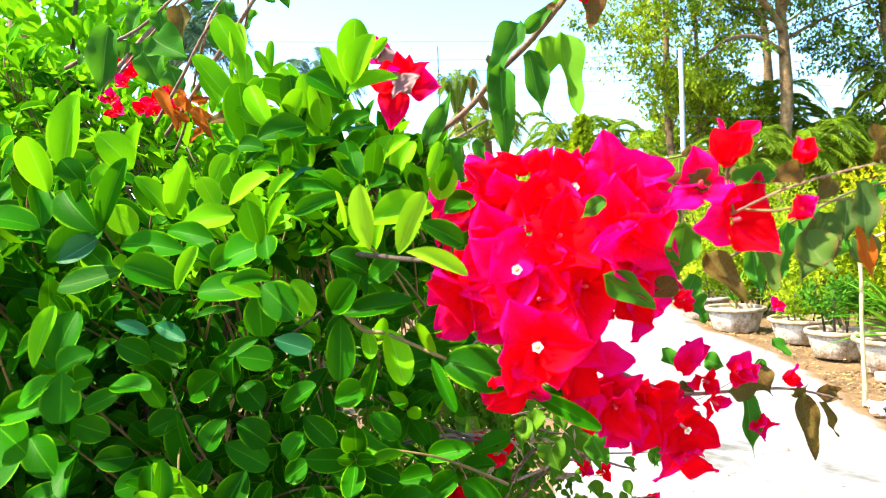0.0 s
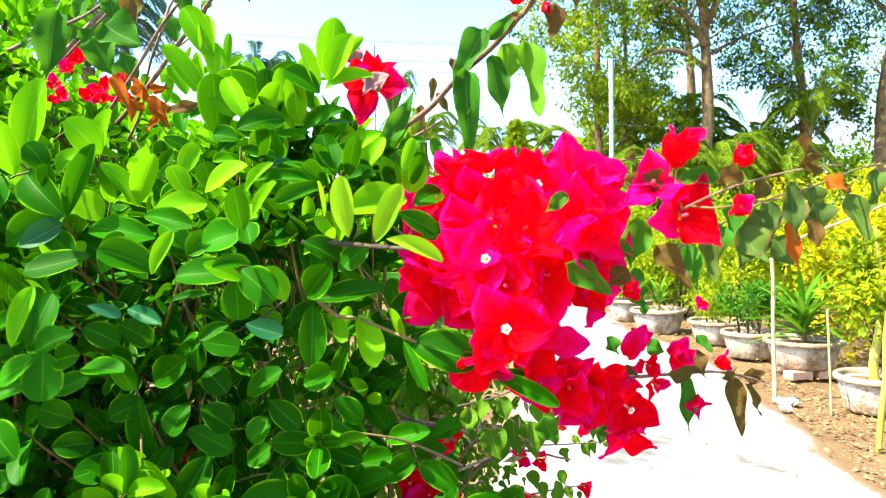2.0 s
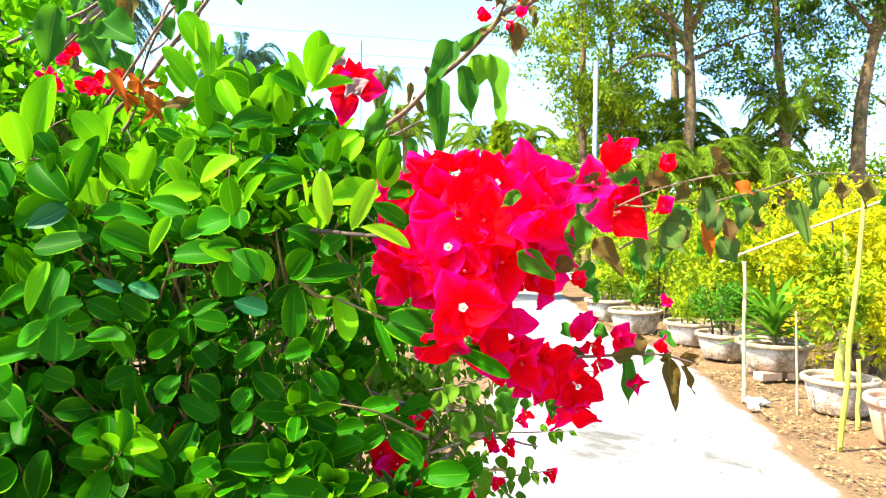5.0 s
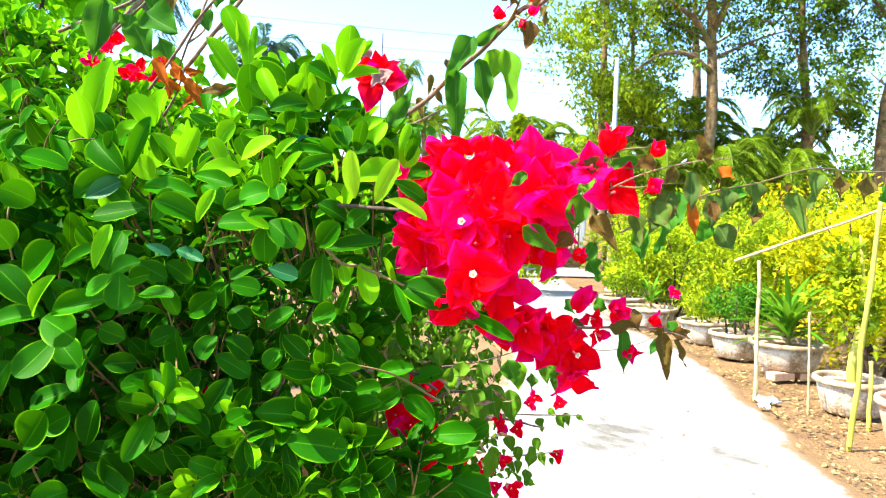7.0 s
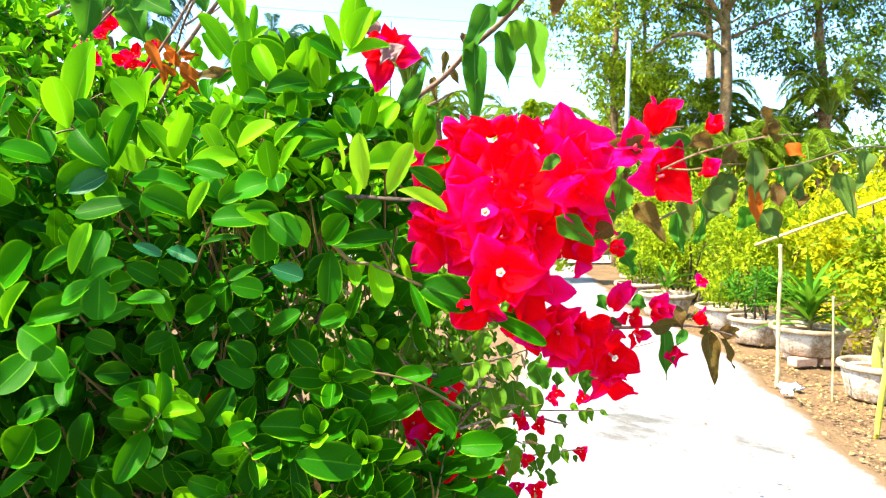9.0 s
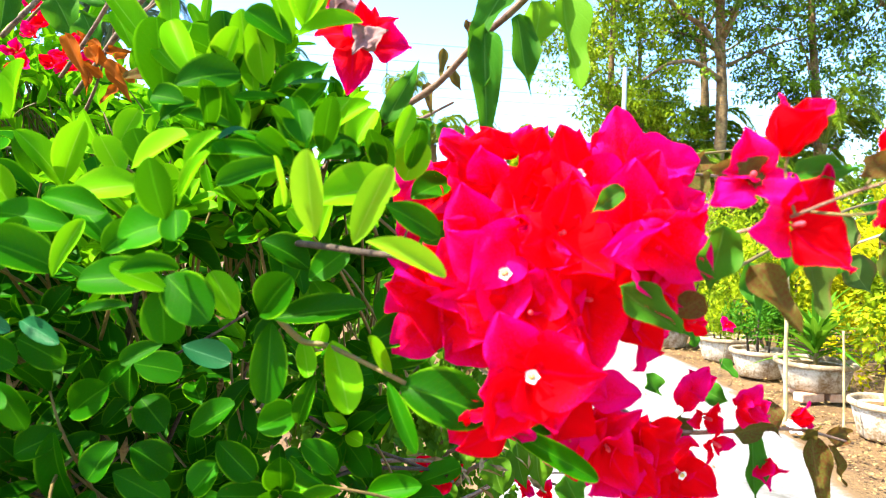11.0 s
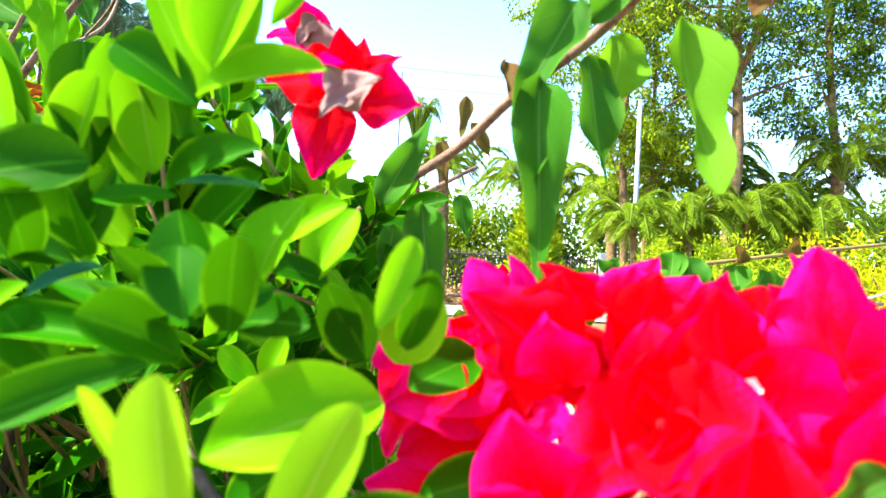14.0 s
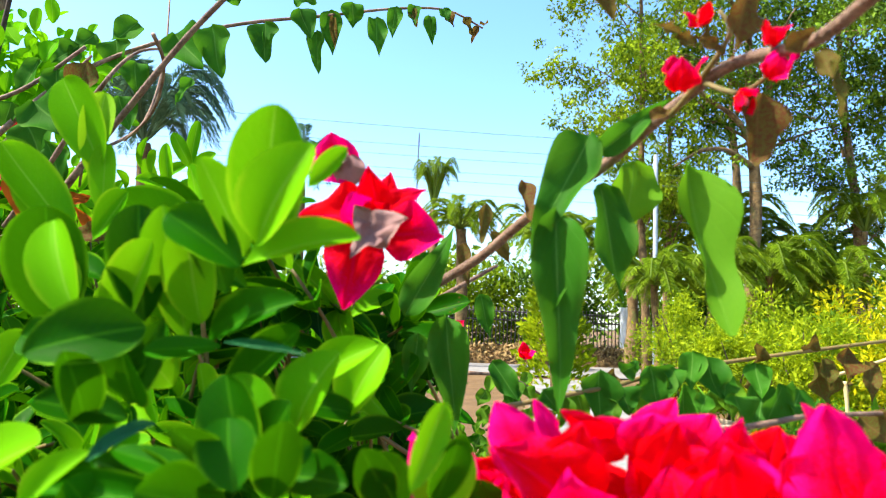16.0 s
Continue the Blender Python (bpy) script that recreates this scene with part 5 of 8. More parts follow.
leaf((-0.3937, 0.5960, 0.8919), (-0.3593, 0.5990, 0.9071), 0.0347)
leaf((-0.3496, 0.6060, 0.8696), (-0.3379, 0.6053, 0.9215), 0.0320)
leaf((-0.3381, 0.5060, 1.0077), (-0.3629, 0.4840, 0.9756), 0.0315)
leaf((-0.3250, 0.4560, 1.0368), (-0.2866, 0.4332, 1.0198), 0.0332)
leaf((-0.3452, 0.5260, 1.0053), (-0.3157, 0.5024, 0.9876), 0.0280)
leaf((-0.3182, 0.4260, 1.0517), (-0.3481, 0.4212, 1.0852), 0.0260)
leaf((-0.3135, 0.4260, 1.0421), (-0.3464, 0.4110, 1.0434), 0.0230)
leaf((-0.3132, 0.4160, 1.0434), (-0.2988, 0.3964, 1.0787), 0.0141, YOUNG_LIT)
leaf((-0.3089, 0.4360, 1.0433), (-0.2646, 0.4214, 1.0632), 0.0216)
leaf((-0.3138, 0.4660, 1.0837), (-0.2762, 0.4459, 1.1010), 0.0205)
leaf((-0.3581, 0.4860, 1.0653), (-0.3182, 0.4751, 1.0989), 0.0318)
leaf((-0.3791, 0.5060, 1.0961), (-0.3918, 0.4910, 1.1228), 0.0324)
leaf((-0.3775, 0.5060, 0.9860), (-0.3941, 0.4900, 0.9566), 0.0326)
leaf((-0.3629, 0.6060, 0.9340), (-0.4036, 0.6034, 0.9151), 0.0318, DEEP)
leaf((-0.3065, 0.6260, 0.8163), (-0.3297, 0.6025, 0.8644), 0.0325, DEEP)
leaf((-0.2684, 0.6260, 0.8296), (-0.2925, 0.6014, 0.8712), 0.0300)
leaf((-0.2366, 0.6060, 0.8107), (-0.2066, 0.6096, 0.8422), 0.0327)
leaf((-0.1753, 0.5860, 0.8120), (-0.1408, 0.5609, 0.8536), 0.0315)
leaf((-0.3582, 0.5860, 0.8259), (-0.3814, 0.5612, 0.8238), 0.0367)
leaf((-0.3492, 0.6060, 0.8502), (-0.2998, 0.5906, 0.8173), 0.0318, DEEP)
leaf((0.0030, 0.5860, 0.8240), (0.0423, 0.5906, 0.8353), 0.0302)
leaf((0.0426, 0.6060, 0.8634), (0.0993, 0.5832, 0.8911), 0.0466)
leaf((0.0684, 0.5860, 0.8369), (0.1161, 0.5879, 0.8159), 0.0397)
leaf((-0.3886, 0.5660, 1.1418), (-0.4092, 0.5410, 1.1573), 0.0328)
leaf((-0.3551, 0.5660, 1.1789), (-0.3929, 0.5506, 1.1934), 0.0354)
leaf((-0.3489, 0.5660, 1.1493), (-0.3108, 0.5701, 1.1811), 0.0301)

# leaf sprays close to the open top
leaf((-0.1058, 0.5060, 1.2343), (-0.1245, 0.5066, 1.2259), 0.0118, GREEN)
leaf((-0.0773, 0.5160, 1.2597), (-0.1063, 0.5017, 1.2755), 0.0163)
leaf((-0.0989, 0.5210, 1.2508), (-0.0920, 0.5088, 1.2709), 0.0125)
leaf((-0.0814, 0.5060, 1.2174), (-0.0466, 0.4881, 1.2440), 0.0134, GREEN)
leaf((-0.0734, 0.4760, 1.2396), (-0.0429, 0.4523, 1.2379), 0.0036, SEA)
leaf((-0.0796, 0.4960, 1.2372), (-0.1067, 0.4950, 1.2346), 0.0113, GREEN)
leaf((-0.0565, 0.4360, 1.2012), (-0.0611, 0.4419, 1.2206), 0.0169, GREEN)
leaf((-0.0479, 0.4460, 1.1974), (-0.0413, 0.4225, 1.2236), 0.0137, GREEN)
leaf((-0.0553, 0.4560, 1.2022), (-0.0399, 0.4616, 1.2106), 0.0095, GREEN)
leaf((-0.0932, 0.4760, 1.2120), (-0.1027, 0.4540, 1.2091), 0.0064, SEA)
leaf((-0.0088, 0.4460, 1.2009), (0.0008, 0.4483, 1.2257), 0.0105, YOUNG_LIT)
leaf((-0.0007, 0.4660, 1.1929), (0.0056, 0.4461, 1.2157), 0.0126)
leaf((-0.0154, 0.4660, 1.1927), (-0.0226, 0.4469, 1.2106), 0.0125, GREEN)
leaf((-0.1162, 0.4760, 1.2114), (-0.1125, 0.4539, 1.2358), 0.0145, GREEN)
leaf((-0.1156, 0.5060, 1.2146), (-0.1034, 0.4944, 1.2422), 0.0153, GREEN)
leaf((-0.1432, 0.5460, 1.2410), (-0.1561, 0.5239, 1.2322), 0.0154, GREEN)
leaf((-0.1549, 0.5660, 1.2629), (-0.1798, 0.5655, 1.2744), 0.0174, GREEN)
leaf((-0.0301, 0.5260, 1.2101), (-0.0531, 0.5105, 1.2176), 0.0125, GREEN)
leaf((-0.0443, 0.5660, 1.2192), (-0.0244, 0.5614, 1.2250), 0.0124, GREEN)
leaf((-0.2425, 0.7560, 1.2461), (-0.2341, 0.7335, 1.2653), 0.0135, YOUNG_LIT)
leaf((-0.2930, 0.9560, 1.3700), (-0.2967, 0.9372, 1.4066), 0.0150, YOUNG_LIT)
leaf((-0.2881, 0.9860, 1.3824), (-0.2947, 0.9769, 1.4357), 0.0146, YOUNG_LIT)
leaf((-0.3091, 1.0060, 1.3984), (-0.2759, 0.9952, 1.4164), 0.0137, YOUNG_LIT)
leaf((-0.2296, 0.9060, 1.3573), (-0.2242, 0.9112, 1.4089), 0.0164, YOUNG_LIT)
leaf((-0.3085, 0.9560, 1.3517), (-0.3405, 0.9609, 1.3689), 0.0175, YOUNG_LIT)
leaf((-0.3682, 1.0060, 1.3767), (-0.3763, 0.9930, 1.4049), 0.0161, YOUNG_LIT)
leaf((-0.2953, 0.9060, 1.3219), (-0.2665, 0.8964, 1.3377), 0.0139, YOUNG_LIT)
leaf((-0.2959, 0.8060, 1.2364), (-0.2742, 0.7843, 1.2627), 0.0148)
leaf((-0.2233, 0.8660, 1.3823), (-0.2393, 0.8525, 1.4128), 0.0136, YOUNG_LIT)
leaf((-0.2259, 0.8660, 1.3822), (-0.2212, 0.8676, 1.4291), 0.0117, YOUNG_LIT)
leaf((-0.2316, 0.8760, 1.3787), (-0.2051, 0.8704, 1.4006), 0.0129, YOUNG_LIT)
leaf((-0.2868, 0.9060, 1.3884), (-0.2817, 0.8874, 1.4151), 0.0078, YOUNG_LIT)
leaf((-0.2780, 0.9060, 1.3832), (-0.2704, 0.8953, 1.4066), 0.0112, YOUNG_LIT)
leaf((-0.3095, 0.8660, 1.3619), (-0.3009, 0.8717, 1.3797), 0.0158, YOUNG_LIT)
leaf((-0.3113, 0.8860, 1.3385), (-0.2943, 0.8652, 1.3678), 0.0138, YOUNG_LIT)
leaf((-0.2633, 0.9060, 1.3725), (-0.2776, 0.8855, 1.3786), 0.0166, YOUNG_LIT)
leaf((-0.2563, 0.9060, 1.3557), (-0.2373, 0.9093, 1.3802), 0.0135, YOUNG_LIT)
leaf((-0.2744, 0.8660, 1.3159), (-0.2462, 0.8546, 1.3365), 0.0155)
leaf((-0.2539, 0.9060, 1.3276), (-0.2318, 0.8998, 1.3502), 0.0133, YOUNG_LIT)
leaf((-0.1085, 0.4960, 1.2162), (-0.1078, 0.4768, 1.2374), 0.0258)
leaf((-0.1021, 0.4760, 1.2135), (-0.1301, 0.4720, 1.2176), 0.0157)
leaf((-0.0601, 0.4610, 1.1997), (-0.0672, 0.4595, 1.2303), 0.0214)
leaf((-0.0582, 0.4660, 1.2015), (-0.0466, 0.4564, 1.2225), 0.0166)
leaf((-0.0592, 0.4560, 1.1998), (-0.0719, 0.4311, 1.2186), 0.0089)
leaf((-0.0558, 0.4510, 1.1984), (-0.0964, 0.4540, 1.2075), 0.0103)
leaf((-0.0676, 0.4460, 1.1929), (-0.1209, 0.4483, 1.2014), 0.0129)
leaf((-0.0644, 0.4360, 1.1900), (-0.0972, 0.4221, 1.1785), 0.0126, GREEN)
leaf((-0.1102, 0.5210, 1.2405), (-0.1062, 0.4987, 1.2874), 0.0245)
leaf((-0.0952, 0.5060, 1.2383), (-0.1020, 0.4956, 1.2779), 0.0148, YOUNG_LIT)
leaf((-0.1606, 0.5360, 1.2392), (-0.1622, 0.5281, 1.2906), 0.0305)
leaf((-0.0545, 0.4760, 1.1963), (-0.0315, 0.4545, 1.2036), 0.0147, GREEN)
leaf((-0.0503, 0.5260, 1.2230), (-0.0311, 0.5071, 1.2407), 0.0160, YOUNG_LIT)
leaf((-0.1384, 0.5060, 1.2331), (-0.1593, 0.5099, 1.2386), 0.0171)

# brown stems of the shrub
stem([(-0.002, 0.400, 1.144), (-0.022, 0.420, 1.145), (-0.057, 0.470, 1.148), (-0.093, 0.550, 1.149)], [0.0014, 0.0017, 0.0019, 0.0022])
stem([(-0.076, 0.480, 1.106), (-0.060, 0.475, 1.092), (-0.042, 0.465, 1.090), (-0.000, 0.440, 1.075)], [0.0022, 0.0019, 0.0015, 0.0012], TWIG)
stem([(-0.057, 0.620, 0.957), (-0.022, 0.660, 0.954), (0.062, 0.750, 0.920)], [0.0015, 0.0018, 0.0020])
stem([(-0.067, 0.600, 1.014), (-0.034, 0.660, 0.976), (0.012, 0.720, 0.940), (0.067, 0.800, 0.891)], [0.0013, 0.0015, 0.0018, 0.0020])
stem([(-0.377, 0.700, 0.916), (-0.342, 0.700, 0.927), (-0.295, 0.700, 0.919), (-0.249, 0.750, 0.948)], [0.0030, 0.0025, 0.0020, 0.0015])
stem([(-0.265, 0.700, 1.012), (-0.163, 0.620, 1.064), (-0.116, 0.600, 1.094)], [0.0015, 0.0013, 0.0010])

# the long cane that leans out of the shrub, with its hanging leaves
cane([(-0.131, 0.820, 1.173), (-0.095, 0.765, 1.206), (-0.039, 0.720, 1.246), (-0.006, 0.690, 1.268), (0.030, 0.665, 1.291), (0.056, 0.622, 1.314), (0.082, 0.580, 1.331), (0.104, 0.545, 1.351), (0.114, 0.515, 1.359), (0.121, 0.500, 1.360), (0.128, 0.470, 1.354), (0.133, 0.440, 1.360), (0.140, 0.420, 1.370)], [0.0036, 0.0034, 0.0033, 0.0032, 0.0031, 0.0030, 0.0029, 0.0028, 0.0027, 0.0026, 0.0025, 0.0024, 0.0022])
cane([(-0.023, 0.740, 1.242), (0.001, 0.740, 1.262), (0.024, 0.750, 1.277), (0.053, 0.760, 1.295)], [0.0030, 0.0024, 0.0018, 0.0012])
vine_leaf((0.0719, 0.5600, 1.3430), (0.0409, 0.5400, 1.2784), 0.0252, form=0)
vine_leaf((0.0528, 0.5450, 1.3022), (0.0525, 0.5350, 1.2131), 0.0259, form=1)
vine_leaf((0.0602, 0.5600, 1.3015), (0.0493, 0.5480, 1.2538), 0.0158, form=3)
vine_leaf((0.0984, 0.5750, 1.3348), (0.0984, 0.5801, 1.2948), 0.0323, VINE_PALE, form=2)
vine_leaf((0.0797, 0.5700, 1.3211), (0.0937, 0.5724, 1.2600), 0.0280, form=0)
vine_leaf((0.0977, 0.5080, 1.3175), (0.0995, 0.4980, 1.2465), 0.0215, VINE_PALE, form=3)
vine_leaf((0.0748, 0.5600, 1.3327), (0.1070, 0.5491, 1.3582), 0.0141, form=1)
vine_leaf((-0.0156, 0.6550, 1.2521), (0.0118, 0.6544, 1.3082), 0.0222, form=2)
vine_leaf((0.0245, 0.7400, 1.3091), (0.0292, 0.7300, 1.2750), 0.0109, VINE_BROWN)
vine_leaf((0.0387, 0.6800, 1.3101), (0.0533, 0.6858, 1.2888), 0.0097, VINE_BROWN)
vine_leaf((0.0489, 0.6200, 1.3318), (0.0492, 0.6081, 1.3039), 0.0095, VINE_BROWN)
vine_leaf((0.0364, 0.7000, 1.3325), (0.0320, 0.7056, 1.3054), 0.0094, VINE_BROWN)
vine_leaf((0.1200, 0.4900, 1.3416), (0.1145, 0.4963, 1.3146), 0.0188, VINE_BROWN)
vine_leaf((0.0993, 0.4600, 1.3667), (0.0930, 0.4576, 1.3397), 0.0134, VINE_BROWN)
vine_leaf((0.0904, 0.5300, 1.3425), (0.1011, 0.5315, 1.3487), 0.0075, VINE_BROWN)
vine_leaf((0.0909, 0.5000, 1.3682), (0.0771, 0.4874, 1.3661), 0.0053, VINE_BROWN)
vine_leaf((0.1274, 0.4600, 1.3422), (0.1256, 0.4522, 1.3199), 0.0075, VINE_BROWN)
vine_leaf((0.0979, 0.5000, 1.3638), (0.0872, 0.4964, 1.3663), 0.0081, VINE_BROWN)
vine_leaf((0.1094, 0.5000, 1.3598), (0.0969, 0.4978, 1.3675), 0.0068, VINE_BROWN)
vine_leaf((0.1268, 0.4650, 1.3483), (0.1273, 0.4571, 1.3332), 0.0085, VINE_BROWN)
vine_leaf((0.1176, 0.4700, 1.3499), (0.1267, 0.4679, 1.3558), 0.0080, VINE_BROWN)
vine_leaf((0.1025, 0.5000, 1.3736), (0.1037, 0.5081, 1.3653), 0.0060, VINE_BROWN)
vine_leaf((0.0585, 0.5000, 1.3877), (0.0645, 0.5039, 1.3731), 0.0092, VINE_BROWN)
vine_leaf((0.0086, 0.6300, 1.2528), (0.0137, 0.6188, 1.1885), 0.0253, form=1)
vine_leaf((-0.0069, 0.6600, 1.2421), (-0.0087, 0.6611, 1.2043), 0.0194, form=2)
vine_leaf((-0.0217, 0.7000, 1.2370), (-0.0230, 0.6908, 1.1933), 0.0172, form=3)
vine_leaf((-0.0479, 0.7400, 1.2432), (-0.0407, 0.7254, 1.2040), 0.0163, form=4)
vine_leaf((-0.0608, 0.7200, 1.2193), (-0.0469, 0.7143, 1.1895), 0.0235, form=0)
vine_leaf((-0.0764, 0.7000, 1.2652), (-0.0698, 0.6931, 1.2353), 0.0226, SEA, form=2)
vine_leaf((-0.0301, 0.7200, 1.2362), (-0.0506, 0.7148, 1.1856), 0.0102)
vine_leaf((0.0395, 0.7500, 1.2721), (0.0495, 0.7522, 1.2384), 0.0171)
vine_leaf((0.0498, 0.7500, 1.2217), (0.0740, 0.7372, 1.1908), 0.0209)
vine_leaf((0.0045, 0.6800, 1.2349), (0.0271, 0.6783, 1.2108), 0.0167)
bud((0.0901, 0.4950, 1.3428), (0, -0.3, 1), 0.013)
bud((0.1202, 0.4850, 1.3453), (0.2, -0.5, 0.8), 0.011)
bud((0.1202, 0.4850, 1.3586), (0.2, -0.3, 0.8), 0.009)
bud((0.1002, 0.5000, 1.3723), (0, 0, 1), 0.008)
bud((0.1111, 0.4900, 1.3399), (0, -0.5, -0.5), 0.008)
cane([(0.104, 0.540, 1.348), (0.109, 0.520, 1.358), (0.112, 0.500, 1.369), (0.108, 0.500, 1.379)], [0.0016, 0.0013, 0.0011, 0.0008], TWIG)
cane([(0.111, 0.520, 1.356), (0.116, 0.500, 1.345), (0.120, 0.485, 1.347)], [0.0014, 0.0010, 0.0007], TWIG)

# bloom at the shrub's top edge, with a faded bract
bud((-0.1420, 0.8500, 1.2435), (0.1, -0.5, 0.8), 0.020)
bud((-0.1337, 0.9000, 1.2384), (0.1, -0.5, 0.8), 0.014)
bud((-0.2029, 0.8500, 1.2261), (0.1, -0.5, 0.8), 0.016)
bud((0.0339, 1.0000, 1.2378), (0.1, -0.5, 0.8), 0.018)
bud((0.1521, 1.2000, 1.2029), (0.1, -0.5, 0.8), 0.020)

# canes and leaves on the left against the sky
cane([(-0.380, 0.900, 1.315), (-0.304, 0.800, 1.344), (-0.267, 0.780, 1.383), (-0.231, 0.760, 1.418), (-0.200, 0.750, 1.455), (-0.165, 0.740, 1.491), (-0.113, 0.720, 1.535)], [0.0032, 0.0030, 0.0028, 0.0026, 0.0024, 0.0022, 0.0020])
cane([(-0.520, 1.000, 1.405), (-0.487, 1.000, 1.443), (-0.447, 1.020, 1.502), (-0.402, 1.040, 1.547), (-0.332, 1.060, 1.589), (-0.248, 1.080, 1.624), (-0.143, 1.100, 1.651), (-0.054, 1.120, 1.676), (0.017, 1.140, 1.688), (0.070, 1.150, 1.669)], [0.0038, 0.0035, 0.0032, 0.0029, 0.0026, 0.0024, 0.0021, 0.0018, 0.0015, 0.0012])
cane([(-0.282, 0.780, 1.401), (-0.277, 0.800, 1.442), (-0.260, 0.820, 1.476), (-0.228, 0.840, 1.487)], [0.0020, 0.0017, 0.0013, 0.0010])
cane([(-0.230, 0.770, 1.471), (-0.231, 0.800, 1.455), (-0.254, 0.840, 1.427), (-0.303, 0.900, 1.415)], [0.0018, 0.0015, 0.0013, 0.0010])
cane([(-0.278, 0.780, 1.411), (-0.315, 0.850, 1.395), (-0.342, 0.900, 1.367)], [0.0020, 0.0016, 0.0012])
cane([(-0.343, 0.950, 1.420), (-0.328, 1.000, 1.464), (-0.332, 1.050, 1.555), (-0.352, 1.100, 1.660)], [0.0020, 0.0017, 0.0013, 0.0010])
vine_leaf((-0.3675, 1.0500, 1.6042), (-0.3927, 1.0372, 1.5679), 0.0406)
vine_leaf((-0.4257, 1.0300, 1.5628), (-0.4542, 1.0324, 1.5374), 0.0352)
vine_leaf((-0.4641, 1.0200, 1.5388), (-0.4765, 1.0083, 1.4758), 0.0308)
vine_leaf((-0.3942, 0.9000, 1.4500), (-0.3411, 0.8903, 1.4044), 0.0575)
vine_leaf((-0.3928, 1.0500, 1.5807), (-0.3795, 1.0447, 1.5359), 0.0415)
vine_leaf((-0.2772, 0.8500, 1.4771), (-0.2766, 0.8489, 1.4471), 0.0311)
vine_leaf((-0.3129, 0.9000, 1.4603), (-0.3041, 0.9065, 1.4251), 0.0322)
vine_leaf((-0.2320, 0.8200, 1.4936), (-0.1971, 0.8107, 1.4506), 0.0424)
vine_leaf((-0.1939, 0.8000, 1.4944), (-0.1811, 0.8009, 1.4478), 0.0314)
vine_leaf((-0.2193, 1.0800, 1.6273), (-0.2124, 1.0734, 1.5701), 0.0417)
vine_leaf((-0.2257, 1.0800, 1.6154), (-0.2210, 1.0867, 1.5780), 0.0210)
vine_leaf((-0.1789, 1.0900, 1.6540), (-0.1665, 1.0979, 1.6123), 0.0350)
vine_leaf((-0.1396, 1.1000, 1.6590), (-0.1331, 1.1064, 1.5990), 0.0334)
vine_leaf((-0.1566, 1.1000, 1.6287), (-0.1476, 1.0898, 1.5651), 0.0233)
vine_leaf((-0.1101, 1.1000, 1.6712), (-0.1111, 1.1056, 1.6380), 0.0355)
vine_leaf((-0.0797, 1.1100, 1.6564), (-0.0706, 1.0975, 1.5958), 0.0335)
vine_leaf((-0.0537, 1.1100, 1.6741), (-0.0553, 1.1107, 1.6277), 0.0239)
vine_leaf((-0.0271, 1.1200, 1.6823), (-0.0255, 1.1156, 1.6462), 0.0222)
vine_leaf((-0.0070, 1.1300, 1.6737), (-0.0020, 1.1312, 1.6318), 0.0205)
vine_leaf((0.0123, 1.1300, 1.6856), (0.0208, 1.1245, 1.6629), 0.0204)
vine_leaf((-0.2670, 1.0600, 1.6601), (-0.2534, 1.0677, 1.6422), 0.0469)
vine_leaf((-0.1892, 1.1000, 1.6702), (-0.1590, 1.0999, 1.6681), 0.0295)
vine_leaf((-0.4123, 1.0400, 1.5823), (-0.4356, 1.0266, 1.5467), 0.0266)
vine_leaf((-0.4783, 1.0000, 1.4796), (-0.4844, 1.0055, 1.4478), 0.0335)
vine_leaf((-0.4526, 1.0000, 1.4743), (-0.4570, 0.9936, 1.4327), 0.0299)
vine_leaf((-0.3482, 0.8800, 1.3683), (-0.3689, 0.8818, 1.4062), 0.0419)
vine_leaf((0.0166, 1.1400, 1.6883), (0.0258, 1.1425, 1.6616), 0.0144, VINE_BROWN)
vine_leaf((0.0410, 1.1400, 1.6798), (0.0546, 1.1494, 1.6581), 0.0144, VINE_BROWN)
vine_leaf((0.0622, 1.1500, 1.6732), (0.0558, 1.1595, 1.6491), 0.0113, VINE_BROWN)
vine_leaf((0.0703, 1.1500, 1.6737), (0.0729, 1.1363, 1.6716), 0.0144, VINE_BROWN)
vine_leaf((-0.1338, 1.0900, 1.6450), (-0.1281, 1.0793, 1.5941), 0.0118, VINE_BROWN)
vine_leaf((-0.0347, 1.1200, 1.6778), (-0.0253, 1.1100, 1.6412), 0.0124, VINE_BROWN)
vine_leaf((-0.4635, 0.9200, 1.4738), (-0.4806, 0.9098, 1.3706), 0.0485)
vine_leaf((-0.3727, 0.9500, 1.5124), (-0.3727, 0.9362, 1.4307), 0.0326, VINE_BROWN)
vine_leaf((-0.4315, 0.9500, 1.4450), (-0.3997, 0.9560, 1.3905), 0.0492)
vine_leaf((-0.4039, 0.9500, 1.5029), (-0.3988, 0.9454, 1.4610), 0.0327)
vine_leaf((-0.2781, 1.0000, 1.5178), (-0.2905, 0.9976, 1.4818), 0.0174)
vine_leaf((-0.5075, 0.9500, 1.4504), (-0.5209, 0.9457, 1.4166), 0.0242)
cane([(-0.545, 0.950, 1.425), (-0.485, 0.950, 1.455), (-0.431, 0.950, 1.482), (-0.376, 0.950, 1.529)], [0.0030, 0.0027, 0.0023, 0.0020])
cane([(-0.514, 1.050, 1.442), (-0.435, 1.000, 1.490), (-0.394, 1.000, 1.539)], [0.0022, 0.0019, 0.0015])
flower((-0.5059, 1.0500, 1.4241), (-0.2, -0.9, 0.4), 0.020, open_by=45)
flower((-0.4890, 1.0500, 1.4380), (0.0, -0.9, 0.4), 0.020, open_by=45)
flower((-0.5190, 1.0500, 1.3793), (0.2, -0.9, 0.4), 0.020, open_by=45)
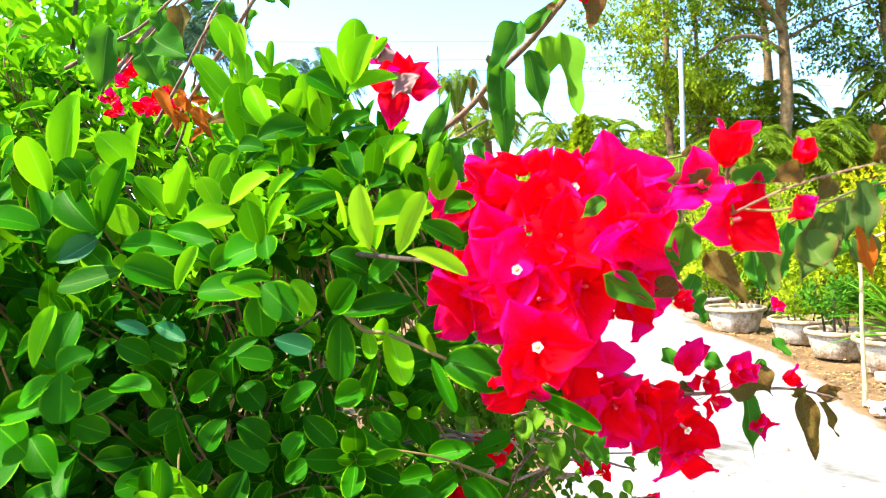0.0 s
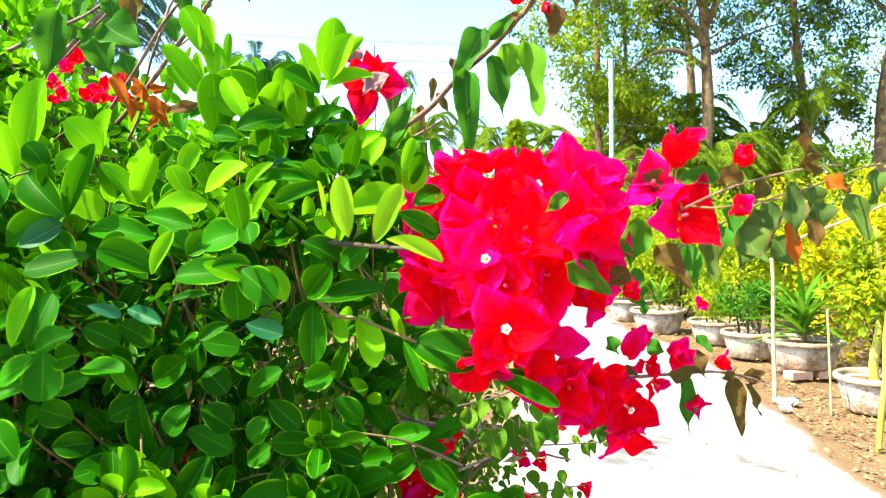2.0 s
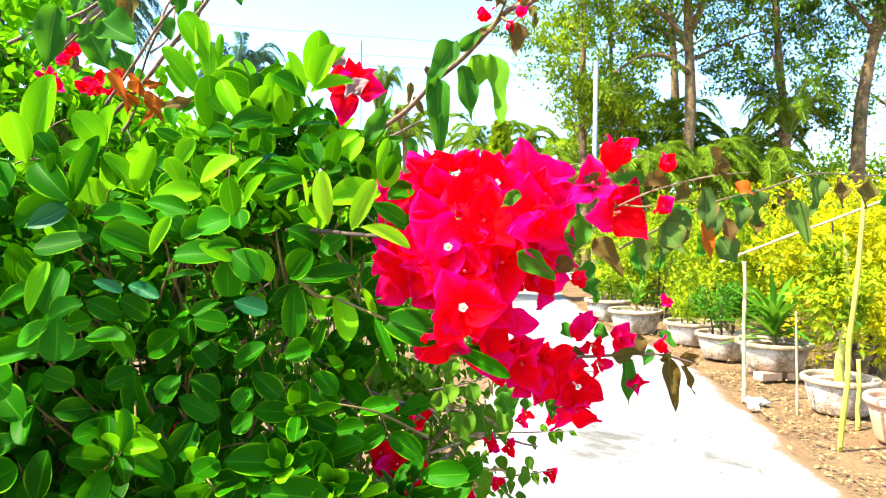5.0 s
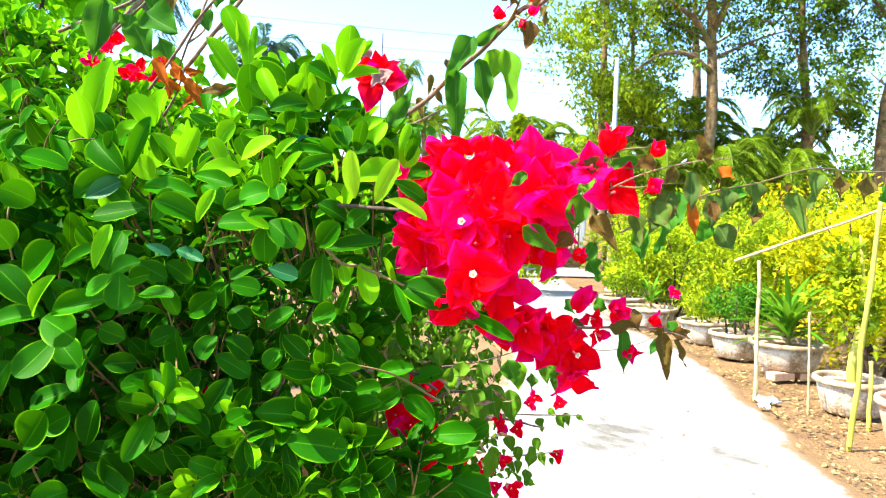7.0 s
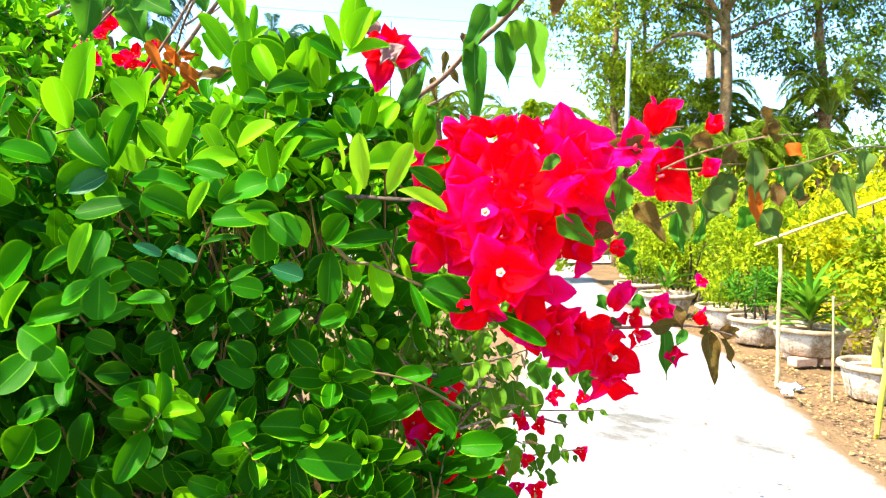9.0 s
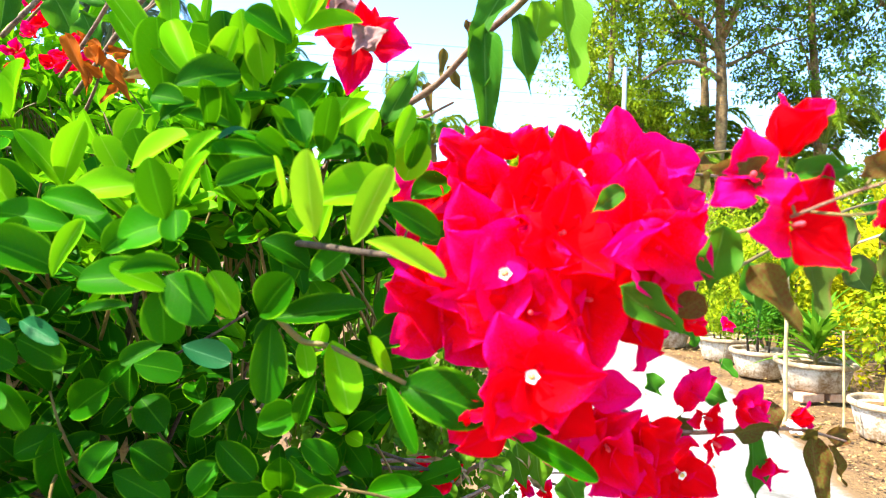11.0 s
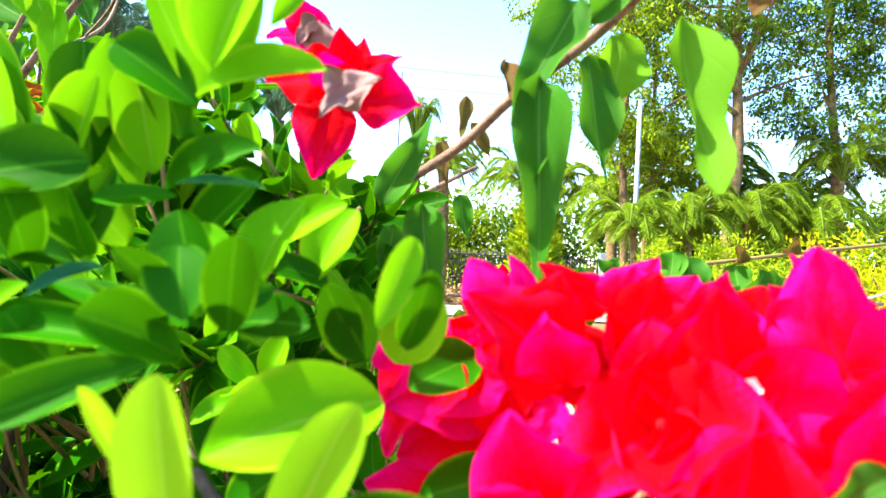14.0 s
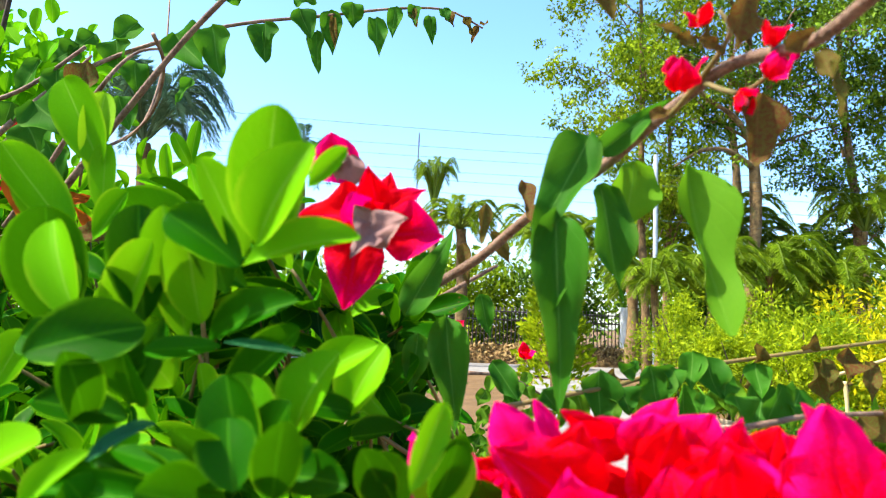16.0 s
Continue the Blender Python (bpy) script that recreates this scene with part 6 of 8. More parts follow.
flower((-0.4527, 1.0000, 1.3700), (-0.2, -0.9, 0.4), 0.020, open_by=45)
flower((-0.4364, 1.0000, 1.3832), (0.0, -0.9, 0.4), 0.020, open_by=45)
flower((-0.5314, 1.1000, 1.4781), (0.2, -0.9, 0.4), 0.020, open_by=45)
flower((-0.3862, 0.9500, 1.3566), (-0.2, -0.9, 0.4), 0.020, open_by=45)
flower((-0.5540, 1.1000, 1.4125), (0.0, -0.9, 0.4), 0.020, open_by=45)
flower((-0.4484, 1.0200, 1.3701), (0.2, -0.9, 0.4), 0.020, open_by=45)

# dry rust leaves
vine_leaf((-0.3158, 0.8000, 1.3473), (-0.3069, 0.7866, 1.3167), 0.0130, VINE_RUST)
vine_leaf((-0.3027, 0.8000, 1.3231), (-0.2768, 0.7910, 1.2869), 0.0152, VINE_RUST)
vine_leaf((-0.3295, 0.8200, 1.3338), (-0.3284, 0.8058, 1.2955), 0.0123, VINE_RUST)
vine_leaf((-0.3056, 0.8200, 1.3380), (-0.2925, 0.8271, 1.3471), 0.0094, VINE_RUST)
vine_leaf((-0.3128, 0.8100, 1.3143), (-0.3339, 0.8037, 1.3301), 0.0102, VINE_RUST)
vine_leaf((-0.2928, 0.8000, 1.3057), (-0.3075, 0.7931, 1.2832), 0.0111, VINE_RUST)
vine_leaf((-0.3362, 0.8400, 1.3636), (-0.3196, 0.8314, 1.3365), 0.0105, VINE_RUST)
vine_leaf((-0.2881, 0.8300, 1.3151), (-0.3070, 0.8246, 1.3353), 0.0115, VINE_RUST)
cane([(-0.360, 0.820, 1.315), (-0.316, 0.800, 1.368), (-0.285, 0.780, 1.405), (-0.256, 0.760, 1.430)], [0.0022, 0.0021, 0.0019, 0.0018])
cane([(-0.348, 0.850, 1.284), (-0.323, 0.820, 1.309), (-0.306, 0.800, 1.341)], [0.0020, 0.0015, 0.0010])
vine_leaf((-0.3466, 0.8000, 1.3559), (-0.3169, 0.7892, 1.3041), 0.0166, VINE_RUST)
vine_leaf((-0.3212, 0.7900, 1.3409), (-0.2974, 0.7924, 1.3147), 0.0165, VINE_RUST)
vine_leaf((-0.3038, 0.8000, 1.3390), (-0.2768, 0.7868, 1.3378), 0.0099, VINE_RUST)
vine_leaf((-0.2966, 0.7800, 1.3265), (-0.2763, 0.7798, 1.3003), 0.0129, VINE_RUST)
vine_leaf((-0.3343, 0.8200, 1.3512), (-0.3424, 0.8150, 1.3644), 0.0125, VINE_RUST)
vine_leaf((-0.2648, 0.7400, 1.3002), (-0.2157, 0.7276, 1.3090), 0.0163, VINE_BROWN)
bud((-0.3453, 0.8200, 1.3433), (0.1, -0.5, 0.8), 0.018)

# the great bunch of bloom
flower((0.0550, 0.3880, 1.0912), (-0.05, -1, 0.05), 0.034, spin=30, open_by=70, blown=True)
flower((0.0898, 0.4460, 1.1898), (0.1, -1, 0.0), 0.030, spin=20, open_by=74, blown=True)
flower((0.0484, 0.4240, 1.1368), (-0.1, -1, -0.05), 0.033, spin=50, open_by=66, blown=True)
flower((0.0330, 0.5000, 1.1703), (-0.3, -0.9, 0.2), 0.033, spin=10, open_by=60, blown=True)
flower((0.0153, 0.5050, 1.1823), (-0.7, -0.7, 0.2), 0.032, spin=40, open_by=60)
flower((0.1235, 0.4600, 1.1925), (0.2, -0.9, 0.2), 0.031, spin=5, open_by=66)
flower((0.1123, 0.4000, 1.1464), (0.5, -0.9, -0.1), 0.037, spin=80, open_by=60)
flower((0.0752, 0.4150, 1.1570), (0.11, -1.01, 0.12), 0.034, spin=100)
flower((0.0623, 0.4200, 1.1156), (-0.17, -0.91, 0.23), 0.033)
flower((0.0151, 0.4600, 1.1104), (-0.6, -0.8, -0.2), 0.035, spin=20, open_by=60)
flower((0.0905, 0.4200, 1.1238), (0.3, -0.98, 0.03), 0.035)
flower((0.0791, 0.4350, 1.0890), (0.16, -1.01, -0.12), 0.034)
flower((0.1152, 0.4300, 1.1695), (0.0, -1.04, 0.3), 0.034)
flower((0.0723, 0.4900, 1.1874), (-0.1, -0.9, 0.2), 0.030)
flower((0.0738, 0.4300, 1.1400), (0.07, -0.92, 0.1), 0.034)
flower((0.0402, 0.4400, 1.1496), (-0.3, -1, 0.1), 0.034, spin=15, open_by=55)
flower((0.1402, 0.4600, 1.1833), (0.5, -0.8, 0.1), 0.030)
flower((0.0371, 0.4600, 1.1261), (-0.06, -0.91, -0.05), 0.034)
flower((0.0723, 0.4500, 1.1756), (-0.27, -0.81, 0.51), 0.034)
flower((0.1069, 0.4900, 1.1851), (0.1, -0.9, 0.2), 0.030)
flower((0.0838, 0.4400, 1.1043), (0.24, -0.92, -0.09), 0.034)
flower((0.1323, 0.4200, 1.1398), (0.7, -0.7, 0), 0.034)
flower((0.1230, 0.4500, 1.1166), (0.5, -0.8, -0.2), 0.034)
flower((0.1402, 0.4600, 1.1112), (0.6, -0.7, -0.3), 0.032)
flower((0.0494, 0.4500, 1.1040), (-0.41, -1.02, -0.12), 0.033)
flower((0.0270, 0.5000, 1.1392), (-0.16, -0.83, 0.26), 0.033)
flower((0.0833, 0.4600, 1.1257), (-0.18, -1.03, 0.01), 0.034)
flower((0.1068, 0.4500, 1.1486), (0.38, -1.05, 0.31), 0.034)
flower((0.0421, 0.4300, 1.0626), (-0.2, -0.7, -0.8), 0.025, spin=10, open_by=50)
flower((0.0928, 0.4400, 1.0730), (0.1, -0.9, -0.4), 0.034)
flower((0.0394, 0.5000, 1.1879), (-0.5, -0.8, 0.1), 0.028)
flower((0.0865, 0.5000, 1.1857), (0, -0.9, 0.2), 0.030)
flower((0.1287, 0.4300, 1.1616), (0.6, -0.7, 0.2), 0.034)
flower((0.1166, 0.4800, 1.0427), (-0.05, -1, -0.25), 0.026)
flower((0.1403, 0.4900, 1.0342), (0.16, -1, -0.25), 0.026)
flower((0.1007, 0.4750, 1.0369), (-0.2, -1, -0.25), 0.026)
flower((0.1328, 0.4850, 1.0159), (0.1, -1, -0.25), 0.026)
flower((0.1577, 0.5000, 1.0252), (0.3, -1, -0.25), 0.026)
flower((0.1213, 0.4700, 1.0325), (0.03, -1, -0.25), 0.026)
flower((0.1499, 0.5000, 1.0129), (0.23, -1, -0.25), 0.026)
flower((0.1867, 0.5200, 1.0019), (0.3, -1, -0.3), 0.032, spin=0, open_by=66, blown=True)
flower((0.1920, 0.5300, 0.9752), (0.2, -0.7, -0.9), 0.030, spin=30, open_by=50)
flower((0.1880, 0.5000, 1.0600), (0.3, -0.8, 0.5), 0.017, open_by=30)
flower((0.2000, 0.5050, 1.0400), (0.3, -0.9, 0), 0.014)
flower((0.2060, 0.5050, 1.0240), (0.5, -0.8, -0.3), 0.016)
flower((0.0420, 0.4500, 1.0530), (-0.3, -0.7, -0.7), 0.020)
flower((0.1650, 0.3620, 1.1625), (0.25, -1, 0.15), 0.029, spin=95, open_by=62)
flower((0.1510, 0.3720, 1.1830), (-0.2, -0.8, 0.4), 0.021, spin=0, open_by=55, mat=BRACT_PINK)
flower((0.1620, 0.3650, 1.1970), (0.25, -0.4, 0.9), 0.025, spin=10, open_by=20)
bud((0.1939, 0.3450, 1.1936), (0.2, -0.6, 0.7), 0.013)
bud((0.1883, 0.3400, 1.1647), (0.2, -0.8, 0.4), 0.014)
bud((0.2208, 0.5000, 1.0464), (0.3, -0.9, 0.3), 0.020)
bud((0.2327, 0.5050, 1.0442), (0.5, -0.6, 0.5), 0.014)
bud((0.2686, 0.5150, 1.0363), (0.8, -0.5, 0.3), 0.014)
bud((0.2442, 0.5100, 1.0075), (0.3, -0.8, -0.5), 0.016)
bud((0.1679, 0.4700, 1.1078), (1, -0.4, 0), 0.014)
vine_leaf((0.1027, 0.4000, 1.1792), (0.0867, 0.4034, 1.1683), 0.0123)
vine_leaf((0.1195, 0.4000, 1.1402), (0.1039, 0.3969, 1.1240), 0.0164)
vine_leaf((0.0965, 0.3850, 1.1326), (0.1231, 0.3911, 1.1098), 0.0193)
vine_leaf((0.1461, 0.3850, 1.1624), (0.1447, 0.3926, 1.1279), 0.0235)
vine_leaf((0.1452, 0.4000, 1.1276), (0.1310, 0.4092, 1.1146), 0.0167, VINE_BROWN)
vine_leaf((0.1608, 0.3700, 1.1834), (0.1311, 0.3721, 1.1873), 0.0156, VINE_BROWN)
vine_leaf((0.1626, 0.3600, 1.1845), (0.2005, 0.3670, 1.1912), 0.0147)
vine_leaf((0.0858, 0.4500, 1.0627), (0.0828, 0.4585, 1.0430), 0.0155)
vine_leaf((0.1567, 0.3800, 1.1443), (0.1731, 0.3652, 1.1151), 0.0173, VINE_BROWN)
vine_leaf((0.1998, 0.4000, 1.1524), (0.2021, 0.4028, 1.1185), 0.0152, VINE_DUSK)
vine_leaf((0.2091, 0.3450, 1.1649), (0.1850, 0.3327, 1.1263), 0.0221, VINE_DUSK)
vine_leaf((0.1926, 0.3400, 1.1554), (0.2021, 0.3325, 1.1316), 0.0205, VINE_DUSK)
vine_leaf((0.1925, 0.3400, 1.1886), (0.1710, 0.3317, 1.1805), 0.0146, VINE_BROWN)
vine_leaf((0.2245, 0.3250, 1.1893), (0.2166, 0.3186, 1.2079), 0.0157, VINE_BROWN)
vine_leaf((0.2210, 0.3350, 1.1810), (0.2166, 0.3212, 1.1444), 0.0159, VINE_DUSK)
vine_leaf((0.2315, 0.3300, 1.1880), (0.2125, 0.3180, 1.1937), 0.0143, VINE_BROWN)
vine_leaf((0.2460, 0.3400, 1.1853), (0.2546, 0.3320, 1.1737), 0.0097, VINE_RUST)
vine_leaf((0.2251, 0.3450, 1.1574), (0.2308, 0.3410, 1.1255), 0.0113, VINE_RUST)
vine_leaf((0.2879, 0.4000, 1.1737), (0.2764, 0.3927, 1.1479), 0.0171, VINE_DUSK)
vine_leaf((0.2159, 0.3500, 1.1822), (0.1994, 0.3419, 1.1703), 0.0128, VINE_BROWN)
vine_leaf((0.2509, 0.3600, 1.1597), (0.2548, 0.3562, 1.1401), 0.0117, VINE_BROWN)
vine_leaf((0.2360, 0.5100, 1.0287), (0.2404, 0.5074, 0.9760), 0.0197)
vine_leaf((0.2182, 0.5000, 1.0311), (0.2451, 0.5061, 1.0344), 0.0185, VINE_BROWN)
vine_leaf((0.2437, 0.5150, 1.0485), (0.2549, 0.5039, 1.0267), 0.0229, VINE_BROWN)
vine_leaf((0.2826, 0.5150, 1.0264), (0.2861, 0.5129, 0.9748), 0.0169, VINE_BROWN)
vine_leaf((0.2994, 0.5200, 1.0169), (0.3185, 0.5283, 0.9846), 0.0119, VINE_BROWN)
vine_leaf((0.2966, 0.5200, 1.0224), (0.3216, 0.5258, 1.0232), 0.0162, VINE_BROWN)
vine_leaf((0.2742, 0.5150, 1.0240), (0.2819, 0.5031, 1.0339), 0.0105, VINE_BROWN)
vine_leaf((0.2040, 0.5400, 1.0074), (0.2139, 0.5436, 0.9762), 0.0163, VINE_BROWN)
vine_leaf((0.1793, 0.5500, 0.9840), (0.1737, 0.5502, 0.9566), 0.0165)
vine_leaf((0.2074, 0.5200, 1.0539), (0.2209, 0.5129, 1.0494), 0.0178)
vine_leaf((0.1268, 0.5000, 1.0637), (0.1213, 0.4885, 1.0753), 0.0079)
vine_leaf((0.1228, 0.5600, 0.9835), (0.1345, 0.5618, 0.9548), 0.0254)
vine_leaf((0.1821, 0.5100, 1.0302), (0.1983, 0.5103, 1.0348), 0.0155, VINE_BROWN)
cane([(0.014, 0.620, 1.120), (0.056, 0.500, 1.119), (0.100, 0.470, 1.135), (0.135, 0.430, 1.151), (0.161, 0.390, 1.161), (0.165, 0.360, 1.167), (0.185, 0.345, 1.178), (0.211, 0.335, 1.186), (0.232, 0.330, 1.190), (0.248, 0.325, 1.191)], [0.0014, 0.0013, 0.0012, 0.0010, 0.0009, 0.0008, 0.0007, 0.0005, 0.0004, 0.0003])
cane([(0.169, 0.360, 1.169), (0.181, 0.345, 1.167), (0.198, 0.340, 1.170), (0.222, 0.340, 1.172)], [0.0008, 0.0007, 0.0006, 0.0005], TWIG)
cane([(0.086, 0.500, 1.079), (0.137, 0.500, 1.048), (0.180, 0.505, 1.031), (0.223, 0.505, 1.031), (0.270, 0.512, 1.030), (0.317, 0.520, 1.018)], [0.0022, 0.0019, 0.0016, 0.0014, 0.0011, 0.0008])
cane([(0.056, 0.500, 1.119), (0.083, 0.480, 1.149), (0.100, 0.470, 1.177), (0.112, 0.460, 1.199)], [0.0018, 0.0015, 0.0013, 0.0010])
cane([(0.070, 0.490, 1.125), (0.074, 0.460, 1.094), (0.067, 0.450, 1.068)], [0.0018, 0.0014, 0.0010])
cane([(0.165, 0.360, 1.167), (0.163, 0.365, 1.187), (0.167, 0.365, 1.200)], [0.0007, 0.0006, 0.0006], TWIG)
cane([(0.185, 0.345, 1.178), (0.194, 0.345, 1.191)], [0.0006, 0.0005], TWIG)

# the second branch, reaching over the path
cane([(0.265, 0.600, 1.133), (0.353, 0.640, 1.168), (0.426, 0.680, 1.193), (0.512, 0.730, 1.210), (0.645, 0.800, 1.243), (0.792, 0.880, 1.250), (0.968, 0.950, 1.269)], [0.0016, 0.0015, 0.0014, 0.0013, 0.0012, 0.0011, 0.0010], TWIG)
vine_leaf((0.5029, 0.7300, 1.2134), (0.5051, 0.7294, 1.1609), 0.0324, VINE_DUSK)
vine_leaf((0.4279, 0.6900, 1.1883), (0.4200, 0.6781, 1.1381), 0.0321, VINE_DUSK)
vine_leaf((0.4392, 0.7000, 1.1464), (0.4575, 0.6860, 1.1123), 0.0356, VINE_DUSK)
vine_leaf((0.4216, 0.6900, 1.1496), (0.4058, 0.6961, 1.1221), 0.0278)
vine_leaf((0.6497, 0.8000, 1.2375), (0.6314, 0.7894, 1.1794), 0.0263, VINE_DUSK)
vine_leaf((0.5917, 0.7800, 1.2034), (0.6106, 0.7762, 1.1397), 0.0292, VINE_DUSK)
vine_leaf((0.7116, 0.8400, 1.2435), (0.7036, 0.8320, 1.1924), 0.0201, VINE_BROWN)
vine_leaf((0.7918, 0.8800, 1.2502), (0.7834, 0.8854, 1.1974), 0.0289, VINE_BROWN)
vine_leaf((0.5917, 0.7800, 1.2034), (0.5795, 0.7694, 1.2193), 0.0171, VINE_BROWN)
vine_leaf((0.5194, 0.7400, 1.1739), (0.4991, 0.7251, 1.1445), 0.0211, VINE_BROWN)
vine_leaf((0.2942, 0.6200, 1.1412), (0.2967, 0.6123, 1.0926), 0.0237)
vine_leaf((0.3340, 0.6300, 1.1639), (0.3161, 0.6170, 1.1069), 0.0240)
vine_leaf((0.2248, 0.6000, 1.0981), (0.2400, 0.6005, 1.0713), 0.0231)
vine_leaf((0.8402, 0.9000, 1.2295), (0.8495, 0.8888, 1.1806), 0.0391)
vine_leaf((0.9067, 0.9300, 1.2542), (0.8958, 0.9253, 1.1830), 0.0364, VINE_DUSK)
vine_leaf((0.3525, 0.6400, 1.1865), (0.3444, 0.6345, 1.1429), 0.0244)
vine_leaf((0.1989, 0.6000, 1.0499), (0.2072, 0.6024, 1.0328), 0.0163)
vine_leaf((0.4750, 0.7100, 1.2029), (0.4562, 0.7038, 1.1783), 0.0236)
vine_leaf((0.2243, 0.5800, 1.1189), (0.2102, 0.5750, 1.0923), 0.0197)
cane([(0.050, 0.660, 1.200), (0.102, 0.670, 1.210), (0.126, 0.680, 1.214), (0.160, 0.690, 1.223), (0.223, 0.700, 1.233), (0.271, 0.700, 1.241), (0.340, 0.710, 1.251)], [0.0016, 0.0015, 0.0015, 0.0014, 0.0013, 0.0013, 0.0012], TWIG)
cane([(0.142, 0.560, 1.205), (0.169, 0.570, 1.208), (0.192, 0.580, 1.210), (0.254, 0.600, 1.211)], [0.0016, 0.0015, 0.0013, 0.0012])
vine_leaf((0.1094, 0.6700, 1.2233), (0.1073, 0.6791, 1.1914), 0.0271)
vine_leaf((0.1242, 0.6750, 1.2128), (0.1276, 0.6692, 1.1960), 0.0242)
vine_leaf((0.1468, 0.6850, 1.2262), (0.1551, 0.6886, 1.1979), 0.0308)
vine_leaf((0.1647, 0.6900, 1.2258), (0.1572, 0.6786, 1.2075), 0.0167)
vine_leaf((0.1774, 0.6900, 1.2367), (0.1749, 0.6835, 1.2105), 0.0206)
vine_leaf((0.1870, 0.6900, 1.2333), (0.1949, 0.6923, 1.2073), 0.0227)
vine_leaf((0.2025, 0.6950, 1.2238), (0.1971, 0.6826, 1.2012), 0.0188)
vine_leaf((0.2255, 0.7000, 1.2304), (0.2246, 0.6944, 1.2059), 0.0192)
vine_leaf((0.1768, 0.5800, 1.2252), (0.1676, 0.5815, 1.1983), 0.0234)
vine_leaf((0.1914, 0.5900, 1.2219), (0.1803, 0.5791, 1.2074), 0.0230)
vine_leaf((0.1619, 0.6000, 1.2169), (0.1621, 0.5877, 1.1999), 0.0184)
vine_leaf((0.2750, 0.7000, 1.2350), (0.2705, 0.6877, 1.2131), 0.0163, VINE_BROWN)
vine_leaf((0.2913, 0.7000, 1.2433), (0.2747, 0.6879, 1.2180), 0.0183, VINE_BROWN)
vine_leaf((0.2291, 0.7000, 1.2313), (0.2199, 0.6935, 1.2466), 0.0126, VINE_BROWN)
vine_leaf((0.2631, 0.7000, 1.2395), (0.2628, 0.6925, 1.2521), 0.0136, VINE_BROWN)
vine_leaf((0.1264, 0.6800, 1.2214), (0.1358, 0.6749, 1.2293), 0.0155)
vine_leaf((0.2295, 0.6000, 1.2089), (0.2391, 0.5968, 1.1937), 0.0262, VINE_BROWN)
vine_leaf((0.3141, 0.7100, 1.2339), (0.3048, 0.6953, 1.2040), 0.0147, VINE_BROWN)
vine_leaf((0.0709, 0.6600, 1.2106), (0.0802, 0.6612, 1.1972), 0.0174)
vine_leaf((0.1191, 0.6800, 1.2103), (0.1232, 0.6880, 1.2207), 0.0139, VINE_BROWN)
vine_leaf((0.1735, 0.6600, 1.2108), (0.1664, 0.6522, 1.1979), 0.0147)
vine_leaf((0.0943, 0.7000, 1.2037), (0.0884, 0.6975, 1.1815), 0.0152, OLIVE)
vine_leaf((0.1069, 0.7200, 1.2059), (0.1124, 0.7164, 1.1812), 0.0174, OLIVE)
vine_leaf((0.1232, 0.7000, 1.2047), (0.1259, 0.6951, 1.1794), 0.0190, OLIVE)
vine_leaf((0.1513, 0.7200, 1.2114), (0.1520, 0.7238, 1.1794), 0.0201, OLIVE)
vine_leaf((0.1798, 0.7100, 1.2133), (0.1799, 0.7150, 1.1798), 0.0221)
vine_leaf((0.2024, 0.7200, 1.2092), (0.2039, 0.7282, 1.1805), 0.0202, OLIVE)
vine_leaf((0.2168, 0.7200, 1.2177), (0.2160, 0.7105, 1.1875), 0.0223, OLIVE)
vine_leaf((0.2308, 0.7000, 1.2161), (0.2216, 0.6873, 1.1839), 0.0228)
vine_leaf((0.2601, 0.7200, 1.2113), (0.2593, 0.7126, 1.1809), 0.0200, OLIVE)
vine_leaf((0.2669, 0.7000, 1.2327), (0.2746, 0.7071, 1.2015), 0.0196, VINE_BROWN)
vine_leaf((0.0809, 0.7200, 1.1991), (0.0707, 0.7055, 1.1853), 0.0141, OLIVE)
vine_leaf((0.0653, 0.7500, 1.2014), (0.0683, 0.7393, 1.1843), 0.0150)
vine_leaf((0.1752, 0.7400, 1.2063), (0.1700, 0.7373, 1.1860), 0.0183, VINE_BROWN)
vine_leaf((0.2395, 0.7400, 1.2252), (0.2531, 0.7500, 1.2038), 0.0187, VINE_BROWN)

# single pink bloom over the path's edge
flower((0.7522, 1.5000, 0.9846), (-0.2, -1, 0.2), 0.020, spin=20, open_by=62, mat=BRACT_PINK)
flower((0.7540, 1.5100, 0.9777), (0.3, -1, 0.4), 0.020, spin=80, open_by=50, mat=BRACT_PINK)
cane([(0.752, 1.500, 0.979), (0.694, 1.400, 0.934), (0.564, 1.200, 0.909), (0.367, 0.900, 0.936), (0.215, 0.600, 0.996)], [0.0006, 0.0006, 0.0006, 0.0006, 0.0006], TWIG)
vine_leaf((0.7371, 1.5000, 0.9065), (0.7648, 1.4889, 0.8639), 0.0298)
vine_leaf((0.7158, 1.5000, 0.8612), (0.6922, 1.4944, 0.8170), 0.0297)

# outer bracts of the great bunch
bract((0.0549, 0.3890, 1.0908), (0.0313, 0.3806, 1.0835), 0.0368, BRACT_PINK)
bract((0.0574, 0.3890, 1.0935), (0.0815, 0.3926, 1.1047), 0.0249, BRACT_PINK)
bract((0.0574, 0.3900, 1.0885), (0.0652, 0.3793, 1.0651), 0.0307)
bract((0.0889, 0.4490, 1.1896), (0.0666, 0.4523, 1.1926), 0.0325)
bract((0.0936, 0.4490, 1.1883), (0.1157, 0.4434, 1.1833), 0.0321, BRACT_PINK)
bract((0.0908, 0.4290, 1.1756), (0.0663, 0.4301, 1.1598), 0.0212, BRACT_PINK)
bract((0.0915, 0.4540, 1.1919), (0.0895, 0.4508, 1.2135), 0.0318)
bract((0.0476, 0.4690, 1.1872), (0.0212, 0.4552, 1.2112), 0.0316)
bract((0.0463, 0.4640, 1.1861), (0.0400, 0.4530, 1.2055), 0.0242, BRACT_PINK)
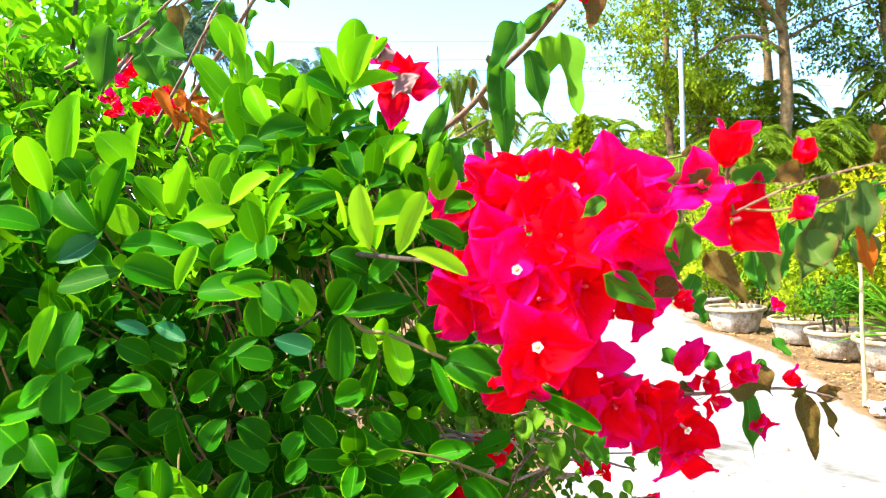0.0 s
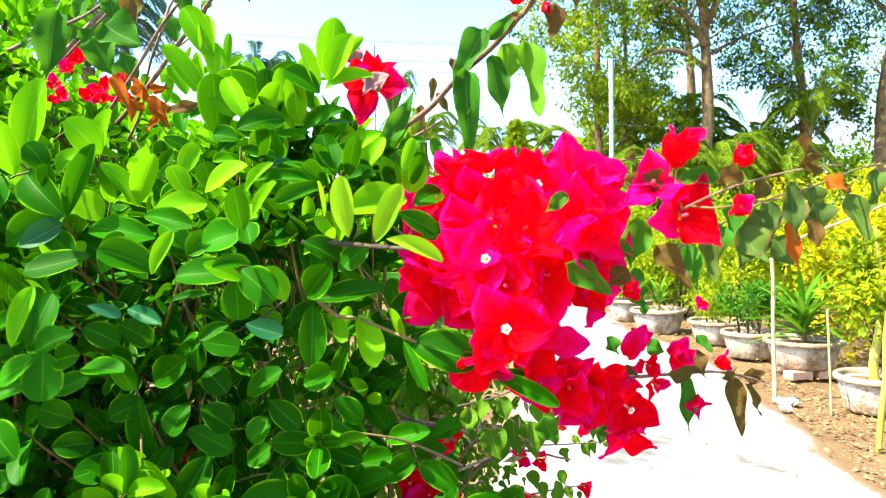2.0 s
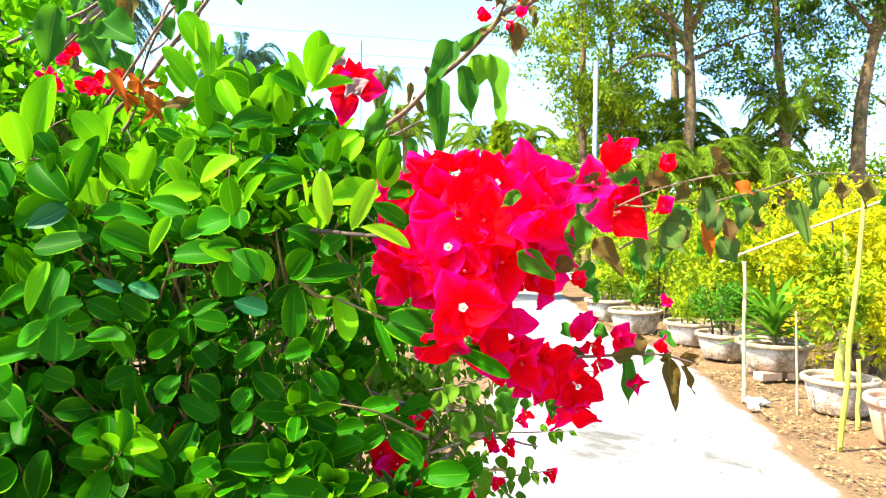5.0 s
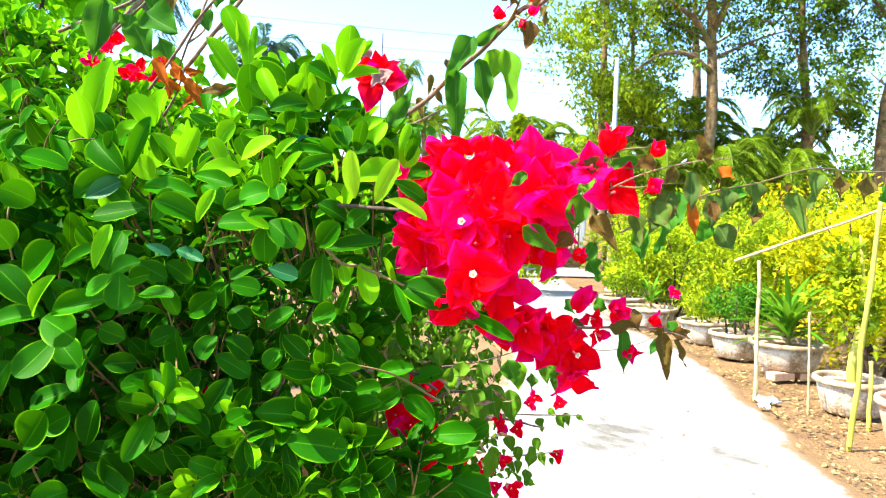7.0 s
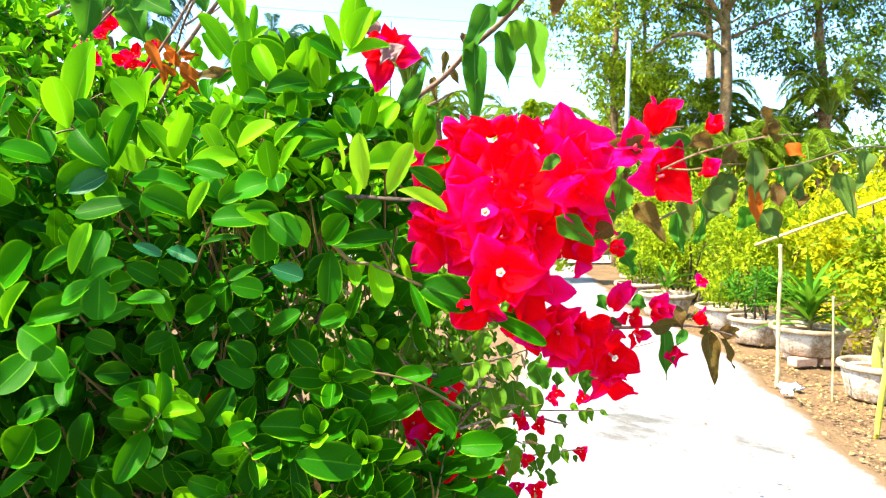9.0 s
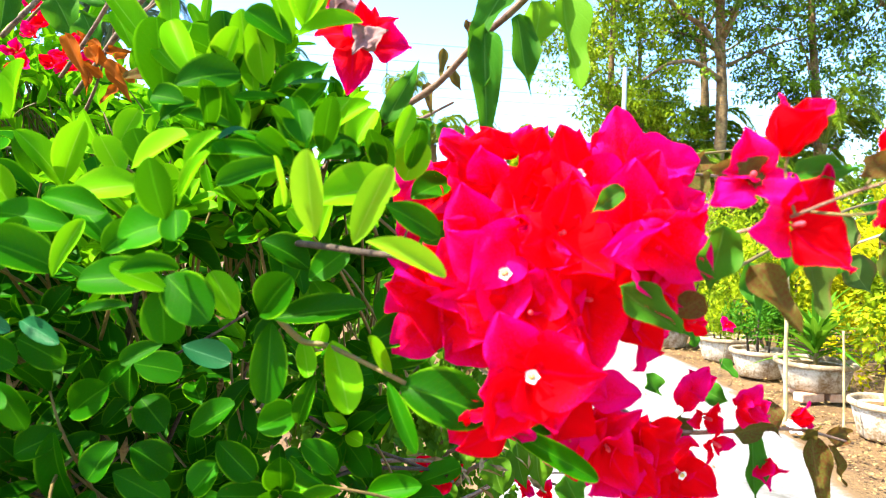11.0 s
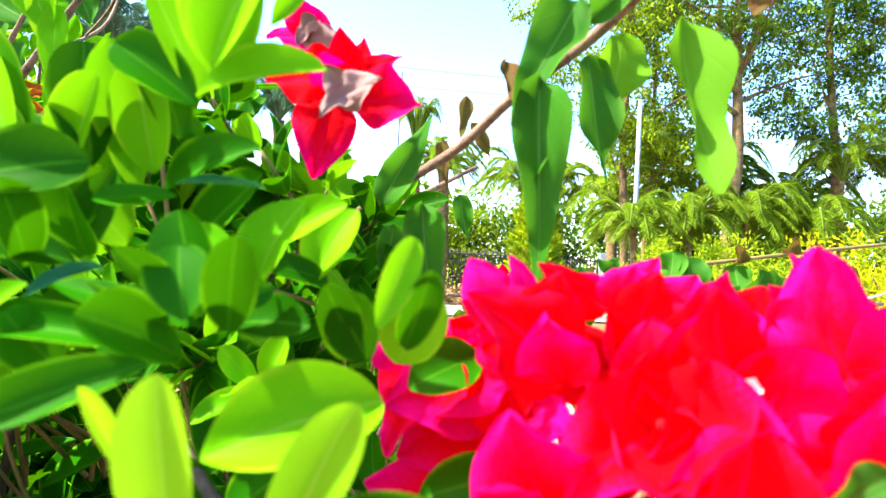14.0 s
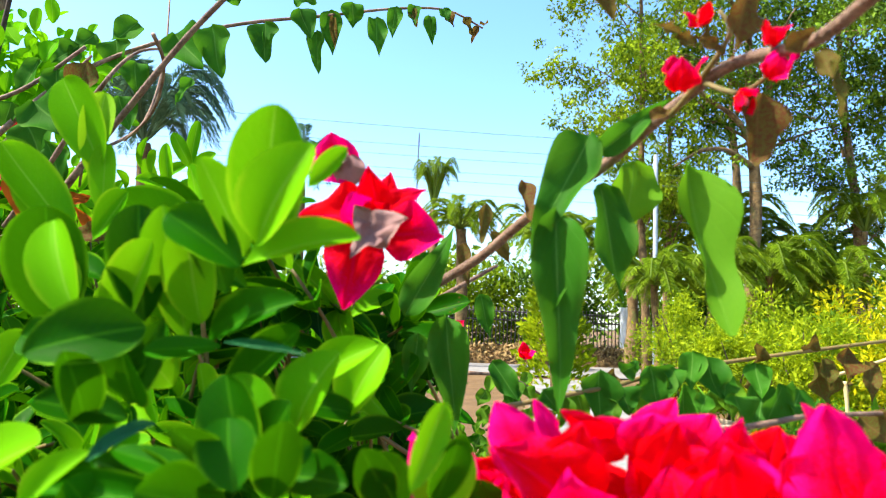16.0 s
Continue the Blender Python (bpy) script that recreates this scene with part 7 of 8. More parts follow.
bract((0.0304, 0.4990, 1.1780), (-0.0029, 0.4867, 1.1730), 0.0363)
bract((0.0416, 0.4890, 1.1686), (0.0208, 0.4870, 1.1927), 0.0300)
bract((0.0551, 0.4190, 1.1578), (0.0280, 0.4152, 1.1279), 0.0302, BRACT_PINK)
bract((0.0293, 0.4340, 1.1542), (0.0197, 0.4259, 1.1621), 0.0189, BRACT_PINK)
bract((0.1208, 0.4410, 1.1930), (0.1126, 0.4443, 1.2294), 0.0287, BRACT_PINK)
bract((0.1203, 0.4390, 1.1944), (0.1595, 0.4348, 1.2033), 0.0299, BRACT_PINK)
bract((0.1255, 0.4440, 1.1939), (0.1492, 0.4285, 1.1683), 0.0199, BRACT_PINK)
bract((0.1117, 0.4540, 1.2032), (0.1017, 0.4429, 1.2140), 0.0197)
bract((0.1104, 0.3960, 1.1615), (0.1431, 0.3827, 1.1398), 0.0330, BRACT_PINK)
bract((0.1214, 0.3940, 1.1531), (0.0897, 0.3920, 1.1503), 0.0257, BRACT_PINK)
bract((0.1152, 0.3990, 1.1550), (0.1151, 0.3892, 1.1275), 0.0278)
bract((0.1121, 0.4190, 1.1633), (0.1122, 0.4072, 1.1953), 0.0305)
bract((0.0185, 0.4590, 1.1241), (-0.0118, 0.4489, 1.1286), 0.0288)
bract((0.0199, 0.4540, 1.1232), (0.0162, 0.4493, 1.0904), 0.0366)
bract((0.0370, 0.4390, 1.1210), (0.0099, 0.4395, 1.1192), 0.0124, BRACT_PINK)
bract((0.0510, 0.4290, 1.1346), (0.0752, 0.4326, 1.1031), 0.0342)
bract((0.0517, 0.4340, 1.1382), (0.0306, 0.4203, 1.1060), 0.0339)
bract((0.0661, 0.4240, 1.1568), (0.0814, 0.4094, 1.1345), 0.0331)
bract((0.0813, 0.4290, 1.1374), (0.1028, 0.4275, 1.1103), 0.0340)
bract((0.0716, 0.4540, 1.1926), (0.0573, 0.4429, 1.1610), 0.0315)
bract((0.0666, 0.4740, 1.2069), (0.0706, 0.4699, 1.2219), 0.0166)
bract((0.0678, 0.4340, 1.1644), (0.0885, 0.4254, 1.1485), 0.0303)
bract((0.0971, 0.4340, 1.1252), (0.0863, 0.4212, 1.1040), 0.0301)
bract((0.0848, 0.4340, 1.0949), (0.0952, 0.4329, 1.0680), 0.0306)
bract((0.0517, 0.4240, 1.0553), (0.0255, 0.4178, 1.0457), 0.0194)
bract((0.0405, 0.4240, 1.0564), (0.0337, 0.4274, 1.0691), 0.0188)
bract((0.0898, 0.4690, 1.0446), (0.1050, 0.4673, 1.0156), 0.0330, BRACT_PINK)
bract((0.1197, 0.4740, 1.0383), (0.1090, 0.4640, 1.0100), 0.0300)
bract((0.1333, 0.4790, 1.0282), (0.1418, 0.4678, 1.0018), 0.0334)
bract((0.1533, 0.4890, 1.0337), (0.1753, 0.4913, 1.0238), 0.0345)
bract((0.1790, 0.4940, 1.0500), (0.1930, 0.4830, 1.0740), 0.0200)
bract((0.1860, 0.5240, 0.9976), (0.1880, 0.5247, 0.9650), 0.0290)
bract((0.1821, 0.5190, 1.0005), (0.2058, 0.5212, 1.0061), 0.0274)
bract((0.1782, 0.5140, 1.0043), (0.1552, 0.5138, 0.9915), 0.0271)
bract((0.0848, 0.4640, 1.0459), (0.0918, 0.4546, 1.0679), 0.0243)
bract((0.1615, 0.3690, 1.1960), (0.1700, 0.3600, 1.2180), 0.0130)
bract((0.1540, 0.3720, 1.1860), (0.1370, 0.3690, 1.1870), 0.0140)

# rear bracts along the top of the great bunch
bract((0.0318, 0.4840, 1.2034), (0.0214, 0.4857, 1.2225), 0.0182)
bract((0.0300, 0.4790, 1.2029), (0.0175, 0.4762, 1.2086), 0.0133)
bract((0.0437, 0.4890, 1.2051), (0.0359, 0.4839, 1.2228), 0.0100, BRACT_PINK)
bract((0.0559, 0.4890, 1.2055), (0.0438, 0.4732, 1.2188), 0.0175)
bract((0.0665, 0.4840, 1.2059), (0.0565, 0.4847, 1.2184), 0.0178, BRACT_PINK)
bract((0.0722, 0.4890, 1.2051), (0.0854, 0.4881, 1.2256), 0.0162, BRACT_PINK)
bract((0.0805, 0.4840, 1.2053), (0.0679, 0.4711, 1.2194), 0.0173, BRACT_PINK)
bract((0.0896, 0.4890, 1.2027), (0.1002, 0.4907, 1.2200), 0.0224)
bract((0.1027, 0.4840, 1.2041), (0.1011, 0.4686, 1.2196), 0.0192)
bract((0.1141, 0.4790, 1.2036), (0.1192, 0.4771, 1.2170), 0.0175)
bract((0.0413, 0.4690, 1.2000), (0.0465, 0.4617, 1.2157), 0.0199)
bract((0.0710, 0.4690, 1.2008), (0.0766, 0.4598, 1.2169), 0.0199)
bract((0.0948, 0.4640, 1.2010), (0.0863, 0.4499, 1.2173), 0.0193)
bract((0.1230, 0.4740, 1.2012), (0.1389, 0.4765, 1.2196), 0.0192, BRACT_PINK)
bract((0.1269, 0.4740, 1.2014), (0.1120, 0.4611, 1.2179), 0.0167)

# bloom at the shrub's top edge
bract((-0.0354, 0.5590, 1.2944), (-0.0666, 0.5594, 1.3006), 0.0296)
bract((-0.0383, 0.5560, 1.2911), (-0.0409, 0.5456, 1.2560), 0.0275)
bract((-0.0265, 0.5540, 1.2907), (0.0025, 0.5575, 1.2884), 0.0272)
bract((-0.0307, 0.5690, 1.3010), (-0.0339, 0.5577, 1.3214), 0.0160)
bract((-0.0268, 0.5640, 1.3024), (-0.0076, 0.5644, 1.3152), 0.0122)
bract((-0.0275, 0.5740, 1.3025), (-0.0249, 0.5739, 1.3227), 0.0141)
bract((-0.0449, 0.6040, 1.3301), (-0.0780, 0.6073, 1.3361), 0.0263, BRACT_PINK)
bract((-0.0559, 0.6040, 1.3320), (-0.0594, 0.6015, 1.3491), 0.0193)
bract((-0.0364, 0.5600, 1.2898), (-0.0240, 0.5574, 1.3033), 0.0214)
bract((-0.0359, 0.5640, 1.2944), (-0.0396, 0.5483, 1.3065), 0.0188, BRACT_PINK)
bract((-0.0334, 0.5440, 1.2870), (-0.0146, 0.5359, 1.2940), 0.0160, FADED)
bract((-0.0281, 0.5470, 1.2874), (-0.0386, 0.5437, 1.3002), 0.0127, FADED)
bract((-0.0270, 0.5460, 1.2895), (-0.0373, 0.5302, 1.2779), 0.0105, FADED)
bract((-0.0484, 0.5960, 1.3355), (-0.0500, 0.5966, 1.3177), 0.0189, FADED)
bract((-0.0502, 0.5990, 1.3377), (-0.0601, 0.5987, 1.3257), 0.0109, FADED)
vine_leaf((0.0831, 0.6200, 1.1521), (0.0868, 0.6184, 1.1314), 0.0134, OLIVE)
vine_leaf((0.0953, 0.6200, 1.1556), (0.0980, 0.6211, 1.1388), 0.0092)
vine_leaf((0.0736, 0.6000, 1.1585), (0.0784, 0.5988, 1.1447), 0.0115, OLIVE)
vine_leaf((0.0942, 0.6300, 1.1381), (0.1064, 0.6366, 1.1243), 0.0114, OLIVE)
vine_leaf((0.0508, 0.6000, 1.1491), (0.0604, 0.6093, 1.1358), 0.0104)
bract((0.0834, 0.5040, 1.1359), (0.0640, 0.4923, 1.1587), 0.0175)
bract((0.0629, 0.5040, 1.1562), (0.0576, 0.4934, 1.1699), 0.0109)


# ---- the shrub's inner leaves, past what one could count ----
def shoots(rn, tips, axes, young, size):
    """Leafy shoots: opposite pairs of leaves, each pair turned a quarter from the last, closing to a rosette at the tip."""
    base, way, face, length, tone, twigs = [], [], [], [], [], []
    for p, a, fresh_lit in zip(tips, axes, young):
        side = np.cross(a, rn.normal(size=3))
        side /= np.linalg.norm(side)
        other = np.cross(a, side)
        turn, at, pairs = rn.uniform(0, 6.283), 0.0, rn.integers(2, 5)
        for k in range(pairs):
            spread_by = math.radians(24 + 20 * k + rn.uniform(-9, 9))
            for sign in (0.0, math.pi):
                g = turn + k * 1.5708 + sign + rn.uniform(-0.3, 0.3)
                out = side * math.cos(g) + other * math.sin(g)
                base.append(p - a * at + out * 0.0015)
                way.append(a * math.cos(spread_by) + out * math.sin(spread_by))
                face.append(a * math.sin(spread_by) - out * math.cos(spread_by) + rn.normal(size=3) * 0.12)
                length.append(size * (0.62 + 0.2 * min(k, 2)) * rn.uniform(0.8, 1.2))
                tone.append(fresh_lit - 0.22 * k + rn.uniform(-0.2, 0.2))
            at += rn.uniform(0.007, 0.015)
        twigs.append(tube([p, p - a * 0.05, p - a * 0.11 + np.array((0, 0.05, -0.03))], [0.0009, 0.0013, 0.0018], 5))
    return [np.array(q) for q in (base, way, face, length, tone)], twigs


def inner_leaves():
    rn = np.random.default_rng(91)
    n = 9000
    p, d = clumps(rn, (-0.52, 1.05, 0.74), (0.52, 0.42, 0.66), n, lumps=110, lump_size=0.24)
    q = np.stack([rn.uniform(-1.6, 0.14, 7000), rn.uniform(0.64, 0.92, 7000), rn.uniform(0.30, 1.45, 7000)], 1)
    lump = np.array([noise.noise(Vector(v) * 9.0) for v in q])
    q = q[(lump > -0.05) & (q[:, 2] < 1.18 - 0.33 * np.maximum(q[:, 0], -0.9)) & (q[:, 0] < 0.01 + 0.13 * (1.1 - q[:, 2]) + 0.1 * lump)]
    p, d = np.concatenate([p, q]), np.concatenate([d, unit(rn.normal(size=(len(q), 3)))])
    keep = (p[:, 2] > 0.05) & (p[:, 1] > 0.64) & (p[:, 2] < np.where(p[:, 1] > 1.05, 1.24 - 0.40 * np.maximum(p[:, 0], -0.9), 1.16 - 0.22 * np.maximum(p[:, 0], -0.9)))
    keep &= (p[:, 2] > 1.0) | (rn.random(len(p)) < np.where(p[:, 0] < -0.25, 0.6, 0.28))
    keep &= p[:, 0] < 0.10 - 0.25 * np.maximum(p[:, 2] - 1.0, 0) + 0.05 * np.sin(p[:, 1] * 9)
    round_off = ((p[:, 0] + 0.85) / 0.75) ** 2 + ((p[:, 1] - 1.0) / 0.50) ** 2 + ((p[:, 2] - 0.72) / 0.72) ** 2
    keep &= (p[:, 0] > -0.75) | (round_off < 1 + 0.25 * np.sin(17 * p[:, 0] + 9 * p[:, 2]))
    p, d = p[keep], d[keep]
    n = len(p)
    way = d * 0.4 + rn.normal(size=(n, 3)) * 0.45 + np.array((0.0, -0.25, 0.15))
    face = rn.normal(size=(n, 3)) * 0.4 + np.array((0.0, -0.45, 0.7))
    size, shaded = 0.043 * (0.65 + 0.6 * rn.random(n)), rn.random(n) < 0.5
    here = np.array((0.45, -1.0, 0))
    # half of them take the darker copy, which paints in shade between leaves
    for mat, sel in ((DEEP, shaded), (GREEN, ~shaded)):
        me = scattered("inner_leaves", p[sel] + here, way[sel], face[sel], size[sel], mat, SHRUB_LITE, rng=rn)
        tagged(part_mesh("inner_leaves", me, shrub), kind="stuff")
    # shoots over the side that faces the path
    n = 900
    x, z = rn.uniform(-0.95, 0.10, n), rn.uniform(0.62, 1.42, n)
    y = 0.585 + 0.20 * rn.random(n) ** 1.4 + 0.05 * np.array([noise.noise(Vector((a * 5, b * 5, 2.0))) for a, b in zip(x, z)])
    top = 1.165 - 0.24 * x
    keep = (z < top) & (x < 0.03 + 0.22 * (1.05 - z)) & ((x < -0.02) | (z < 1.02)) & (rn.random(n) < np.where((x > -0.28) & (z < 0.98), 0.3, 0.55))
    tips = np.stack([x, y, z], 1)[keep]
    axes = unit(rn.normal(size=(len(tips), 3)) * 0.42 + np.array((0.05, -0.62, 0.62)))
    # lighter towards the top: younger leaves, and sun on the crown put into the colour
    fresh_lit = np.clip(0.25 + 2.2 * (tips[:, 2] - (top[keep] - 0.22)), -0.2, 1.0)
    # and over its crown, further in
    n = 520
    x, y = rn.uniform(-1.15, 0.0, n), rn.uniform(1.08, 1.5, n)
    z = 1.22 - 0.40 * x - 0.25 * rn.random(n) ** 1.3 + 0.06 * np.array([noise.noise(Vector((a * 6, b * 6, 7.0))) for a, b in zip(x, y)])
    tips = np.concatenate([tips, np.stack([x, y, z], 1)])
    axes = np.concatenate([axes, unit(rn.normal(size=(n, 3)) * 0.35 + np.array((0.0, -0.25, 0.9)))])
    fresh_lit = np.concatenate([fresh_lit, 0.75 + 0.35 * rn.random(n)])
    # first group: added out of view, towards the sun, to shade the lower left; the rest: behind the top sprays and low
    # in front
    for n, lo, hi, lean in ((120, (-1.05, 0.20, 0.75), (-0.56, 0.62, 1.62), (-0.3, -0.4, 0.7)), (60, (-0.24, 0.62, 1.14), (0.0, 0.80, 1.275), (0.0, -0.5, 0.75)), (26, (-0.24, 0.50, 0.83), (-0.02, 0.60, 0.98), (0.1, -0.6, 0.6)), (14, (-0.17, 0.62, 1.24), (-0.07, 0.76, 1.325), (0.0, -0.3, 0.9))):
        tips = np.concatenate([tips, rn.uniform(lo, hi, (n, 3))])
        axes = np.concatenate([axes, unit(rn.normal(size=(n, 3)) * 0.4 + np.array(lean))])
        fresh_lit = np.concatenate([fresh_lit, (-0.1 if n == 120 else 0.15) + 0.6 * rn.random(n)])
    (base, way, face, length, tone), twigs = shoots(rn, tips + here, axes, fresh_lit, 0.045)
    for name, mat, sel in (("young_leaves", YOUNG_LIT, tone > 0.42), ("shoot_leaves", GREEN, (tone <= 0.42) & (tone > -0.12)), ("old_leaves", DEEP, tone <= -0.12)):
        me = scattered(name, base[sel], way[sel], face[sel], length[sel], mat, SHRUB_FORMS, 0.9, rn)
        tagged(part_mesh(name, me, shrub), kind="stuff")
    v, f, uv = joined(twigs)
    tagged(part_mesh("shoot_wood", mesh_of("shoot_wood", v, f, TWIG, uv), shrub), kind="stuff")
    # dry twigs and spent leaves caught inside
    n = 900
    base = np.stack([rn.uniform(-0.6, 0.16, n), rn.uniform(0.66, 0.95, n), rn.uniform(0.6, 1.06, n)], 1) + here
    me = scattered("dry_debris", base, rn.normal(size=(n, 3)), rn.normal(size=(n, 3)) + np.array((0, -0.8, 0.4)), 0.022 * (0.5 + rn.random(n)), LITTER, wide=0.45, rng=rn)
    tagged(part_mesh("dry_debris", me, shrub, "dry beige bits of leaf and twig"), kind="stuff")
    for k in range(28):
        b = Vector((-0.45 + dice.uniform(-0.12, 0.12), 1.0 + dice.uniform(-0.1, 0.1), -0.02))
        e = Vector((-0.45 + dice.uniform(-0.45, 0.5), dice.uniform(0.62, 1.2), dice.uniform(0.5, 1.25)))
        mid = b.lerp(e, 0.55) + Vector((dice.uniform(-0.08, 0.08), dice.uniform(-0.08, 0.08), 0.08))
        stem([b, mid, e], [0.009, 0.006, 0.0022])


inner_leaves()


def side_shrub():
    """The next shrub along, with light young leaves."""
    root = thing("side_shrub", (-1.2, 1.75, 0), "tall shrub with light yellow-green young leaves", "shrub")
    rn = np.random.default_rng(66)
    n = 6500
    p, d = clumps(rn, (0, 0, 1.12), (0.62, 0.5, 1.12), n, lumps=95, lump_size=0.2)
    low = (p[:, 2] > 0.05) & (p[:, 2] < 1.90 + 0.08 * rn.random(n))
    p, d = p[low], d[low]
    n = len(p)
    way = d * 0.5 + rn.normal(size=(n, 3)) * 0.4 + np.array((0.0, -0.1, 0.4))
    face = rn.normal(size=(n, 3)) * 0.5 + np.array((0.1, -0.6, 0.5))
    me = scattered("leaves", p, way, face, 0.05 * (0.6 + 0.7 * rn.random(n)), YOUNG_LIT, SHRUB_LITE, rng=rn)
    tagged(part_mesh("leaves", me, root), kind="stuff")
    for k in range(14):
        e = Vector((dice.uniform(-0.4, 0.45), dice.uniform(-0.4, 0.4), dice.uniform(0.9, 2.1)))
        v, f, uv = tube([(e.x * 0.15, e.y * 0.15, -0.02), (e.x * 0.6, e.y * 0.6, e.z * 0.55), e], [0.014, 0.009, 0.003], 6, 0.06, k)
        part_mesh("stem", mesh_of("stem", v, f, BARK_DARK, uv), root)


side_shrub()


# ---- the lower bougainvillea behind, along the path ----
def low_vine():
    root = thing("low_bougainvillea", (-0.1, 1.75, 0), "low straggling bougainvillea with olive leaves and small red flowers", "bougainvillea")
    at = Matrix.Translation((0.1, -1.75, 0))
    rn = np.random.default_rng(55)
    n = 5200
    p, d = clumps(rn, (-0.12, 1.65, 0.46), (0.54, 0.6, 0.68), n, lumps=90, lump_size=0.26)
    up, _ = clumps(rn, (0.14, 1.72, 0.86), (0.24, 0.34, 0.27), 700, lumps=22, lump_size=0.3)
    p = np.concatenate([p, up])
    p = p[(p[:, 2] > 0.04) & (p[:, 1] > 1.02)]
    n = len(p)
    way = rn.normal(size=(n, 3)) * 0.4 + np.array((0.05, -0.15, -0.7))
    face = rn.normal(size=(n, 3)) * 0.4 + np.array((0.1, -0.7, 0.4))
    me = scattered("leaves", p + np.array((0.1, -1.75, 0)), way, face, 0.036 * (0.6 + 0.7 * rn.random(n)), OLIVE, VINE_LITE, rng=rn)
    tagged(part_mesh("leaves", me, root), kind="stuff")
    for k in range(16):
        b = Vector((dice.uniform(-0.1, 0.1), dice.uniform(-0.1, 0.1), -0.02))
        e = Vector((dice.uniform(-0.4, 0.5), dice.uniform(-0.6, 0.5), dice.uniform(0.3, 1.0)))
        v, f, uv = tube([b, b.lerp(e, 0.6) + Vector((0, 0, 0.2)), e], [0.008, 0.005, 0.002], 6, 0.05, k)
        part_mesh("cane", mesh_of("cane", v, f, BARK_VINE, uv), root)
    return root, at


low_root, LOW_AT = low_vine()


def low_leaf(base, tip, width):
    me = form_mesh("low_leaf", VINE_FORMS, OLIVE, dice.randrange(6))
    return part_mesh("leaf", me, low_root, m=LOW_AT @ lay(base, tip, toward(base, tip, 0.1), width, 0.56))


def low_cane(points, r0, r1):
    n = len(points) - 1
    v, f, uv = tube([Vector(p) + Vector((0.1, -1.75, 0)) for p in points], [r0 + (r1 - r0) * i / n for i in range(n + 1)], 6, 0.05, 7)
    return part_mesh("cane", mesh_of("cane", v, f, BARK_VINE, uv), low_root)


flower((0.362, 1.450, 0.699), (0.47, -1, 0.57), 0.024, root=low_root, at=LOW_AT)
flower((0.376, 1.450, 0.714), (0.28, -1, 0.59), 0.020, root=low_root, at=LOW_AT)
flower((0.456, 1.500, 0.687), (-0.16, -1, 0.53), 0.024, root=low_root, at=LOW_AT)
flower((0.274, 1.400, 0.670), (0.29, -1, 0.37), 0.020, root=low_root, at=LOW_AT)
flower((0.282, 1.400, 0.657), (0.39, -1, -0.03), 0.022, root=low_root, at=LOW_AT)
flower((0.324, 1.400, 0.650), (-0.06, -1, -0.0), 0.022, root=low_root, at=LOW_AT)
flower((0.425, 1.400, 0.587), (0.14, -1, 0.28), 0.020, root=low_root, at=LOW_AT)
flower((0.272, 1.300, 0.609), (0.18, -1, 0.15), 0.020, root=low_root, at=LOW_AT)
flower((0.218, 1.250, 0.607), (0.32, -1, 0.49), 0.024, root=low_root, at=LOW_AT)
flower((0.283, 1.250, 0.563), (0.33, -1, -0.07), 0.026, root=low_root, at=LOW_AT)
flower((0.245, 1.250, 0.570), (-0.09, -1, 0.05), 0.020, root=low_root, at=LOW_AT)
flower((0.047, 0.850, 0.887), (-0.03, -1, 0.3), 0.022, root=low_root, at=LOW_AT)
flower((0.061, 0.850, 0.879), (-0.06, -1, 0.34), 0.024, root=low_root, at=LOW_AT)
flower((0.002, 0.640, 0.898), (0.04, -1, 0.15), 0.023, root=low_root, at=LOW_AT)
flower((0.019, 0.630, 0.887), (0.3, -1, 0.56), 0.024, root=low_root, at=LOW_AT)
flower((0.034, 0.650, 0.888), (-0.07, -1, 0.14), 0.022, root=low_root, at=LOW_AT)
flower((0.030, 0.620, 0.848), (0.49, -1, 0.05), 0.021, root=low_root, at=LOW_AT)
flower((0.054, 0.660, 0.849), (-0.18, -1, 0.03), 0.020, root=low_root, at=LOW_AT)
flower((0.016, 0.680, 0.831), (0.38, -1, 0.41), 0.018, root=low_root, at=LOW_AT)
flower((0.103, 0.800, 0.776), (0.46, -1, 0.25), 0.020, root=low_root, at=LOW_AT)
flower((0.109, 0.820, 0.791), (-0.17, -1, 0.11), 0.014, root=low_root, at=LOW_AT)
flower((-0.405, 0.750, 0.947), (0.3, -1, 0.17), 0.010, root=low_root, at=LOW_AT)
flower((-0.263, 0.800, 0.883), (-0.1, -1, 0.16), 0.012, root=low_root, at=LOW_AT)
low_cane([(0.144, 1.200, 0.614), (0.295, 1.350, 0.598), (0.432, 1.400, 0.594)], 0.0030, 0.0010)
low_cane([(0.117, 1.200, 0.710), (0.274, 1.400, 0.684), (0.399, 1.450, 0.671), (0.518, 1.500, 0.657)], 0.0030, 0.0010)
low_cane([(0.092, 1.000, 0.883), (0.179, 1.100, 0.874), (0.279, 1.200, 0.880)], 0.0020, 0.0010)
low_cane([(-0.072, 0.700, 0.933), (-0.012, 0.750, 0.930), (0.056, 0.800, 0.912), (0.084, 0.820, 0.895)], 0.0026, 0.0018)
low_cane([(0.003, 0.640, 0.859), (0.040, 0.660, 0.858), (0.073, 0.700, 0.839)], 0.0020, 0.0012)
low_leaf((0.472, 1.500, 0.664), (0.478, 1.490, 0.630), 0.0235)
low_leaf((0.450, 1.500, 0.657), (0.471, 1.490, 0.623), 0.0265)
low_leaf((0.385, 1.450, 0.663), (0.398, 1.440, 0.631), 0.0256)
low_leaf((0.502, 1.500, 0.657), (0.522, 1.490, 0.645), 0.0147)
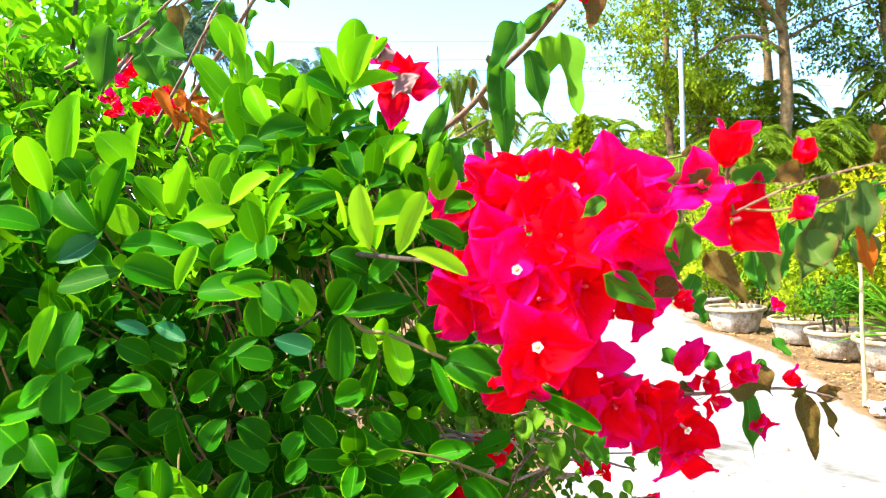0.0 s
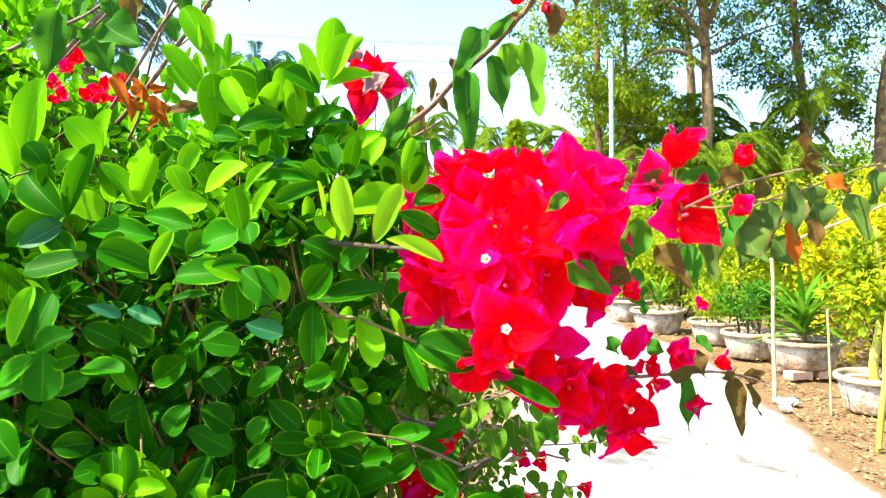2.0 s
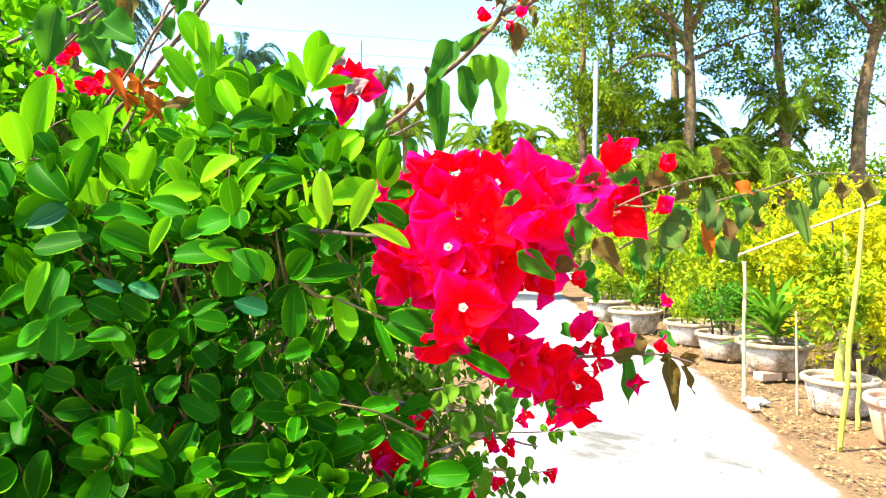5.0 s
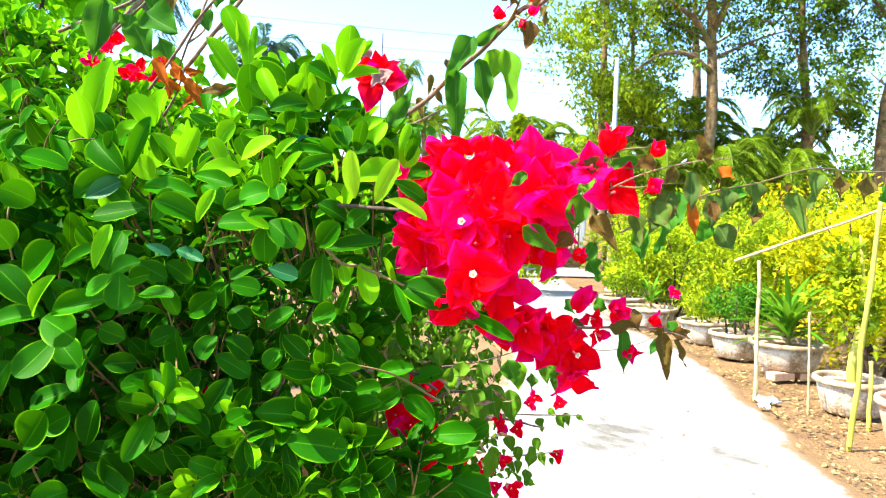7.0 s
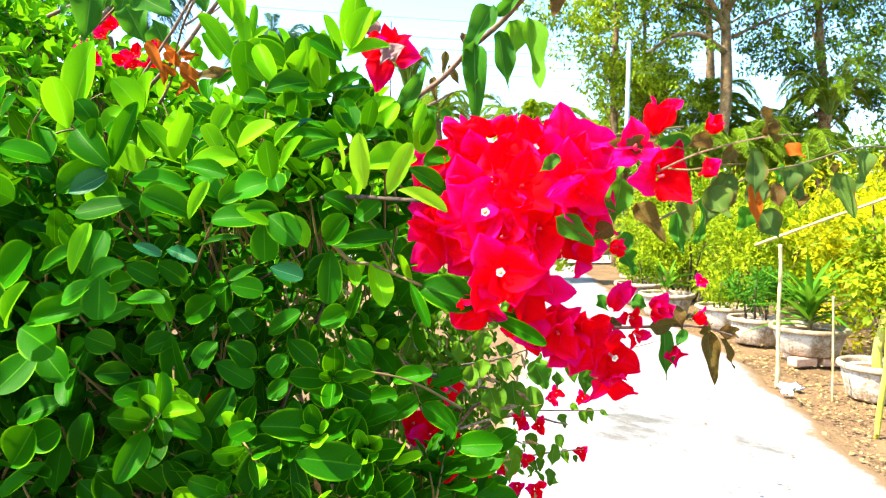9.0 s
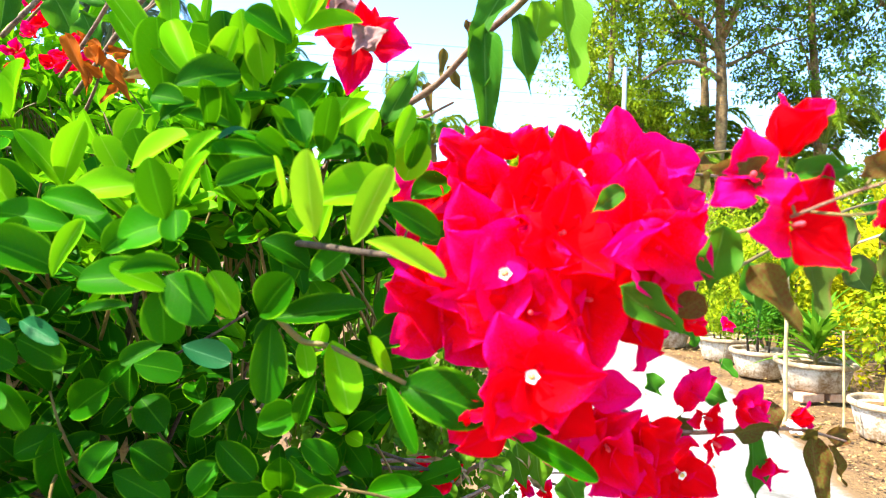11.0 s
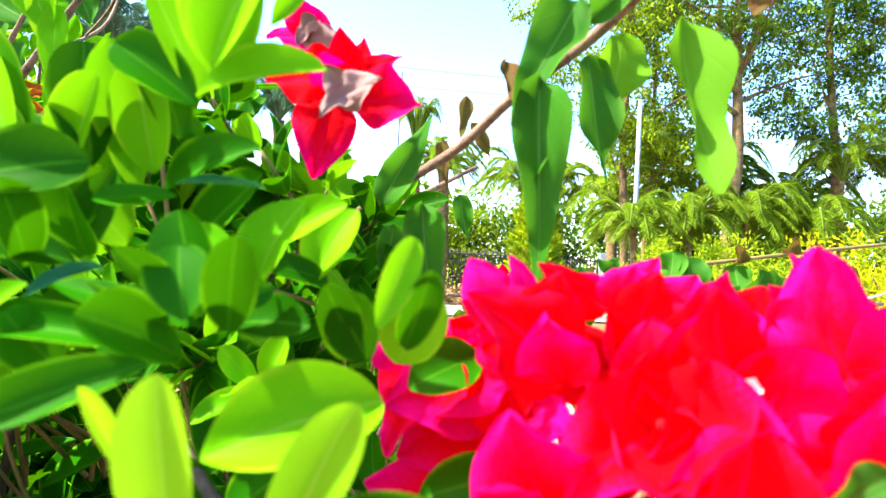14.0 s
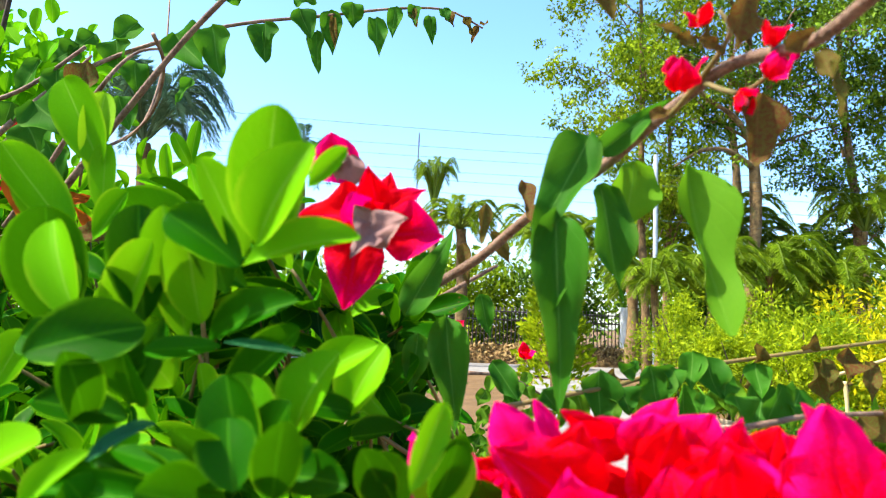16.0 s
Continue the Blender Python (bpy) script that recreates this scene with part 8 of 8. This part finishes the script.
low_leaf((0.426, 1.500, 0.672), (0.447, 1.490, 0.660), 0.0205)
low_leaf((0.367, 1.400, 0.629), (0.380, 1.390, 0.598), 0.0276)
low_leaf((0.348, 1.350, 0.625), (0.341, 1.340, 0.574), 0.0320)
low_leaf((0.314, 1.350, 0.625), (0.320, 1.340, 0.588), 0.0266)
low_leaf((0.382, 1.400, 0.594), (0.395, 1.390, 0.563), 0.0221)
low_leaf((0.411, 1.400, 0.580), (0.413, 1.390, 0.563), 0.0138)
low_leaf((0.293, 1.350, 0.651), (0.299, 1.340, 0.614), 0.0319)
low_leaf((0.244, 1.300, 0.641), (0.257, 1.290, 0.593), 0.0308)
low_leaf((0.279, 1.300, 0.771), (0.286, 1.290, 0.696), 0.0513)
low_leaf((0.230, 1.250, 0.795), (0.244, 1.240, 0.723), 0.0544)
low_leaf((0.198, 1.200, 0.782), (0.187, 1.190, 0.713), 0.0476)
low_leaf((0.233, 0.900, 0.896), (0.227, 0.890, 0.870), 0.0187)
low_leaf((0.243, 0.850, 0.925), (0.247, 0.840, 0.892), 0.0268)
low_leaf((0.252, 0.800, 0.927), (0.247, 0.790, 0.886), 0.0289)
low_leaf((0.204, 0.900, 0.915), (0.208, 0.890, 0.870), 0.0410)
low_leaf((0.159, 1.100, 0.818), (0.182, 1.090, 0.766), 0.0551)
low_leaf((0.113, 1.000, 0.883), (0.103, 0.990, 0.835), 0.0303)
low_leaf((0.086, 0.950, 0.932), (0.081, 0.940, 0.895), 0.0289)
low_leaf((0.133, 1.000, 0.894), (0.128, 0.990, 0.855), 0.0303)
low_leaf((0.171, 1.050, 0.884), (0.182, 1.040, 0.844), 0.0317)
low_leaf((0.026, 0.900, 0.912), (0.032, 0.890, 0.869), 0.0275)
low_leaf((-0.038, 0.900, 0.911), (-0.032, 0.890, 0.868), 0.0274)
low_leaf((0.005, 0.850, 0.957), (-0.003, 0.840, 0.924), 0.0261)
low_leaf((0.118, 0.900, 0.960), (0.109, 0.890, 0.916), 0.0332)
low_leaf((0.065, 0.900, 0.857), (0.075, 0.890, 0.823), 0.0277)
low_leaf((0.227, 1.200, 0.662), (0.215, 1.190, 0.605), 0.0358)
low_leaf((0.325, 1.300, 0.589), (0.317, 1.290, 0.554), 0.0258)
low_cane([(0.072, 1.200, 1.180), (0.136, 1.250, 1.172), (0.197, 1.300, 1.142), (0.255, 1.350, 1.107)], 0.0030, 0.0010)
low_cane([(0.099, 1.200, 1.102), (0.137, 1.250, 1.129), (0.170, 1.300, 1.150)], 0.0030, 0.0010)
low_leaf((0.107, 1.220, 1.176), (0.102, 1.210, 1.148), 0.0215)
low_leaf((0.126, 1.240, 1.172), (0.134, 1.230, 1.147), 0.0240)
low_leaf((0.150, 1.260, 1.166), (0.147, 1.250, 1.137), 0.0245)
low_leaf((0.165, 1.270, 1.157), (0.177, 1.260, 1.133), 0.0227)
low_leaf((0.193, 1.300, 1.144), (0.187, 1.290, 1.117), 0.0254)
low_leaf((0.227, 1.330, 1.126), (0.230, 1.320, 1.101), 0.0240)
low_leaf((0.141, 1.250, 1.141), (0.128, 1.240, 1.117), 0.0242)
low_leaf((0.117, 1.220, 1.120), (0.104, 1.210, 1.101), 0.0253)
low_leaf((0.136, 1.240, 1.122), (0.147, 1.230, 1.099), 0.0259)
low_leaf((0.097, 1.200, 1.157), (0.084, 1.190, 1.134), 0.0248)
low_leaf((0.090, 1.200, 1.133), (0.105, 1.190, 1.112), 0.0248)
low_leaf((0.160, 1.260, 1.124), (0.172, 1.250, 1.101), 0.0244)
low_leaf((0.202, 1.300, 1.120), (0.210, 1.290, 1.096), 0.0233)
low_leaf((0.111, 1.200, 1.095), (0.122, 1.190, 1.074), 0.0266)
low_leaf((0.089, 1.180, 1.098), (0.081, 1.170, 1.077), 0.0260)
low_leaf((0.171, 1.280, 1.178), (0.161, 1.270, 1.152), 0.0208)
